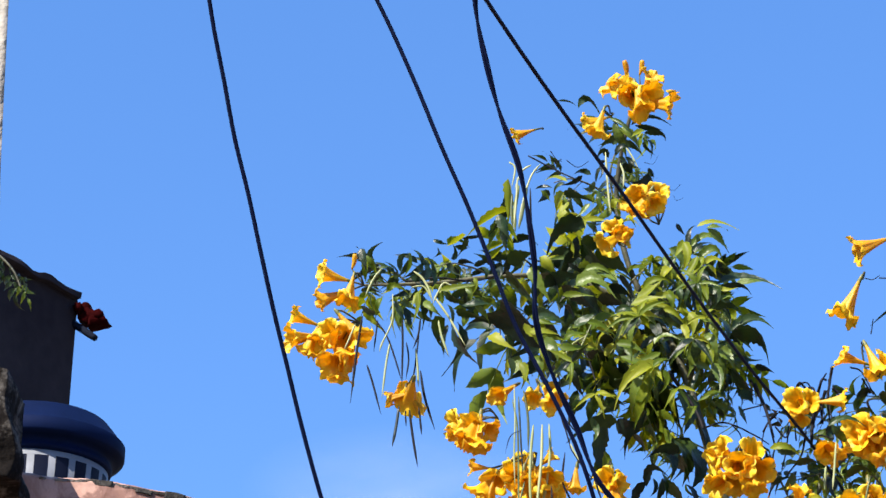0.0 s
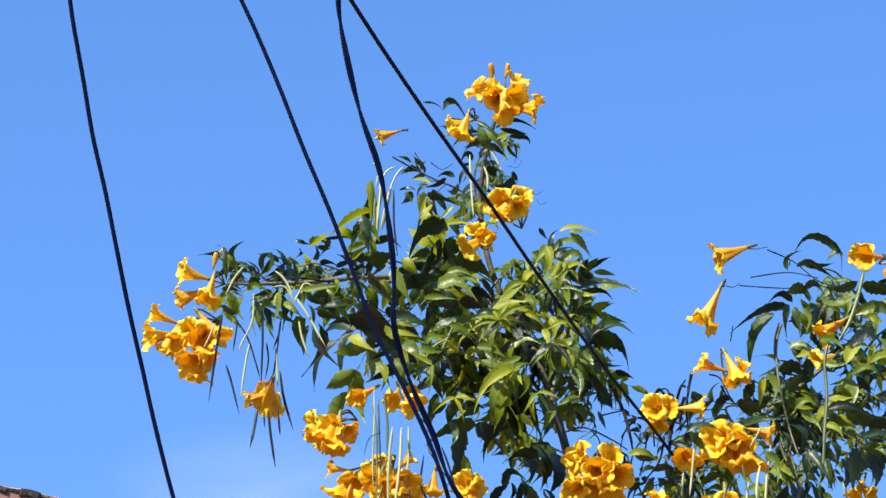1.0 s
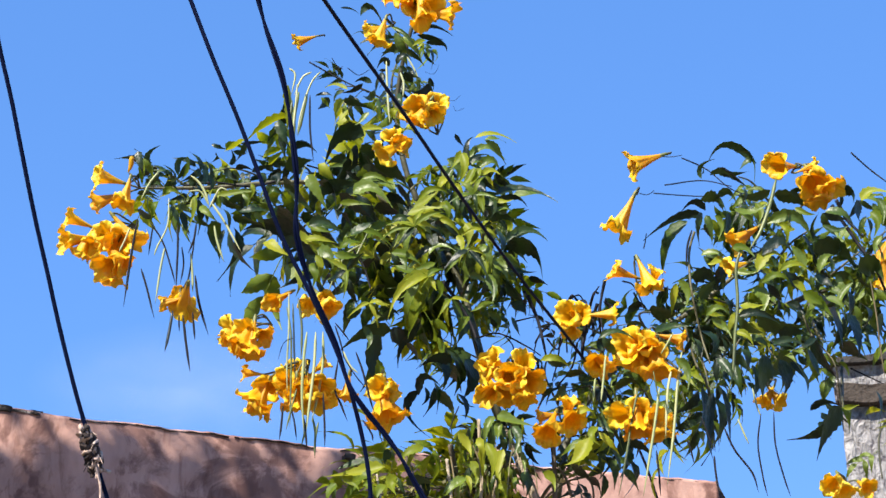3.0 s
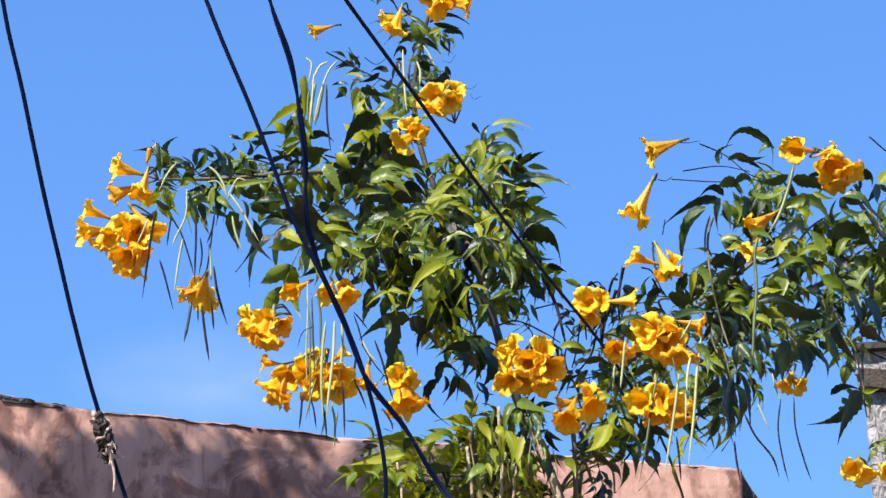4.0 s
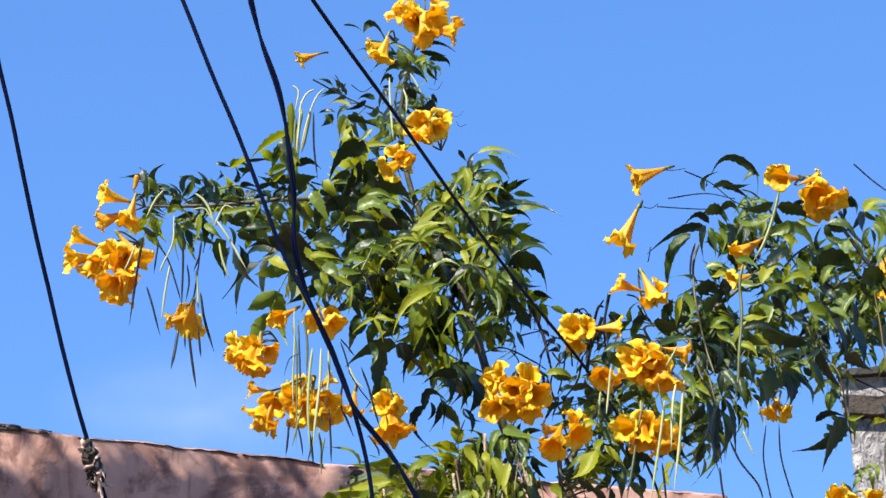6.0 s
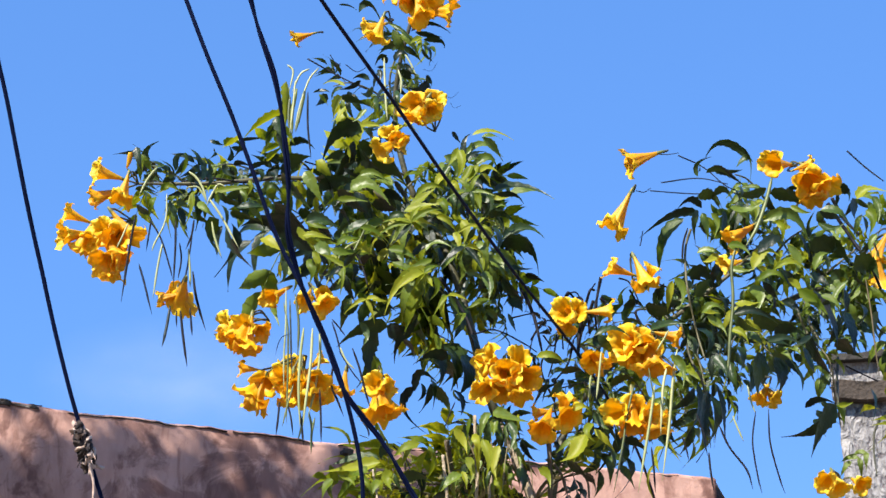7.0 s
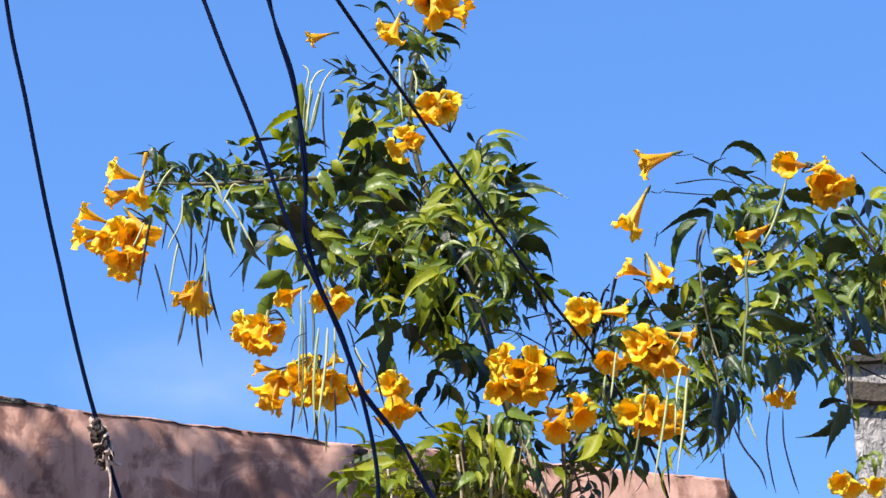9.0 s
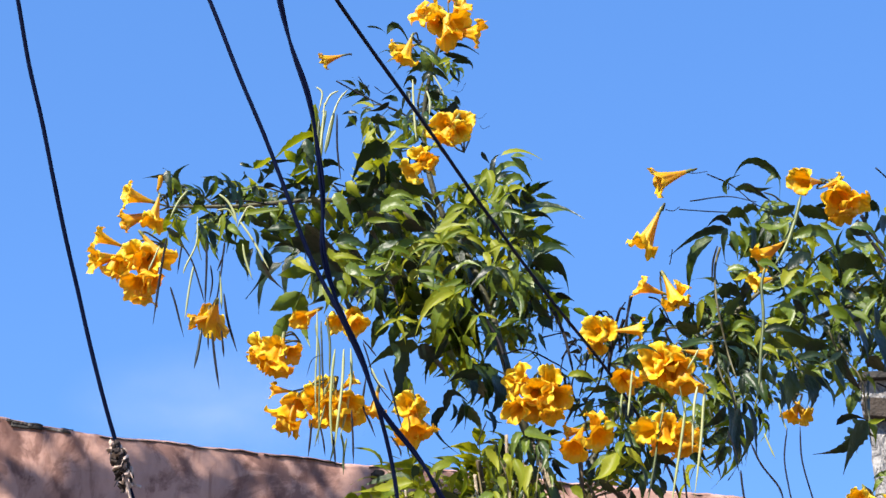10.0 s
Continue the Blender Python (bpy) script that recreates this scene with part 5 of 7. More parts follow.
blades(crown, "edge", 2.78, [
        (-0.193, 2.884, -0.178, 2.892, -0.16, 2.896, 0.0217), (-0.114, 2.862, -0.091, 2.871, -0.062, 2.862, 0.0115), (-0.128, 2.852, -0.101, 2.834, -0.075, 2.812, 0.0163),
        (-0.062, 2.852, -0.053, 2.837, -0.042, 2.822, 0.0102), (-0.141, 2.74, -0.132, 2.733, -0.129, 2.716, 0.0109)])
blades(crown, "sheen", 2.69, [
        (-0.162, 2.835, -0.151, 2.816, -0.136, 2.79, 0.0184), (-0.109, 2.758, -0.095, 2.768, -0.079, 2.772, 0.0138)])
blades(crown, "edge", 2.72, [
        (-0.192, 2.844, -0.174, 2.824, -0.148, 2.786, 0.0199), (-0.117, 2.853, -0.106, 2.844, -0.089, 2.839, 0.006), (-0.056, 2.837, -0.046, 2.825, -0.038, 2.803, 0.0126),
        (-0.124, 2.76, -0.121, 2.771, -0.104, 2.786, 0.0073), (-0.083, 2.806, -0.063, 2.803, -0.048, 2.788, 0.0146), (-0.07, 2.821, -0.055, 2.819, -0.042, 2.809, 0.0133)])
blades(crown, "glow", 2.75, [
        (-0.153, 2.877, -0.142, 2.864, -0.13, 2.851, 0.0188)])
blades(crown, "glow", 2.78, [
        (-0.122, 2.917, -0.112, 2.901, -0.114, 2.882, 0.0136)])
blades(crown, "sheen", 2.66, [
        (-0.096, 2.816, -0.078, 2.818, -0.059, 2.804, 0.0091), (-0.106, 2.797, -0.084, 2.802, -0.059, 2.777, 0.0208)])
blades(crown, "lit", 2.69, [
        (-0.123, 2.799, -0.105, 2.799, -0.086, 2.792, 0.0085), (-0.09, 2.754, -0.075, 2.768, -0.053, 2.772, 0.0138), (-0.03, 2.773, -0.045, 2.764, -0.059, 2.738, 0.0138),
        (-0.037, 2.791, -0.019, 2.8, -0.007, 2.81, 0.0112), (-0.173, 2.714, -0.166, 2.7, -0.172, 2.682, 0.0118), (-0.157, 2.721, -0.149, 2.707, -0.154, 2.691, 0.0118),
        (-0.186, 2.721, -0.181, 2.708, -0.187, 2.696, 0.0092), (-0.014, 2.701, -0.021, 2.689, -0.026, 2.666, 0.0085), (-0.01, 2.723, -0.028, 2.714, -0.047, 2.707, 0.0092),
        (-0.016, 2.743, -0.028, 2.734, -0.038, 2.721, 0.0092), (0.026, 2.656, 0.021, 2.644, 0.012, 2.63, 0.0125), (-0.158, 2.775, -0.148, 2.763, -0.126, 2.758, 0.0105),
        (-0.15, 2.732, -0.143, 2.718, -0.146, 2.7, 0.0099)])
blades(crown, "lit", 2.69, [
        (-0.062, 2.775, -0.045, 2.777, -0.022, 2.773, 0.0099), (-0.016, 2.793, 0.001, 2.794, 0.02, 2.786, 0.0099), (0.011, 2.844, 0.004, 2.831, 0.001, 2.813, 0.0092),
        (0.028, 2.822, 0.036, 2.81, 0.034, 2.793, 0.0092), (0.043, 2.732, 0.049, 2.718, 0.047, 2.699, 0.0085), (-0.055, 2.732, -0.045, 2.721, -0.047, 2.704, 0.0079),
        (-0.032, 2.7, -0.04, 2.689, -0.053, 2.681, 0.0085), (0.034, 2.775, 0.042, 2.765, 0.055, 2.76, 0.0079), (0.057, 2.807, 0.068, 2.802, 0.081, 2.8, 0.0066)])
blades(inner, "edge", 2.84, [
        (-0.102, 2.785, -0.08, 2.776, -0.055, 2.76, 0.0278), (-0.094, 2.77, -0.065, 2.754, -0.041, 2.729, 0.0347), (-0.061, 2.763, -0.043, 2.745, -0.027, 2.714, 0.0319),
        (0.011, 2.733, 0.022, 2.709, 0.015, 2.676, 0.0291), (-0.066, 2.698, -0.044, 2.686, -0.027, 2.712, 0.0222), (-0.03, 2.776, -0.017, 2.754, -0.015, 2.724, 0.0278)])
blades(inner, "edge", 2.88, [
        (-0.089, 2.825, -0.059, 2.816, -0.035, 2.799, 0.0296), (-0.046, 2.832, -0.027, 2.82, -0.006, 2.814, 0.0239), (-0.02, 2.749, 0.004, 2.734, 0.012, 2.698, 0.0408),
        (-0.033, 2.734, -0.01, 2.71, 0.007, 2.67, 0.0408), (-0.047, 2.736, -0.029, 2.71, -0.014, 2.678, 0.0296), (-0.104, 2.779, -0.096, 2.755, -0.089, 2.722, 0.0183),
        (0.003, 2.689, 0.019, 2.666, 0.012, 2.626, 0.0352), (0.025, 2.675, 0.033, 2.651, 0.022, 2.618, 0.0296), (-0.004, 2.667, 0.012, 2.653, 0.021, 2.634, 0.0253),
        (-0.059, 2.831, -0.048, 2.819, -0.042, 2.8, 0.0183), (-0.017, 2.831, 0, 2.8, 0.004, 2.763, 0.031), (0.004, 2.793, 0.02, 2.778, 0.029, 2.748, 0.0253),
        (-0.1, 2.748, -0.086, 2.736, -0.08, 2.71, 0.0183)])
blades(inner, "edge", 2.78, [
        (-0.06, 2.696, -0.072, 2.689, -0.086, 2.677, 0.0102), (-0.063, 2.673, -0.093, 2.669, -0.124, 2.649, 0.0183), (-0.041, 2.666, -0.052, 2.65, -0.055, 2.63, 0.0075),
        (-0.029, 2.598, -0.044, 2.569, -0.014, 2.538, 0.0088), (-0.045, 2.657, -0.035, 2.649, -0.031, 2.636, 0.0095), (0.015, 2.594, 0.025, 2.578, 0.024, 2.56, 0.0122),
        (0.035, 2.664, 0.041, 2.65, 0.037, 2.629, 0.0109), (-0.073, 2.693, -0.063, 2.699, -0.054, 2.696, 0.0068)])
blades(inner, "edge", 2.72, [
        (-0.073, 2.643, -0.085, 2.614, -0.077, 2.583, 0.0179)])
blades(inner, "glow", 2.75, [
        (-0.082, 2.628, -0.077, 2.611, -0.081, 2.587, 0.0101)])
blades(inner, "edge", 2.75, [
        (0.009, 2.622, -0.009, 2.625, -0.029, 2.615, 0.0141), (-0.03, 2.581, -0.024, 2.603, -0.003, 2.595, 0.0101), (-0.022, 2.591, -0.02, 2.577, -0.026, 2.568, 0.006),
        (-0.012, 2.598, -0.007, 2.581, -0.009, 2.559, 0.0074), (-0.01, 2.584, 0.005, 2.574, 0.012, 2.552, 0.0168), (-0.009, 2.625, 0.001, 2.611, -0.001, 2.59, 0.0175)])
blades(inner, "sheen", 2.69, [
        (-0.093, 2.644, -0.085, 2.63, -0.089, 2.615, 0.0092)])
blades(spire, "lit", 2.69, [
        (-0.154, 2.939, -0.142, 2.942, -0.134, 2.936, 0.0059), (-0.116, 2.948, -0.13, 2.956, -0.143, 2.95, 0.0053)])
blades(spire, "edge", 2.75, [
        (-0.141, 2.967, -0.147, 2.958, -0.154, 2.947, 0.0087), (-0.1, 2.986, -0.112, 2.978, -0.127, 2.973, 0.006), (-0.056, 3.029, -0.065, 3.036, -0.078, 3.028, 0.0114),
        (-0.129, 3.091, -0.116, 3.089, -0.106, 3.081, 0.002), (-0.069, 2.92, -0.074, 2.908, -0.079, 2.9, 0.0054)])
blades(spire, "glow", 2.72, [
        (-0.121, 2.948, -0.128, 2.933, -0.13, 2.916, 0.0113)])
blades(spire, "edge", 2.78, [
        (-0.124, 2.976, -0.109, 2.973, -0.085, 2.964, 0.0102), (-0.09, 3.002, -0.101, 3.009, -0.111, 3.001, 0.0068), (-0.048, 3.046, -0.037, 3.04, -0.025, 3.031, 0.0082),
        (-0.023, 3.058, -0.003, 3.054, 0.003, 3.046, 0.0068), (-0.034, 3.069, -0.013, 3.065, -0.001, 3.059, 0.0061), (-0.039, 3.07, -0.016, 3.081, 0.011, 3.07, 0.0068),
        (-0.105, 3.096, -0.088, 3.102, -0.066, 3.054, 0.0068), (-0.076, 3.094, -0.058, 3.072, -0.048, 3.051, 0.0054), (-0.039, 3.002, -0.049, 3.009, -0.054, 2.999, 0.0109),
        (-0.017, 3.001, -0.028, 2.987, -0.043, 2.987, 0.0109), (-0.02, 3.001, -0.013, 2.999, -0.014, 2.989, 0.0082), (-0.083, 2.945, -0.089, 2.931, -0.086, 2.917, 0.0068)])
blades(spire, "edge", 2.72, [
        (-0.085, 2.963, -0.09, 2.954, -0.098, 2.949, 0.0073), (-0.067, 2.994, -0.074, 3.001, -0.082, 2.992, 0.008), (-0.025, 3.018, -0.015, 3.009, -0.016, 2.992, 0.0066)])
blades(spire, "lit", 2.66, [
        (-0.08, 2.918, -0.077, 2.906, -0.082, 2.894, 0.0084), (-0.022, 2.998, -0.032, 2.99, -0.038, 2.986, 0.0058), (-0.062, 2.896, -0.056, 2.903, -0.048, 2.899, 0.0078),
        (-0.095, 2.88, -0.082, 2.883, -0.066, 2.877, 0.0078), (-0.089, 2.903, -0.096, 2.893, -0.105, 2.887, 0.0078), (-0.114, 2.906, -0.12, 2.894, -0.129, 2.887, 0.0065)])
blades(spire, "sheen", 2.69, [
        (-0.057, 2.981, -0.049, 2.99, -0.039, 2.987, 0.0072), (-0.064, 3.032, -0.044, 3.015, -0.03, 2.997, 0.0059)])
blades(spire, "glow", 2.78, [
        (-0.124, 2.94, -0.112, 2.945, -0.096, 2.942, 0.0088)])
blades(spire, "sheen", 2.66, [
        (-0.056, 2.926, -0.051, 2.915, -0.053, 2.903, 0.0071), (-0.046, 2.963, -0.038, 2.957, -0.035, 2.946, 0.0052), (-0.076, 2.955, -0.072, 2.943, -0.077, 2.933, 0.0058)])
blades(flank, "lit", 2.66, [
        (0.036, 2.869, 0.058, 2.875, 0.085, 2.865, 0.0065), (0.026, 2.831, 0.038, 2.845, 0.053, 2.85, 0.0071), (0.035, 2.8, 0.043, 2.805, 0.05, 2.792, 0.0123),
        (0.02, 2.85, 0.025, 2.83, 0.014, 2.81, 0.0123), (0.037, 2.798, 0.044, 2.786, 0.044, 2.766, 0.011), (0.048, 2.696, 0.057, 2.674, 0.054, 2.656, 0.011),
        (0.028, 2.695, 0.04, 2.692, 0.048, 2.686, 0.0097)])
blades(flank, "edge", 2.75, [
        (0.013, 2.917, 0.018, 2.909, 0.023, 2.902, 0.006), (0.027, 2.881, 0.049, 2.899, 0.074, 2.884, 0.0094), (0.039, 2.87, 0.056, 2.881, 0.067, 2.869, 0.0128),
        (0.039, 2.857, 0.049, 2.85, 0.058, 2.854, 0.0101), (0.073, 2.774, 0.1, 2.789, 0.124, 2.777, 0.0128), (0.06, 2.791, 0.069, 2.775, 0.064, 2.758, 0.0155),
        (-0.004, 2.791, 0.011, 2.786, 0.023, 2.772, 0.0181), (0.067, 2.759, 0.082, 2.746, 0.094, 2.737, 0.0141), (0.076, 2.737, 0.092, 2.732, 0.11, 2.74, 0.0114),
        (0.081, 2.775, 0.086, 2.764, 0.083, 2.751, 0.0108), (0.053, 2.849, 0.061, 2.843, 0.065, 2.833, 0.0081)])
blades(flank, "edge", 2.72, [
        (0.028, 2.864, 0.027, 2.886, 0.035, 2.898, 0.0086), (0.056, 2.809, 0.082, 2.82, 0.098, 2.806, 0.0086), (0.06, 2.8, 0.071, 2.805, 0.08, 2.8, 0.0047),
        (0.072, 2.757, 0.105, 2.752, 0.115, 2.707, 0.0253), (-0.004, 2.83, 0.005, 2.825, -0.003, 2.812, 0.01), (-0.011, 2.786, 0.004, 2.781, 0.02, 2.78, 0.0086),
        (0.056, 2.735, 0.068, 2.73, 0.075, 2.709, 0.0179)])
blades(flank, "lit", 2.69, [
        (0.043, 2.834, 0.055, 2.843, 0.069, 2.834, 0.0079), (0.003, 2.856, 0.018, 2.844, 0.011, 2.826, 0.0158), (0.036, 2.845, 0.028, 2.829, 0.016, 2.82, 0.0112),
        (0.004, 2.831, -0.003, 2.821, -0.011, 2.809, 0.0138), (0.047, 2.805, 0.058, 2.792, 0.05, 2.776, 0.0138), (0.024, 2.773, 0.03, 2.757, 0.025, 2.74, 0.0125),
        (0.057, 2.673, 0.043, 2.665, 0.029, 2.661, 0.0085), (0.047, 2.757, 0.054, 2.745, 0.051, 2.728, 0.0118), (0.044, 2.844, 0.036, 2.831, 0.028, 2.81, 0.0092),
        (0.011, 2.822, 0.019, 2.812, 0.023, 2.799, 0.0092), (-0.003, 2.8, 0.005, 2.787, 0.001, 2.771, 0.0118)])
blades(flank, "edge", 2.78, [
        (0.06, 2.849, 0.099, 2.858, 0.138, 2.837, 0.0122), (0.046, 2.809, 0.072, 2.822, 0.094, 2.803, 0.0102), (0.024, 2.768, 0.028, 2.751, 0.021, 2.734, 0.0143),
        (0.101, 2.741, 0.113, 2.737, 0.124, 2.733, 0.0082), (0.074, 2.738, 0.086, 2.722, 0.101, 2.705, 0.0217), (0.08, 2.709, 0.092, 2.7, 0.097, 2.69, 0.0143),
        (0.053, 2.695, 0.065, 2.686, 0.061, 2.676, 0.0102), (0.08, 2.691, 0.085, 2.679, 0.09, 2.669, 0.0088), (0.062, 2.737, 0.071, 2.722, 0.069, 2.704, 0.0122)])
blades(flank, "sheen", 2.69, [
        (0.011, 2.805, 0.015, 2.792, 0.011, 2.776, 0.0085), (0.02, 2.809, 0.034, 2.8, 0.042, 2.779, 0.0177), (0.032, 2.744, 0.012, 2.725, 0, 2.704, 0.0125),
        (0.04, 2.744, 0.052, 2.728, 0.051, 2.701, 0.0125), (0.034, 2.7, 0.027, 2.686, 0.025, 2.668, 0.0066)])
blades(flank, "edge", 2.84, [
        (-0.029, 2.823, -0.01, 2.814, 0.007, 2.805, 0.0222)])
blades(flank, "sheen", 2.66, [
        (-0.017, 2.721, -0.005, 2.731, 0.013, 2.721, 0.0084)])
blades(reach, "edge", 2.75, [
        (0.377, 2.878, 0.342, 2.9, 0.319, 2.881, 0.0101), (0.357, 2.87, 0.373, 2.881, 0.372, 2.846, 0.006), (0.31, 2.858, 0.309, 2.872, 0.326, 2.879, 0.006),
        (0.33, 2.873, 0.346, 2.864, 0.366, 2.84, 0.0101), (0.308, 2.831, 0.327, 2.835, 0.337, 2.813, 0.0128), (0.328, 2.833, 0.341, 2.842, 0.352, 2.828, 0.0101),
        (0.313, 2.816, 0.299, 2.824, 0.283, 2.812, 0.0087), (0.309, 2.809, 0.278, 2.808, 0.238, 2.78, 0.0114), (0.392, 2.843, 0.371, 2.834, 0.348, 2.834, 0.0114),
        (0.396, 2.836, 0.419, 2.831, 0.446, 2.818, 0.0168), (0.439, 2.762, 0.469, 2.768, 0.489, 2.743, 0.0255), (0.478, 2.843, 0.49, 2.838, 0.49, 2.824, 0.0114),
        (0.491, 2.737, 0.511, 2.746, 0.521, 2.722, 0.0242)])
blades(reach, "edge", 2.75, [
        (0.464, 2.723, 0.476, 2.732, 0.487, 2.716, 0.0114), (0.462, 2.783, 0.471, 2.771, 0.467, 2.757, 0.0108)])
blades(reach, "edge", 2.72, [
        (0.317, 2.849, 0.331, 2.852, 0.347, 2.844, 0.006), (0.306, 2.799, 0.299, 2.781, 0.302, 2.76, 0.0086), (0.336, 2.8, 0.335, 2.784, 0.33, 2.767, 0.01),
        (0.412, 2.83, 0.427, 2.817, 0.443, 2.825, 0.0073), (0.422, 2.771, 0.431, 2.755, 0.436, 2.738, 0.014), (0.364, 2.781, 0.374, 2.771, 0.387, 2.771, 0.008),
        (0.353, 2.836, 0.358, 2.824, 0.353, 2.811, 0.0093), (0.328, 2.727, 0.32, 2.715, 0.322, 2.701, 0.0106)])
blades(reach, "sheen", 2.66, [
        (0.303, 2.77, 0.308, 2.755, 0.31, 2.738, 0.011), (0.44, 2.757, 0.454, 2.75, 0.47, 2.759, 0.0084), (0.502, 2.792, 0.509, 2.776, 0.506, 2.755, 0.0097)])
blades(reach, "lit", 2.69, [
        (0.317, 2.783, 0.325, 2.771, 0.32, 2.754, 0.0099), (0.363, 2.711, 0.378, 2.736, 0.4, 2.728, 0.0164), (0.404, 2.744, 0.418, 2.721, 0.403, 2.704, 0.0138),
        (0.435, 2.711, 0.443, 2.728, 0.456, 2.733, 0.0099), (0.49, 2.802, 0.503, 2.812, 0.524, 2.807, 0.0164), (0.499, 2.787, 0.507, 2.775, 0.501, 2.754, 0.0177),
        (0.365, 2.799, 0.371, 2.786, 0.367, 2.771, 0.0105), (0.324, 2.732, 0.313, 2.721, 0.305, 2.721, 0.0105), (0.338, 2.714, 0.351, 2.707, 0.364, 2.711, 0.0092),
        (0.411, 2.793, 0.423, 2.783, 0.434, 2.783, 0.0085), (0.299, 2.732, 0.314, 2.734, 0.329, 2.725, 0.0105)])
blades(reach, "lit", 2.66, [
        (0.336, 2.778, 0.357, 2.775, 0.38, 2.788, 0.0123), (0.366, 2.72, 0.388, 2.738, 0.402, 2.72, 0.0162), (0.385, 2.7, 0.406, 2.706, 0.427, 2.697, 0.011),
        (0.441, 2.774, 0.461, 2.77, 0.476, 2.757, 0.0162), (0.468, 2.686, 0.451, 2.663, 0.453, 2.635, 0.011), (0.389, 2.758, 0.396, 2.747, 0.393, 2.73, 0.0104),
        (0.332, 2.73, 0.347, 2.726, 0.357, 2.714, 0.011), (0.505, 2.744, 0.497, 2.733, 0.498, 2.719, 0.0117)])
blades(reach, "sheen", 2.69, [
        (0.378, 2.773, 0.411, 2.779, 0.433, 2.747, 0.0177)])
blades(reach, "edge", 2.78, [
        (0.505, 2.842, 0.499, 2.825, 0.502, 2.807, 0.0129)])
blades(reach_low, "edge", 2.75, [
        (0.436, 2.712, 0.457, 2.681, 0.465, 2.635, 0.0376), (0.474, 2.683, 0.485, 2.66, 0.485, 2.628, 0.0181), (0.517, 2.683, 0.511, 2.667, 0.52, 2.65, 0.0101),
        (0.489, 2.697, 0.5, 2.681, 0.491, 2.664, 0.0114), (0.36, 2.619, 0.363, 2.597, 0.358, 2.577, 0.0208), (0.242, 2.69, 0.26, 2.681, 0.279, 2.681, 0.0168),
        (0.199, 2.588, 0.214, 2.597, 0.23, 2.588, 0.0101)])
blades(reach_low, "lit", 2.69, [
        (0.414, 2.687, 0.434, 2.672, 0.448, 2.656, 0.021), (0.242, 2.636, 0.263, 2.644, 0.285, 2.644, 0.0125), (0.271, 2.701, 0.282, 2.686, 0.277, 2.666, 0.0138),
        (0.175, 2.536, 0.183, 2.521, 0.191, 2.511, 0.0099), (0.395, 2.672, 0.409, 2.666, 0.414, 2.654, 0.0131), (0.403, 2.7, 0.415, 2.691, 0.417, 2.676, 0.0118),
        (0.425, 2.63, 0.415, 2.618, 0.403, 2.615, 0.0092), (0.429, 2.707, 0.443, 2.7, 0.45, 2.686, 0.0131)])
blades(reach_low, "edge", 2.78, [
        (0.434, 2.666, 0.448, 2.636, 0.461, 2.61, 0.0285), (0.471, 2.659, 0.485, 2.65, 0.5, 2.635, 0.0183), (0.396, 2.637, 0.404, 2.615, 0.4, 2.594, 0.0211),
        (0.303, 2.602, 0.305, 2.573, 0.293, 2.542, 0.0129), (0.218, 2.695, 0.233, 2.706, 0.244, 2.691, 0.0088), (0.188, 2.649, 0.184, 2.659, 0.192, 2.673, 0.0088),
        (0.209, 2.636, 0.23, 2.625, 0.253, 2.625, 0.0088), (0.191, 2.595, 0.182, 2.58, 0.197, 2.57, 0.0102), (0.332, 2.664, 0.339, 2.65, 0.333, 2.635, 0.0115),
        (0.266, 2.693, 0.277, 2.704, 0.295, 2.708, 0.0082)])
blades(reach_low, "lit", 2.66, [
        (0.364, 2.686, 0.385, 2.692, 0.4, 2.679, 0.0097), (0.337, 2.658, 0.351, 2.656, 0.367, 2.661, 0.0123), (0.264, 2.593, 0.275, 2.578, 0.274, 2.555, 0.0149),
        (0.175, 2.617, 0.196, 2.626, 0.218, 2.617, 0.0097), (0.298, 2.645, 0.313, 2.653, 0.328, 2.645, 0.011), (0.304, 2.641, 0.319, 2.632, 0.326, 2.616, 0.011),
        (0.331, 2.625, 0.343, 2.619, 0.35, 2.606, 0.0117), (0.436, 2.667, 0.449, 2.66, 0.458, 2.646, 0.0104)])
blades(reach_low, "sheen", 2.69, [
        (0.355, 2.687, 0.37, 2.679, 0.364, 2.654, 0.0177), (0.331, 2.597, 0.335, 2.575, 0.339, 2.559, 0.0125), (0.347, 2.63, 0.363, 2.626, 0.372, 2.615, 0.0112)])
blades(reach_low, "sheen", 2.66, [
        (0.335, 2.644, 0.359, 2.646, 0.386, 2.634, 0.0123), (0.372, 2.61, 0.394, 2.616, 0.415, 2.603, 0.0084), (0.309, 2.593, 0.32, 2.578, 0.323, 2.561, 0.011)])
blades(reach_low, "edge", 2.72, [
        (0.389, 2.64, 0.405, 2.649, 0.425, 2.64, 0.0166), (0.401, 2.615, 0.415, 2.593, 0.416, 2.569, 0.0166), (0.377, 2.615, 0.368, 2.593, 0.367, 2.569, 0.0246),
        (0.421, 2.629, 0.429, 2.607, 0.436, 2.597, 0.0179), (0.31, 2.573, 0.3, 2.531, 0.307, 2.492, 0.0179), (0.319, 2.58, 0.324, 2.545, 0.326, 2.508, 0.0166),
        (0.212, 2.654, 0.224, 2.66, 0.235, 2.654, 0.006), (0.299, 2.689, 0.308, 2.702, 0.32, 2.714, 0.014), (0.298, 2.65, 0.313, 2.634, 0.304, 2.611, 0.014),
        (0.344, 2.628, 0.351, 2.614, 0.348, 2.598, 0.012), (0.38, 2.698, 0.39, 2.687, 0.386, 2.67, 0.012), (0.324, 2.691, 0.333, 2.68, 0.33, 2.664, 0.0113),
        (0.289, 2.641, 0.295, 2.628, 0.291, 2.61, 0.01)])
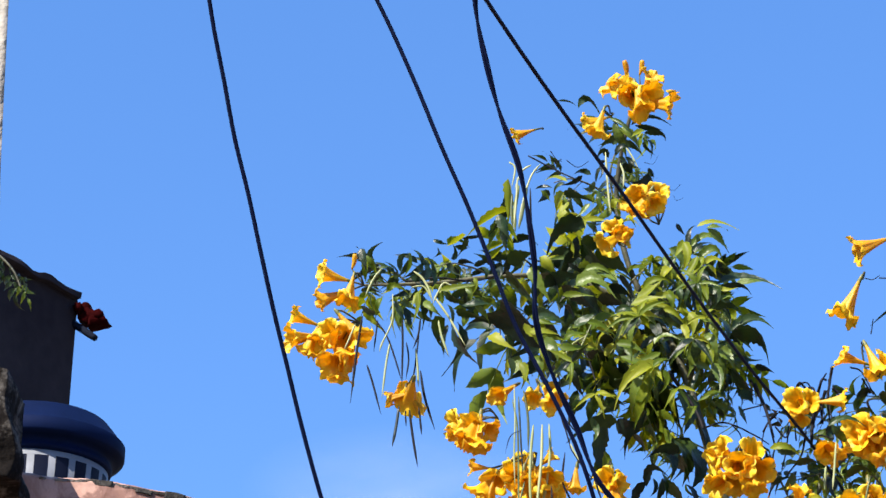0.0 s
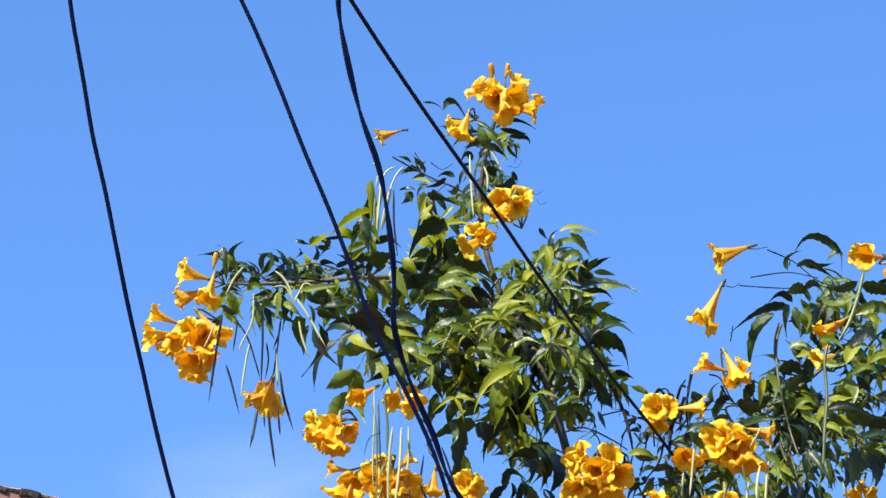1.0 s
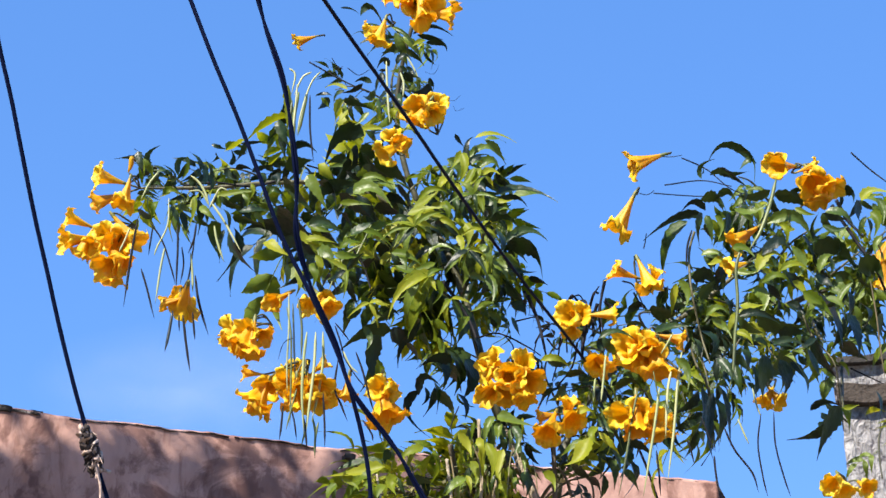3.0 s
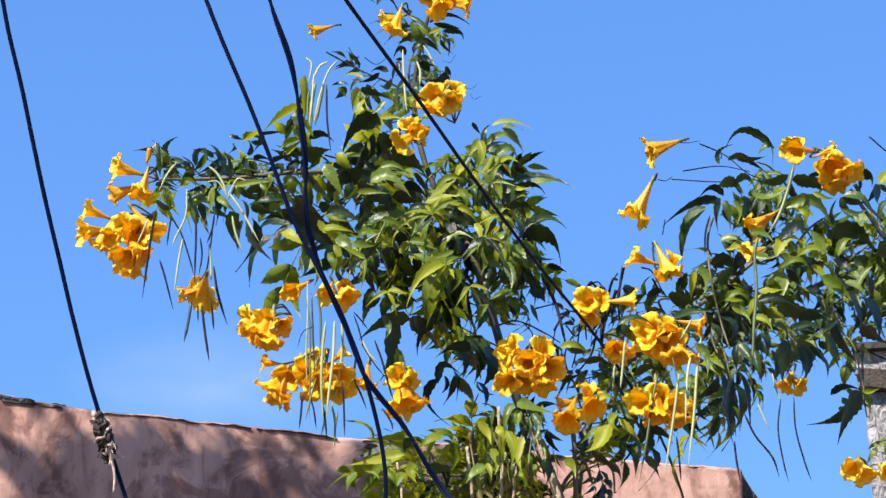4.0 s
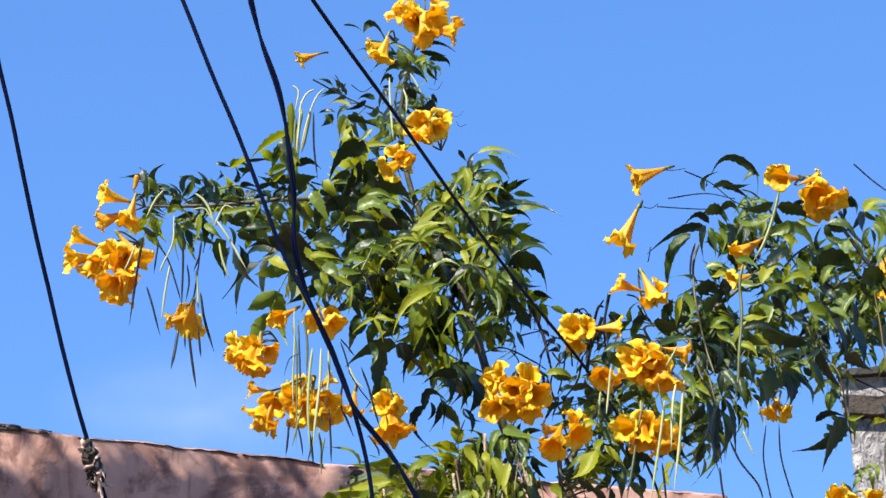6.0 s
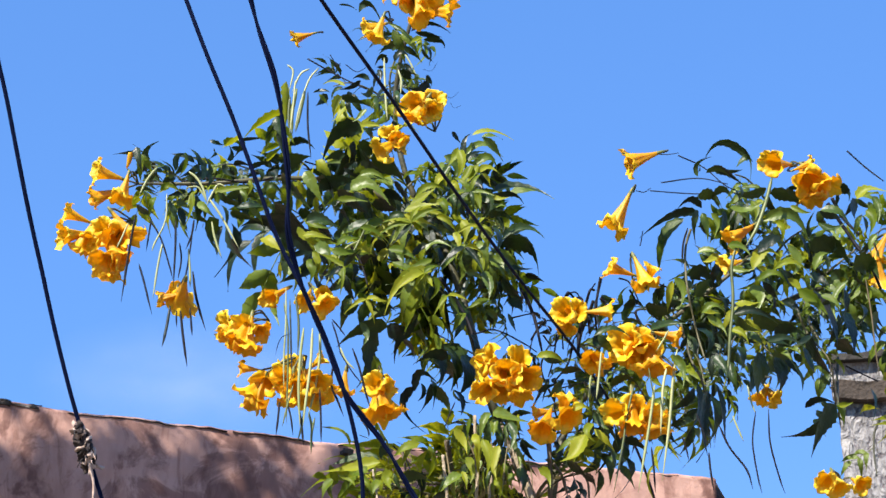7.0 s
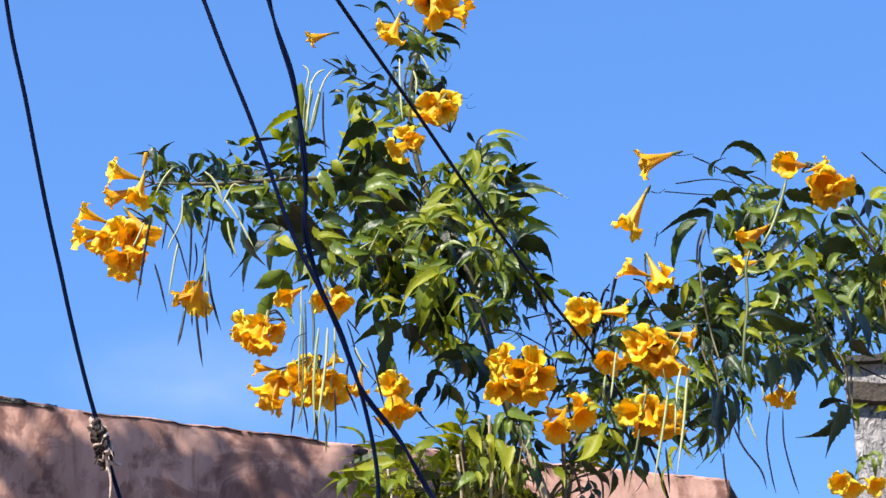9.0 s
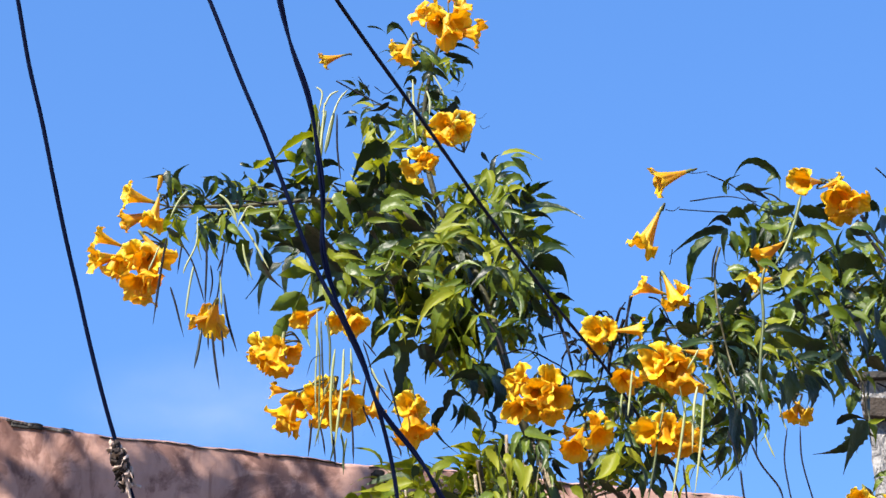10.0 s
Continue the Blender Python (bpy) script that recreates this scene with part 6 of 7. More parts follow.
blades(reach_low, "edge", 2.84, [
        (0.38, 2.718, 0.408, 2.702, 0.438, 2.702, 0.0222), (0.306, 2.76, 0.319, 2.769, 0.331, 2.76, 0.0222)])
blades(reach_low, "edge", 2.88, [
        (0.429, 2.682, 0.411, 2.666, 0.394, 2.657, 0.0352)])
blades(low, "sheen", 2.69, [
        (0.06, 2.536, 0.075, 2.53, 0.102, 2.523, 0.0164)])
blades(low, "sheen", 2.66, [
        (0.056, 2.524, 0.048, 2.509, 0.045, 2.488, 0.0117), (0.076, 2.512, 0.083, 2.497, 0.076, 2.475, 0.0104), (0.024, 2.452, 0.011, 2.439, 0.001, 2.43, 0.0123)])
blades(low, "lit", 2.66, [
        (0.048, 2.492, 0.055, 2.471, 0.051, 2.449, 0.013), (0.162, 2.499, 0.152, 2.477, 0.134, 2.466, 0.0214), (0.173, 2.505, 0.186, 2.491, 0.195, 2.483, 0.0097),
        (0.109, 2.591, 0.128, 2.591, 0.144, 2.583, 0.0091), (-0.09, 2.446, -0.08, 2.438, -0.074, 2.424, 0.0097), (0.015, 2.505, 0.026, 2.491, 0.03, 2.475, 0.0123),
        (-0.081, 2.46, -0.09, 2.451, -0.101, 2.443, 0.0104)])
blades(low, "lit", 2.69, [
        (0.067, 2.495, 0.061, 2.474, 0.064, 2.452, 0.0118), (0.174, 2.522, 0.166, 2.509, 0.176, 2.498, 0.0099), (0.151, 2.537, 0.161, 2.542, 0.171, 2.537, 0.0092),
        (0.111, 2.467, 0.121, 2.461, 0.124, 2.445, 0.0118), (-0.067, 2.475, -0.096, 2.469, -0.135, 2.461, 0.0158), (-0.121, 2.455, -0.128, 2.445, -0.132, 2.433, 0.0138),
        (-0.023, 2.498, -0.04, 2.491, -0.052, 2.482, 0.0138), (-0.053, 2.463, -0.059, 2.454, -0.053, 2.438, 0.0131), (0.036, 2.507, 0.043, 2.494, 0.039, 2.477, 0.0118),
        (-0.116, 2.463, -0.102, 2.457, -0.095, 2.444, 0.0105), (0.029, 2.481, 0.037, 2.467, 0.034, 2.45, 0.0118), (0.061, 2.454, 0.068, 2.446, 0.067, 2.433, 0.0118),
        (-0.066, 2.453, -0.073, 2.445, -0.076, 2.431, 0.0092)])
blades(low, "lit", 2.69, [
        (0.453, 2.544, 0.462, 2.546, 0.471, 2.549, 0.0066)])
blades(low, "edge", 2.78, [
        (0.095, 2.532, 0.103, 2.517, 0.111, 2.507, 0.0143), (0.187, 2.539, 0.199, 2.516, 0.205, 2.492, 0.0183), (0.213, 2.532, 0.229, 2.527, 0.243, 2.518, 0.0115),
        (0.17, 2.601, 0.179, 2.594, 0.176, 2.578, 0.0109), (0.148, 2.503, 0.161, 2.496, 0.174, 2.481, 0.0136), (-0.029, 2.49, -0.021, 2.479, -0.023, 2.462, 0.0122),
        (0.004, 2.503, 0.013, 2.495, 0.018, 2.481, 0.0109), (0.429, 2.573, 0.444, 2.582, 0.466, 2.578, 0.0088), (0.464, 2.629, 0.468, 2.601, 0.466, 2.578, 0.0034)])
blades(low, "edge", 2.72, [
        (0.19, 2.532, 0.198, 2.523, 0.204, 2.508, 0.0113), (0.14, 2.58, 0.132, 2.572, 0.124, 2.561, 0.0093), (0.125, 2.579, 0.115, 2.572, 0.108, 2.575, 0.008),
        (0.14, 2.593, 0.154, 2.597, 0.166, 2.591, 0.008), (0.129, 2.511, 0.136, 2.499, 0.132, 2.484, 0.012), (0.164, 2.47, 0.174, 2.464, 0.177, 2.449, 0.012),
        (-0.06, 2.502, -0.067, 2.496, -0.067, 2.485, 0.01), (0.087, 2.477, 0.095, 2.466, 0.092, 2.45, 0.012), (0.494, 2.579, 0.5, 2.558, 0.495, 2.531, 0.0066)])
blades(low, "glow", 2.72, [
        (-0.013, 2.505, -0.005, 2.489, -0.017, 2.461, 0.0226)])
blades(low, "edge", 2.75, [
        (-0.043, 2.472, -0.027, 2.477, -0.006, 2.465, 0.0128), (0.461, 2.566, 0.443, 2.541, 0.429, 2.503, 0.0208)])
blades(low, "glow", 2.78, [
        (0.467, 2.578, 0.473, 2.566, 0.473, 2.545, 0.0095), (0.493, 2.566, 0.505, 2.574, 0.518, 2.573, 0.0095)])
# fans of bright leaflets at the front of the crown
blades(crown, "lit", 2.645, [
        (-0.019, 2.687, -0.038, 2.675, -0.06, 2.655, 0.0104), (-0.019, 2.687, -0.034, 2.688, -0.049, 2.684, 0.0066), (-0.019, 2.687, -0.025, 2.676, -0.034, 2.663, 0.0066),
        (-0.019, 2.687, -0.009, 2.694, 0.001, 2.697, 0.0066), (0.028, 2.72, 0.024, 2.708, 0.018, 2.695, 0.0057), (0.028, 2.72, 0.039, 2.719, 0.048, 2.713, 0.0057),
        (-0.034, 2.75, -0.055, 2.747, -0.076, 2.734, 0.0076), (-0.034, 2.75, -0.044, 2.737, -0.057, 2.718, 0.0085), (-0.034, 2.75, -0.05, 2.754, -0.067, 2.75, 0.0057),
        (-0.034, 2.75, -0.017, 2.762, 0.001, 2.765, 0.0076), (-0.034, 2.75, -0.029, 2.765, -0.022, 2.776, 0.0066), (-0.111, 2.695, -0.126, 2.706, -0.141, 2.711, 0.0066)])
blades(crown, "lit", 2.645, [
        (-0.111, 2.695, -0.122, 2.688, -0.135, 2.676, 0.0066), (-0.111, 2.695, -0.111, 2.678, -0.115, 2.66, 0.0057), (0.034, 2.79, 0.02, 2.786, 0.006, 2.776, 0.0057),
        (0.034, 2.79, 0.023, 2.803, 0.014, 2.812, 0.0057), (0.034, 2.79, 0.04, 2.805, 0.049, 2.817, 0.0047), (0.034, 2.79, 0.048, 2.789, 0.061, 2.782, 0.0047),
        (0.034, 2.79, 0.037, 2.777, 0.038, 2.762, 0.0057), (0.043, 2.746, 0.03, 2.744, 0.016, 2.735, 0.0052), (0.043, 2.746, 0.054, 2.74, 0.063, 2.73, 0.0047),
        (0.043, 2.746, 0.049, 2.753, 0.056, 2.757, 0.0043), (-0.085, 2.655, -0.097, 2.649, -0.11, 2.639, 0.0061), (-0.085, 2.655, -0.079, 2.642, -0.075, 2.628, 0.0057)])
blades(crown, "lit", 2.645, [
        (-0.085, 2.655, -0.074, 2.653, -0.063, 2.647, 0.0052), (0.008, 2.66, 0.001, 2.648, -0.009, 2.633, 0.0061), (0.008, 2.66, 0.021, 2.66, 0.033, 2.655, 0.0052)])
blades(crown, "glow", 2.645, [
        (-0.019, 2.687, -0.013, 2.677, -0.009, 2.665, 0.0057), (-0.111, 2.695, -0.102, 2.706, -0.091, 2.713, 0.0066), (0.043, 2.746, 0.038, 2.757, 0.033, 2.765, 0.0047)])
blades(crown, "sheen", 2.645, [
        (0.028, 2.72, 0.013, 2.709, -0.004, 2.691, 0.0085), (0.028, 2.72, 0.041, 2.704, 0.05, 2.684, 0.0076), (0.008, 2.66, 0.017, 2.648, 0.023, 2.633, 0.0057)])

# hanging seed pods
pods(POD_PALE, 2.7, [
      ([(-0.3, 2.839), (-0.29, 2.83), (-0.282, 2.816), (-0.277, 2.8)], 0.0014),
      ([(-0.338, 2.844), (-0.348, 2.83), (-0.358, 2.807)], 0.0014),
      ([(-0.14, 2.641), (-0.139, 2.606), (-0.144, 2.565), (-0.151, 2.531)], 0.00168),
      ([(-0.07, 2.991), (-0.068, 2.945), (-0.065, 2.906)], 0.0014),
      ([(-0.046, 2.999), (-0.037, 2.982), (-0.031, 2.967)], 0.00112),
      ([(0.273, 2.616), (0.267, 2.579), (0.261, 2.524), (0.251, 2.457)], 0.00168),
      ([(0.173, 2.584), (0.171, 2.568), (0.17, 2.555)], 0.0014)])
pods(POD_PALE, 2.66, [
      ([(-0.298, 2.8), (-0.285, 2.801), (-0.278, 2.792), (-0.273, 2.781)], 0.0011),
      ([(-0.32, 2.792), (-0.32, 2.758), (-0.331, 2.73), (-0.334, 2.719)], 0.0011),
      ([(-0.266, 2.757), (-0.262, 2.737), (-0.253, 2.711)], 0.00138),
      ([(-0.251, 2.801), (-0.261, 2.804), (-0.269, 2.788), (-0.273, 2.778)], 0.0011),
      ([(-0.363, 2.755), (-0.37, 2.735), (-0.375, 2.723)], 0.0011),
      ([(-0.156, 2.625), (-0.159, 2.591), (-0.16, 2.551), (-0.157, 2.504)], 0.00166),
      ([(-0.146, 2.625), (-0.147, 2.584), (-0.151, 2.541), (-0.154, 2.507)], 0.00166),
      ([(-0.184, 2.961), (-0.177, 2.952), (-0.181, 2.926)], 0.0011),
      ([(-0.174, 2.94), (-0.176, 2.903), (-0.179, 2.87)], 0.0011)])
pods(POD_PALE, 2.66, [
      ([(-0.052, 2.955), (-0.048, 2.94), (-0.049, 2.922)], 0.00138),
      ([(0.183, 2.598), (0.179, 2.564), (0.176, 2.541)], 0.00138),
      ([(0.329, 2.521), (0.335, 2.504), (0.34, 2.491)], 0.0011)])
pods(POD_PALE, 2.68, [
      ([(-0.273, 2.796), (-0.256, 2.77), (-0.235, 2.731)], 0.00139),
      ([(-0.294, 2.731), (-0.291, 2.703), (-0.29, 2.682)], 0.00139),
      ([(-0.115, 2.609), (-0.107, 2.592), (-0.097, 2.582)], 0.00111),
      ([(-0.159, 2.966), (-0.17, 2.958), (-0.179, 2.934)], 0.00111),
      ([(-0.148, 2.967), (-0.159, 2.951), (-0.169, 2.917), (-0.175, 2.883)], 0.00111),
      ([(0.258, 2.585), (0.253, 2.558), (0.249, 2.504)], 0.00167),
      ([(0.262, 2.632), (0.255, 2.619), (0.247, 2.606)], 0.00111),
      ([(0.244, 2.565), (0.239, 2.531), (0.232, 2.491), (0.222, 2.437)], 0.00167)])
pods(TWIG, 2.66, [
      ([(-0.355, 2.765), (-0.36, 2.723), (-0.366, 2.656)], 0.00146),
      ([(-0.348, 2.703), (-0.341, 2.681), (-0.33, 2.641)], 0.00122),
      ([(-0.341, 2.762), (-0.325, 2.737), (-0.313, 2.702), (-0.308, 2.684)], 0.00097),
      ([(-0.308, 2.758), (-0.307, 2.723), (-0.307, 2.674)], 0.00122),
      ([(-0.302, 2.646), (-0.302, 2.639), (-0.301, 2.625)], 0.00097),
      ([(-0.181, 2.536), (-0.182, 2.517), (-0.184, 2.496)], 0.00122),
      ([(-0.136, 2.551), (-0.134, 2.517), (-0.133, 2.487)], 0.00122),
      ([(-0.1, 2.601), (-0.092, 2.578), (-0.084, 2.547), (-0.078, 2.527)], 0.00122),
      ([(-0.115, 2.597), (-0.101, 2.574), (-0.088, 2.557)], 0.00073)])
pods(TWIG, 2.66, [
      ([(-0.124, 2.636), (-0.115, 2.625), (-0.108, 2.615)], 0.00097),
      ([(-0.169, 2.619), (-0.182, 2.612), (-0.188, 2.591)], 0.00049),
      ([(0.286, 2.751), (0.28, 2.73), (0.278, 2.702)], 0.00122),
      ([(0.355, 2.527), (0.35, 2.491), (0.354, 2.451), (0.358, 2.43)], 0.00097),
      ([(0.313, 2.511), (0.324, 2.484), (0.342, 2.458), (0.348, 2.435)], 0.00122),
      ([(0.271, 2.497), (0.275, 2.484), (0.278, 2.468)], 0.00097)])
pods(POD, 2.66, [
      ([(-0.322, 2.73), (-0.326, 2.702), (-0.33, 2.66)], 0.00138)])
pods(TWIG, 2.68, [
      ([(-0.29, 2.753), (-0.294, 2.71), (-0.298, 2.685)], 0.00098),
      ([(-0.3, 2.654), (-0.295, 2.619), (-0.289, 2.584)], 0.00147),
      ([(-0.289, 2.657), (-0.287, 2.64), (-0.285, 2.623)], 0.00123),
      ([(-0.339, 2.768), (-0.341, 2.749), (-0.343, 2.728)], 0.00098),
      ([(-0.289, 2.768), (-0.291, 2.749), (-0.297, 2.73)], 0.00123),
      ([(-0.174, 2.544), (-0.169, 2.524), (-0.166, 2.503)], 0.00098),
      ([(-0.159, 2.531), (-0.156, 2.511), (-0.154, 2.491)], 0.00123),
      ([(-0.092, 2.527), (-0.082, 2.511), (-0.08, 2.501)], 0.00098),
      ([(-0.16, 2.935), (-0.159, 2.891), (-0.154, 2.847)], 0.00123)])
pods(TWIG, 2.68, [
      ([(0.017, 2.544), (0.01, 2.527), (0.005, 2.512)], 0.00074)])
pods(TWIG, 2.7, [
      ([(-0.29, 2.711), (-0.284, 2.676), (-0.272, 2.637)], 0.00148),
      ([(-0.307, 2.747), (-0.304, 2.725), (-0.307, 2.7)], 0.00099),
      ([(-0.122, 2.606), (-0.125, 2.572), (-0.117, 2.551), (-0.11, 2.532)], 0.00124),
      ([(-0.126, 2.648), (-0.12, 2.63), (-0.114, 2.606)], 0.00099),
      ([(0.375, 2.543), (0.375, 2.504), (0.383, 2.464), (0.389, 2.443)], 0.00099),
      ([(0.305, 2.491), (0.306, 2.471), (0.309, 2.443)], 0.00124),
      ([(0.24, 2.497), (0.242, 2.471), (0.243, 2.443)], 0.00124),
      ([(0.292, 2.538), (0.299, 2.517), (0.305, 2.497)], 0.00099)])
pods(POD, 2.68, [
      ([(-0.312, 2.659), (-0.315, 2.633), (-0.319, 2.609)], 0.00167),
      ([(-0.179, 2.682), (-0.178, 2.64), (-0.179, 2.595), (-0.178, 2.558)], 0.00111),
      ([(-0.174, 2.668), (-0.172, 2.626), (-0.169, 2.571)], 0.00111)])
pods(POD_OLIVE, 2.68, [
      ([(-0.181, 2.664), (-0.175, 2.626), (-0.174, 2.558), (-0.174, 2.517)], 0.00111),
      ([(-0.149, 2.531), (-0.145, 2.511), (-0.146, 2.491)], 0.00139),
      ([(-0.142, 2.524), (-0.145, 2.504), (-0.145, 2.481)], 0.00139),
      ([(-0.153, 2.544), (-0.156, 2.517), (-0.161, 2.494)], 0.00111),
      ([(-0.094, 2.743), (-0.113, 2.73), (-0.126, 2.703), (-0.134, 2.682)], 0.00139),
      ([(-0.085, 2.767), (-0.094, 2.745), (-0.107, 2.717)], 0.00111)])
pods(POD_OLIVE, 2.66, [
      ([(-0.167, 2.667), (-0.162, 2.632), (-0.162, 2.591)], 0.00138),
      ([(-0.166, 2.557), (-0.172, 2.531), (-0.177, 2.507)], 0.0011),
      ([(0.342, 2.73), (0.335, 2.702), (0.335, 2.66), (0.33, 2.619), (0.326, 2.578), (0.318, 2.547)], 0.00193),
      ([(0.387, 2.816), (0.379, 2.787), (0.366, 2.751), (0.351, 2.726)], 0.00221),
      ([(0.236, 2.578), (0.239, 2.557), (0.243, 2.537)], 0.00083)])
pods(POD_OLIVE, 2.7, [
      ([(0.222, 2.572), (0.214, 2.538), (0.207, 2.497), (0.196, 2.443)], 0.0014)])
pods(DRY, 2.68, [
      ([(0.492, 2.696), (0.496, 2.654), (0.498, 2.612), (0.501, 2.571)], 0.001),
      ([(0.032, 2.497), (0.039, 2.477), (0.042, 2.444)], 0.00083),
      ([(0.077, 2.497), (0.073, 2.471), (0.07, 2.437)], 0.00067),
      ([(0.099, 2.477), (0.103, 2.458), (0.104, 2.437)], 0.00067)])
pods(POD, 2.7, [
      ([(0.352, 2.572), (0.356, 2.551), (0.36, 2.538)], 0.00112)])
pods(DRY, 2.7, [
      ([(0.055, 2.524), (0.059, 2.497), (0.061, 2.464)], 0.00067)])
pods(DRY, 2.66, [
      ([(0.007, 2.477), (0.01, 2.458), (0.014, 2.43)], 0.00099)])
pods(POD_OLIVE, 2.72, [
      ([(-0.176, 2.959), (-0.181, 2.925), (-0.18, 2.897)], 0.00233),
      ([(-0.166, 2.959), (-0.171, 2.929), (-0.176, 2.901)], 0.00233),
      ([(-0.184, 2.948), (-0.185, 2.921), (-0.182, 2.899)], 0.00166)])

# thin dark twigs and stems between the leaves
twigs(TWIG, 2.8, [
      ([(0.041, 2.672), (0.065, 2.679), (0.098, 2.658), (0.115, 2.653)], 0.00137),
      ([(0.071, 2.676), (0.082, 2.663), (0.081, 2.643)], 0.00103),
      ([(0.096, 2.732), (0.112, 2.697), (0.122, 2.64)], 0.00205),
      ([(0.082, 2.692), (0.095, 2.697), (0.114, 2.697)], 0.00137),
      ([(0.105, 2.643), (0.112, 2.672), (0.129, 2.688)], 0.00103),
      ([(0.146, 2.71), (0.152, 2.723), (0.163, 2.723), (0.171, 2.708), (0.168, 2.665)], 0.00137),
      ([(0.173, 2.708), (0.179, 2.727), (0.186, 2.735)], 0.00137),
      ([(0.187, 2.712), (0.191, 2.73), (0.195, 2.745)], 0.00137),
      ([(0.189, 2.73), (0.188, 2.701), (0.19, 2.672)], 0.00137)])
twigs(TWIG, 2.8, [
      ([(0.193, 2.721), (0.198, 2.717), (0.202, 2.711)], 0.00103),
      ([(0.2, 2.69), (0.199, 2.681), (0.198, 2.672)], 0.00103),
      ([(0.215, 2.745), (0.228, 2.741), (0.238, 2.712)], 0.00137),
      ([(0.256, 2.861), (0.308, 2.859), (0.335, 2.855)], 0.00103),
      ([(0.501, 2.916), (0.524, 2.895), (0.542, 2.872)], 0.00137),
      ([(0.242, 2.788), (0.244, 2.797), (0.245, 2.804)], 0.00103),
      ([(0.23, 2.778), (0.231, 2.771), (0.232, 2.761)], 0.00068),
      ([(0.256, 2.741), (0.276, 2.734), (0.292, 2.723)], 0.00103),
      ([(0.479, 2.852), (0.492, 2.827), (0.508, 2.8)], 0.00308)])
twigs(TWIG, 2.8, [
      ([(0.473, 2.845), (0.498, 2.804), (0.519, 2.76), (0.533, 2.736)], 0.00308),
      ([(-0.169, 3.041), (-0.13, 3.019), (-0.094, 2.995)], 0.00137),
      ([(-0.158, 3.035), (-0.142, 3.028), (-0.127, 3.031)], 0.00068),
      ([(-0.141, 3.047), (-0.133, 3.036), (-0.127, 3.028)], 0.00068),
      ([(-0.121, 3.033), (-0.107, 3.025), (-0.093, 3.027)], 0.00068),
      ([(-0.169, 2.899), (-0.152, 2.895), (-0.134, 2.881)], 0.00137),
      ([(-0.197, 2.88), (-0.238, 2.872), (-0.279, 2.872), (-0.321, 2.876)], 0.00171),
      ([(-0.001, 2.745), (0.031, 2.694), (0.043, 2.643), (0.051, 2.587)], 0.00308),
      ([(0.11, 2.643), (0.118, 2.608), (0.111, 2.58)], 0.00171)])
twigs(TWIG, 2.8, [
      ([(0.139, 2.672), (0.135, 2.643), (0.128, 2.615)], 0.00137),
      ([(0.159, 2.665), (0.152, 2.636), (0.134, 2.608)], 0.00171),
      ([(-0.003, 2.995), (0.011, 2.989), (0.02, 2.991)], 0.00034),
      ([(0.011, 2.98), (0.015, 2.975), (0.024, 2.973)], 0.00034),
      ([(-0.024, 3.027), (-0.013, 3.027), (-0.006, 3.033)], 0.00034),
      ([(-0.112, 2.789), (-0.098, 2.767), (-0.088, 2.73)], 0.00171),
      ([(0.483, 2.633), (0.5, 2.626), (0.519, 2.611)], 0.00137),
      ([(-0.056, 2.531), (-0.041, 2.517), (-0.032, 2.486)], 0.00137)])
twigs(TWIG, 2.8, [
      ([(0.292, 2.909), (0.323, 2.895), (0.351, 2.863), (0.384, 2.861)], 0.0011),
      ([(0.27, 2.872), (0.316, 2.88), (0.351, 2.867)], 0.0011),
      ([(0.239, 2.861), (0.249, 2.861), (0.256, 2.861)], 0.0008),
      ([(0.265, 2.911), (0.279, 2.912), (0.292, 2.909)], 0.0008)])
twigs(STEM, 2.8, [
      ([(0.304, 2.81), (0.297, 2.782), (0.297, 2.73), (0.308, 2.679), (0.315, 2.636)], 0.0021),
      ([(0.347, 2.658), (0.354, 2.672), (0.368, 2.679)], 0.00137),
      ([(0.43, 2.701), (0.442, 2.672), (0.463, 2.636), (0.47, 2.587)], 0.00171),
      ([(0.288, 2.687), (0.299, 2.643), (0.311, 2.608), (0.315, 2.572)], 0.00205)])
twigs(BARK, 2.8, [
      ([(0.088, 2.518), (0.1, 2.495), (0.11, 2.469)], 0.00376)])
twigs(TWIG, 2.74, [
      ([(0.143, 2.676), (0.145, 2.691), (0.15, 2.699), (0.158, 2.699), (0.166, 2.69), (0.168, 2.676)], 0.00197),
      ([(0.167, 2.67), (0.171, 2.688), (0.176, 2.702), (0.182, 2.709)], 0.00246),
      ([(0.189, 2.722), (0.185, 2.699), (0.181, 2.677), (0.184, 2.655)], 0.00197),
      ([(0.188, 2.695), (0.196, 2.686), (0.198, 2.662)], 0.00197),
      ([(0.18, 2.692), (0.175, 2.676), (0.174, 2.648)], 0.00246),
      ([(0.098, 2.702), (0.11, 2.672), (0.117, 2.632)], 0.00295),
      ([(0.168, 2.676), (0.163, 2.649), (0.16, 2.62)], 0.00295),
      ([(0.106, 2.642), (0.113, 2.656), (0.123, 2.665)], 0.00148),
      ([(0.223, 2.706), (0.23, 2.695), (0.234, 2.683)], 0.00148),
      ([(0.12, 2.648), (0.132, 2.636), (0.141, 2.649), (0.144, 2.634)], 0.00148),
      ([(0.225, 2.752), (0.226, 2.742)], 0.00098)])

# flower bunches
bunch((-0.363, 2.73, 2.836), [
      ((-0.41, 2.707, 2.842), (-0.86, -0.5, 0.07), 0.8), ((-0.412, 2.717, 2.812), (-0.9, -0.17, -0.41), 0.8),
      ((-0.38, 2.713, 2.809), (-0.18, -0.06, -0.98), 0.8)],
      [((-0.377, 2.72, 2.853), (0.2, -0.3, 0.9), 0.7)])
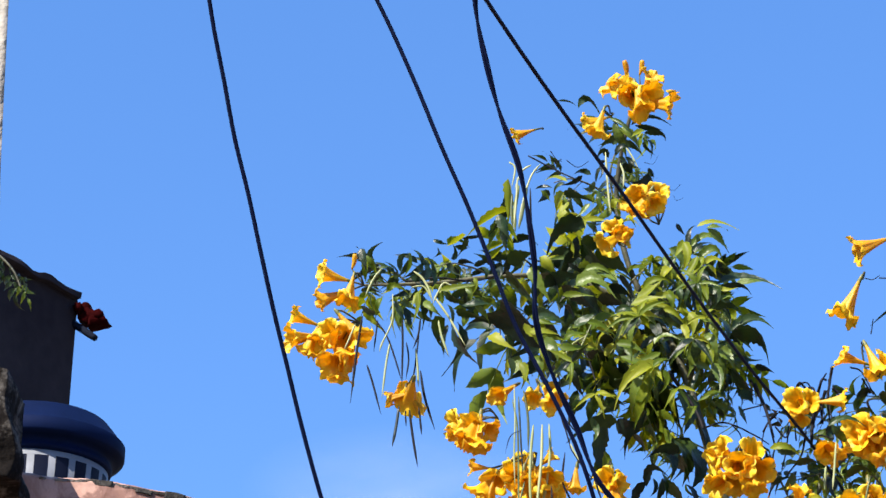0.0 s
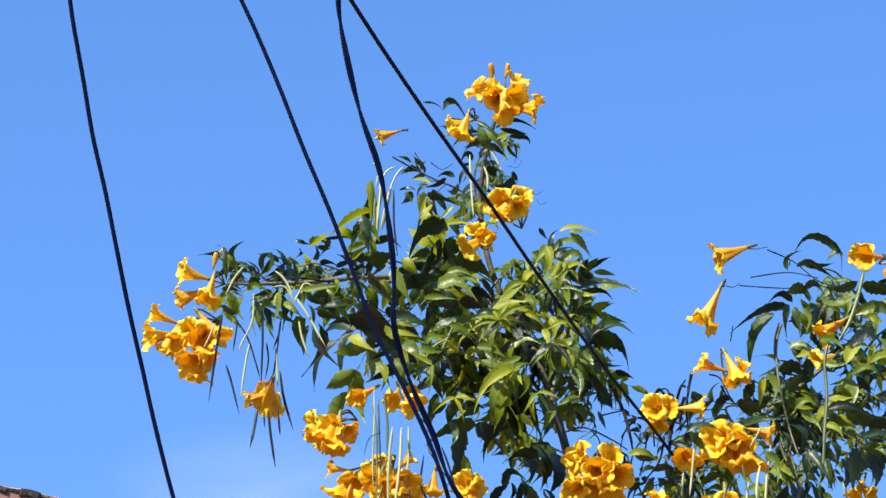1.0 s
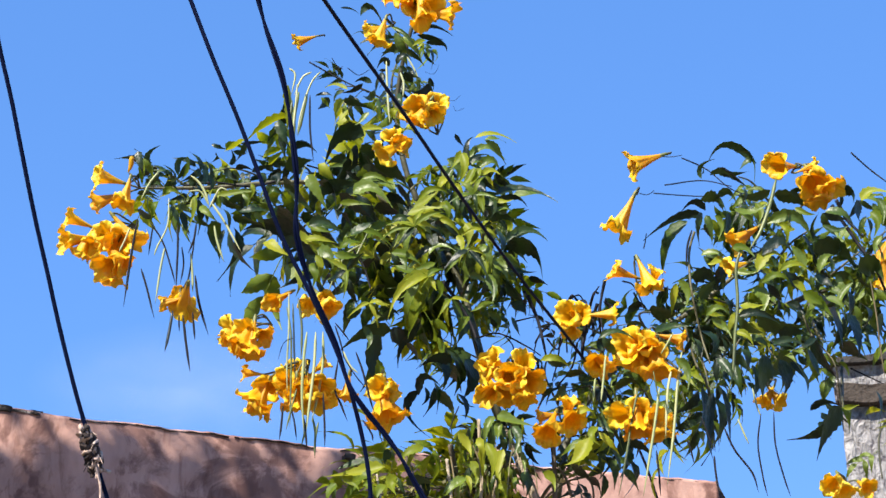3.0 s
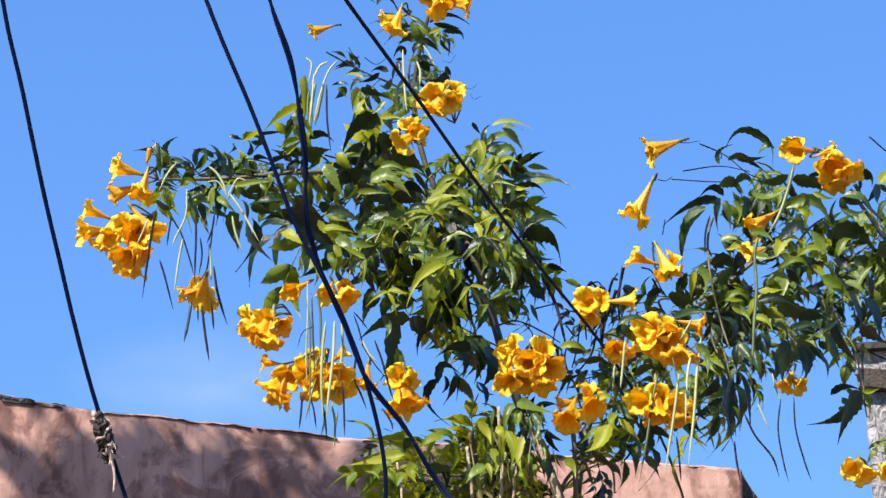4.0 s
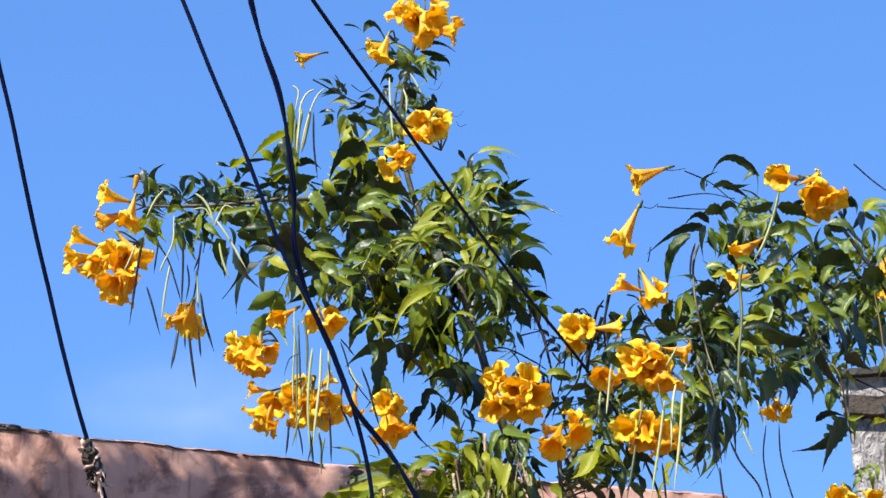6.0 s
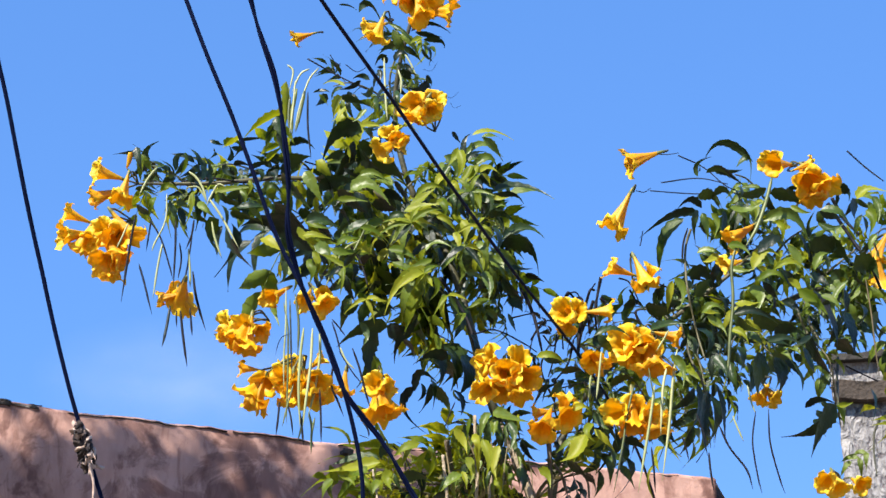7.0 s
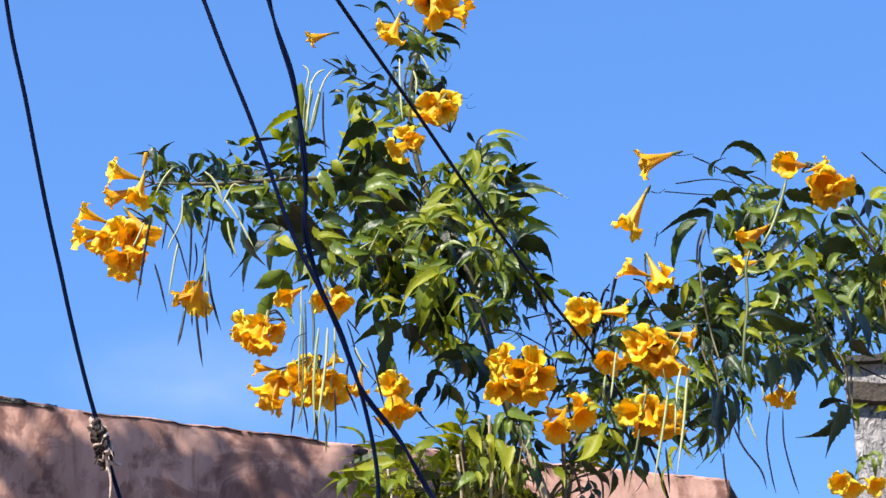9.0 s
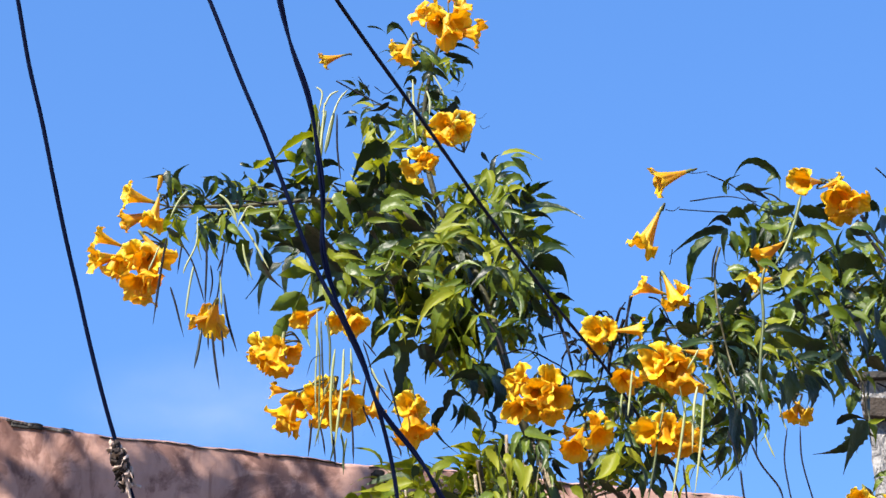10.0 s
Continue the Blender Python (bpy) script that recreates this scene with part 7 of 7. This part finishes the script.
bunch((-0.366, 2.73, 2.787), [
      ((-0.443, 2.709, 2.788), (-0.89, -0.39, 0.22), 0.72), ((-0.444, 2.704, 2.757), (-0.85, -0.44, -0.28), 0.9),
      ((-0.428, 2.715, 2.746), (-0.42, 0.02, -0.91), 0.8), ((-0.401, 2.709, 2.765), (-0.4, -0.9, -0.17), 0.9),
      ((-0.382, 2.704, 2.754), (0, -0.75, -0.66), 1), ((-0.394, 2.703, 2.723), (-0.39, -0.53, -0.75), 1),
      ((-0.388, 2.72, 2.711), (0.09, 0.02, -1), 0.8), ((-0.364, 2.71, 2.758), (0.64, 0.18, -0.75), 0.95),
      ((-0.376, 2.701, 2.726), (0.51, -0.32, -0.8), 0.85), ((-0.413, 2.71, 2.751), (-0.57, -0.43, -0.7), 0.85)])
bunch((-0.306, 2.73, 2.708), [
      ((-0.305, 2.719, 2.683), (-0.23, 0.95, -0.21), 1), ((-0.327, 2.713, 2.682), (-0.97, 0.18, -0.18), 0.6),
      ((-0.292, 2.721, 2.67), (0.49, 0.66, -0.57), 0.6)])
bunch((-0.201, 2.73, 2.661), [
      ((-0.252, 2.718, 2.651), (-0.89, -0.44, -0.09), 0.85), ((-0.249, 2.71, 2.633), (-0.75, -0.25, -0.61), 0.75),
      ((-0.229, 2.7, 2.641), (-0.4, -0.9, -0.17), 0.85), ((-0.223, 2.704, 2.618), (-0.09, -0.06, -0.99), 0.95),
      ((-0.234, 2.701, 2.625), (-0.37, -0.22, -0.9), 0.85), ((-0.209, 2.716, 2.642), (0.65, -0.45, -0.61), 0.7)])
bunch((-0.187, 2.73, 2.701), [
      ((-0.199, 2.706, 2.68), (-0.66, -0.46, -0.6), 0.75)])
bunch((-0.156, 2.73, 2.708), [
      ((-0.159, 2.711, 2.677), (-0.21, -0.56, -0.8), 0.65), ((-0.133, 2.699, 2.668), (0.42, -0.47, -0.77), 0.85),
      ((-0.137, 2.704, 2.684), (0.29, -0.96, 0.06), 0.55)])
bunch((-0.156, 2.73, 2.617), [
      ((-0.23, 2.712, 2.595), (-0.99, -0.08, 0.07), 0.5), ((-0.218, 2.71, 2.56), (-0.6, -0.09, -0.8), 1.05),
      ((-0.201, 2.699, 2.571), (-0.69, -0.56, -0.45), 0.9), ((-0.212, 2.712, 2.549), (-0.28, 0.19, -0.94), 0.85),
      ((-0.183, 2.701, 2.579), (-0.31, -0.91, -0.27), 0.95), ((-0.164, 2.701, 2.565), (0, -0.57, -0.82), 1),
      ((-0.144, 2.697, 2.571), (0.33, -0.68, -0.65), 0.95), ((-0.147, 2.705, 2.556), (0.29, -0.02, -0.96), 0.9),
      ((-0.172, 2.718, 2.601), (-0.11, -0.81, 0.57), 0.75), ((-0.173, 2.709, 2.553), (-0.1, 0.11, -0.99), 0.85),
      ((-0.131, 2.714, 2.565), (0.81, -0.08, -0.58), 0.75), ((-0.138, 2.714, 2.608), (0.74, -0.47, 0.47), 0.55)])
bunch((-0.108, 2.73, 2.598), [
      ((-0.112, 2.715, 2.567), (-0.1, 0.11, -0.99), 0.65)])
bunch((-0.073, 2.73, 2.598), [
      ((-0.077, 2.699, 2.572), (-0.64, -0.77, -0.09), 0.85), ((-0.061, 2.709, 2.57), (0.86, -0.5, -0.08), 0.75),
      ((-0.069, 2.704, 2.54), (0, -0.16, -0.99), 1.1), ((-0.054, 2.715, 2.544), (0.51, 0.04, -0.86), 0.75)])
bunch((-0.025, 2.73, 3.055), [
      ((-0.064, 2.719, 3.094), (-0.84, -0.47, 0.26), 0.85), ((-0.011, 2.714, 3.101), (0.42, -0.64, 0.64), 0.9),
      ((-0.037, 2.708, 3.071), (-0.11, -0.81, -0.58), 1), ((0.008, 2.709, 3.059), (0.95, -0.23, -0.2), 0.9),
      ((-0.025, 2.704, 3.05), (0.2, -0.02, -0.98), 0.9), ((-0.048, 2.709, 3.085), (-0.33, -0.87, 0.35), 0.8),
      ((-0.015, 2.706, 3.07), (0.57, -0.64, -0.52), 0.9)],
      [((-0.043, 2.72, 3.104), (-0.1, -0.4, 0.9), 0.8), ((-0.027, 2.72, 3.107), (0.2, -0.4, 0.9), 0.7)])
bunch((-0.064, 2.73, 3.061), [
      ((-0.092, 2.713, 3.038), (-0.89, -0.22, -0.39), 0.65), ((-0.08, 2.71, 3.024), (-0.27, 0.02, -0.96), 0.75)])
bunch((-0.147, 2.73, 3.041), [
      ((-0.179, 2.718, 3.027), (-0.94, -0.06, -0.33), 0.55)])
bunch((-0.008, 2.73, 2.907), [
      ((-0.033, 2.708, 2.93), (-0.6, -0.69, -0.4), 1.05), ((-0.01, 2.711, 2.942), (0.3, -0.94, 0.15), 0.9),
      ((-0.012, 2.703, 2.921), (0.24, -0.59, -0.77), 0.75), ((-0.033, 2.713, 2.916), (-0.51, 0.04, -0.86), 0.8)])
bunch((-0.045, 2.73, 2.886), [
      ((-0.063, 2.711, 2.897), (-0.21, -0.93, 0.3), 0.7), ((-0.054, 2.704, 2.883), (0.53, -0.84, -0.07), 0.65),
      ((-0.072, 2.702, 2.868), (-0.72, -0.32, -0.62), 0.85), ((-0.046, 2.711, 2.882), (0.86, -0.28, -0.43), 0.6)])
bunch((0.17, 2.73, 2.669), [
      ((0.141, 2.699, 2.662), (-0.64, -0.77, -0.09), 0.9), ((0.146, 2.712, 2.647), (-0.31, -0.29, -0.91), 0.8),
      ((0.158, 2.709, 2.667), (0.12, -0.99, -0.04), 0.75), ((0.198, 2.717, 2.67), (1, -0.02, 0.05), 0.7)])
bunch((0.079, 2.73, 2.614), [
      ((0.053, 2.704, 2.608), (-0.65, -0.71, 0.29), 0.9), ((0.048, 2.707, 2.594), (-0.94, -0.19, -0.28), 0.85),
      ((0.05, 2.7, 2.565), (-0.49, -0.57, -0.66), 0.9), ((0.091, 2.699, 2.605), (0.11, -0.95, 0.3), 0.85),
      ((0.095, 2.701, 2.579), (0.21, -0.8, -0.57), 1.1), ((0.068, 2.709, 2.568), (-0.12, -0.37, -0.92), 1.1),
      ((0.092, 2.706, 2.562), (0.19, -0.1, -0.98), 0.85), ((0.075, 2.695, 2.585), (0, -0.96, -0.29), 0.95)])
bunch((0.132, 2.73, 2.552), [
      ((0.109, 2.721, 2.545), (-0.99, -0.05, -0.13), 0.55), ((0.116, 2.697, 2.515), (-0.29, -0.48, -0.83), 0.95),
      ((0.146, 2.699, 2.531), (0.23, -0.71, -0.67), 0.95), ((0.143, 2.713, 2.561), (0.1, -0.56, 0.82), 0.65)])
bunch((0.255, 2.73, 2.647), [
      ((0.212, 2.702, 2.624), (-0.59, -0.8, -0.13), 1.1), ((0.229, 2.7, 2.628), (-0.11, -0.95, 0.3), 0.95),
      ((0.234, 2.701, 2.613), (0.11, -0.81, -0.58), 1.15), ((0.247, 2.707, 2.595), (0.21, -0.15, -0.97), 1.15),
      ((0.221, 2.714, 2.608), (-0.47, -0.14, -0.87), 0.85), ((0.275, 2.719, 2.638), (0.98, -0.01, -0.22), 0.65)])
bunch((0.185, 2.73, 2.628), [
      ((0.175, 2.71, 2.604), (-0.23, -0.71, -0.67), 0.8), ((0.189, 2.718, 2.603), (0.74, 0.01, -0.67), 0.7)])
bunch((0.239, 2.73, 2.563), [
      ((0.2, 2.706, 2.541), (-0.41, -0.84, -0.36), 0.85), ((0.223, 2.705, 2.546), (0.23, -0.97, -0.04), 0.85),
      ((0.22, 2.709, 2.524), (0, -0.11, -0.99), 1.1), ((0.245, 2.715, 2.519), (0.3, -0.15, -0.94), 1),
      ((0.242, 2.708, 2.537), (0.5, -0.8, -0.34), 0.85), ((0.258, 2.721, 2.538), (0.96, -0.26, -0.11), 0.7)])
bunch((0.267, 2.73, 2.88), [
      ((0.226, 2.72, 2.862), (-0.93, -0.04, -0.37), 0.9)])
bunch((0.23, 2.73, 2.828), [
      ((0.205, 2.72, 2.779), (-0.44, 0.21, -0.87), 1.05)])
bunch((0.226, 2.73, 2.716), [
      ((0.199, 2.714, 2.723), (-0.95, -0.2, 0.23), 0.7), ((0.241, 2.717, 2.705), (0.35, -0.11, -0.93), 0.9),
      ((0.248, 2.712, 2.722), (0.23, -0.67, 0.71), 0.55)])
bunch((0.42, 2.73, 2.862), [
      ((0.394, 2.7, 2.852), (-0.65, -0.7, -0.3), 1), ((0.442, 2.711, 2.858), (0.92, -0.23, 0.3), 0.55),
      ((0.438, 2.701, 2.827), (0.13, -0.69, -0.72), 1.1), ((0.458, 2.706, 2.826), (0.58, -0.31, -0.76), 1),
      ((0.443, 2.717, 2.814), (-0.1, 0.11, -0.99), 0.85)])
bunch((0.371, 2.73, 2.786), [
      ((0.342, 2.711, 2.758), (-0.81, -0.08, -0.58), 0.85)])
bunch((0.353, 2.73, 2.739), [
      ((0.332, 2.705, 2.723), (-0.87, -0.32, -0.37), 0.65)])
bunch((0.508, 2.73, 2.767), [
      ((0.539, 2.862, 2.799), (-0.44, 0.21, -0.87), 0.85), ((0.543, 2.861, 2.766), (0.11, 0.39, -0.91), 0.8)])
bunch((0.381, 2.73, 2.593), [
      ((0.379, 2.8, 2.591), (-0.48, -0.27, -0.84), 0.62), ((0.397, 2.801, 2.591), (0.48, -0.27, -0.84), 0.62)])
bunch((0.459, 2.73, 2.466), [
      ((0.434, 2.696, 2.455), (-0.39, -0.69, -0.61), 0.75), ((0.45, 2.702, 2.449), (0.11, -0.57, -0.81), 0.8),
      ((0.478, 2.71, 2.456), (0.34, -0.75, -0.57), 0.6)])

# ---- tree beside the yard, mostly unseen, its crown added to shade the wall ----
tree = empty("tree", (-3.6, 1.5, 0))
tagged(tree, "leafy green tree, mostly unseen, that shades the wall and hangs beside the house", "tree")
WALL_SPOT = Vector((-0.494, 3.79, 2.813))
mid = WALL_SPOT + TO_SUN * 2.3 + Vector((-0.5, -0.1, 0.3))
branch([(-3.6, 1.5, 0), (-3.55, 1.52, 2.0), (-3.2, 1.7, 3.4), mid + Vector((-0.5, -0.05, -0.15)), mid, mid + Vector((0.3, 0.05, 0.1))], 0.07, 0.015, BARK, "trunk", tree)
branch([(-3.4, 1.56, 3.2), (-2.6, 2.2, 3.55), (-1.163, 3, 3.128), (-1.006, 3, 3.063)], 0.03, 0.004, BARK, parent=tree)
spray([(-1.006, 3, 3.063), (-0.949, 3, 3.041), (-0.904, 3, 3.023), (-0.875, 3, 2.997), (-0.859, 3, 2.967)], 0.003, 9, 0.042, 0.3, 0.7, 1.0, parent=tree)
rng = random.Random(21)
# wall spots to be shaded; an unseen leaf clump stands sunward of each
blotches = [(-0.63, 3.76, 2.776), (-0.6, 3.76, 2.803), (-0.578, 3.77, 2.779), (-0.498, 3.795, 2.798), (-0.507, 3.79, 2.813), (-0.485, 3.8, 2.788), (-0.395, 3.82, 2.827), (-0.359, 3.83, 2.807), (-0.285, 3.86, 2.821), (-0.249, 3.87, 2.838), (-0.218, 3.88, 2.818), (-0.329, 3.84, 2.852), (-0.563, 3.775, 2.808), (-0.446, 3.805, 2.816), (-0.419, 3.81, 2.791), (-0.536, 3.785, 2.779), (-0.319, 3.845, 2.802), (-0.663, 3.75, 2.772), (-0.74, 3.73, 2.784)]
for k, spot in enumerate(blotches):
    a = Vector(spot) + TO_SUN * (1.85 + 0.3 * rng.random())
    far_end = mid + Vector((0.1 * (k % 5) - 0.2, 0.05 * (k % 3), 0.04 * (k % 4)))
    branch([mid, far_end.lerp(a, 0.6) + Vector((0, 0, 0.12)), a + Vector((-0.06, 0, 0.06))], 0.004, 0.0015, BARK, "twig", tree)
    for m in range(6):
        r = a + Vector((rng.uniform(-0.05, 0.01), rng.uniform(-0.03, 0.03), rng.uniform(-0.02, 0.025)))
        leaves([(r, r + Vector((rng.uniform(0.03, 0.06), rng.uniform(-0.02, 0.02), -rng.uniform(0.02, 0.05))), rng.uniform(0.25, 0.4))], 0.0, tree)

# more unseen leaf clumps on twigs, set sunward to shade the wall
rng = random.Random(52)
for k in range(38):
    s = rng.uniform(0.62, 1.3)
    spot = WALL_L.xy.to_3d() + along * s + Vector((0, 0, wall_top(s) - 0.085 - 0.17 * rng.random() - 0.03 * math.sin(9 * s)))
    a = spot + TO_SUN * (1.9 + 0.35 * rng.random())
    branch([mid + Vector((0.05 * (k % 6) - 0.15, 0.04 * (k % 3), 0.03 * (k % 4))), mid.lerp(a, 0.6) + Vector((0, 0, 0.1)), a + Vector((-0.06, 0, 0.06))], 0.004, 0.0015, BARK, "twig", tree)
    for m in range(6):
        r = a + Vector((rng.uniform(-0.05, 0.02), rng.uniform(-0.03, 0.03), rng.uniform(-0.03, 0.03)))
        leaves([(r, r + Vector((rng.uniform(0.04, 0.08), rng.uniform(-0.02, 0.02), -rng.uniform(0.02, 0.05))), rng.uniform(0.3, 0.45))], 0.0, tree)

# the rest of the crown, on the far side of the trunk
rng = random.Random(33)
for k in range(9):
    an = radians(95 + 24 * k)
    start = Vector((-3.25, 1.68, 3.1 + 0.06 * k))
    reach = Vector((math.cos(an), 0.8 * math.sin(an), 0)) * rng.uniform(0.55, 0.85)
    spray([start, start + reach * 0.45 + Vector((0, 0, 0.25)), start + reach * 0.8 + Vector((0, 0, 0.4)), start + reach + Vector((0, 0, 0.42))], 0.006, 16, 0.16, 0.2, 1.0, 0.6, parent=tree)
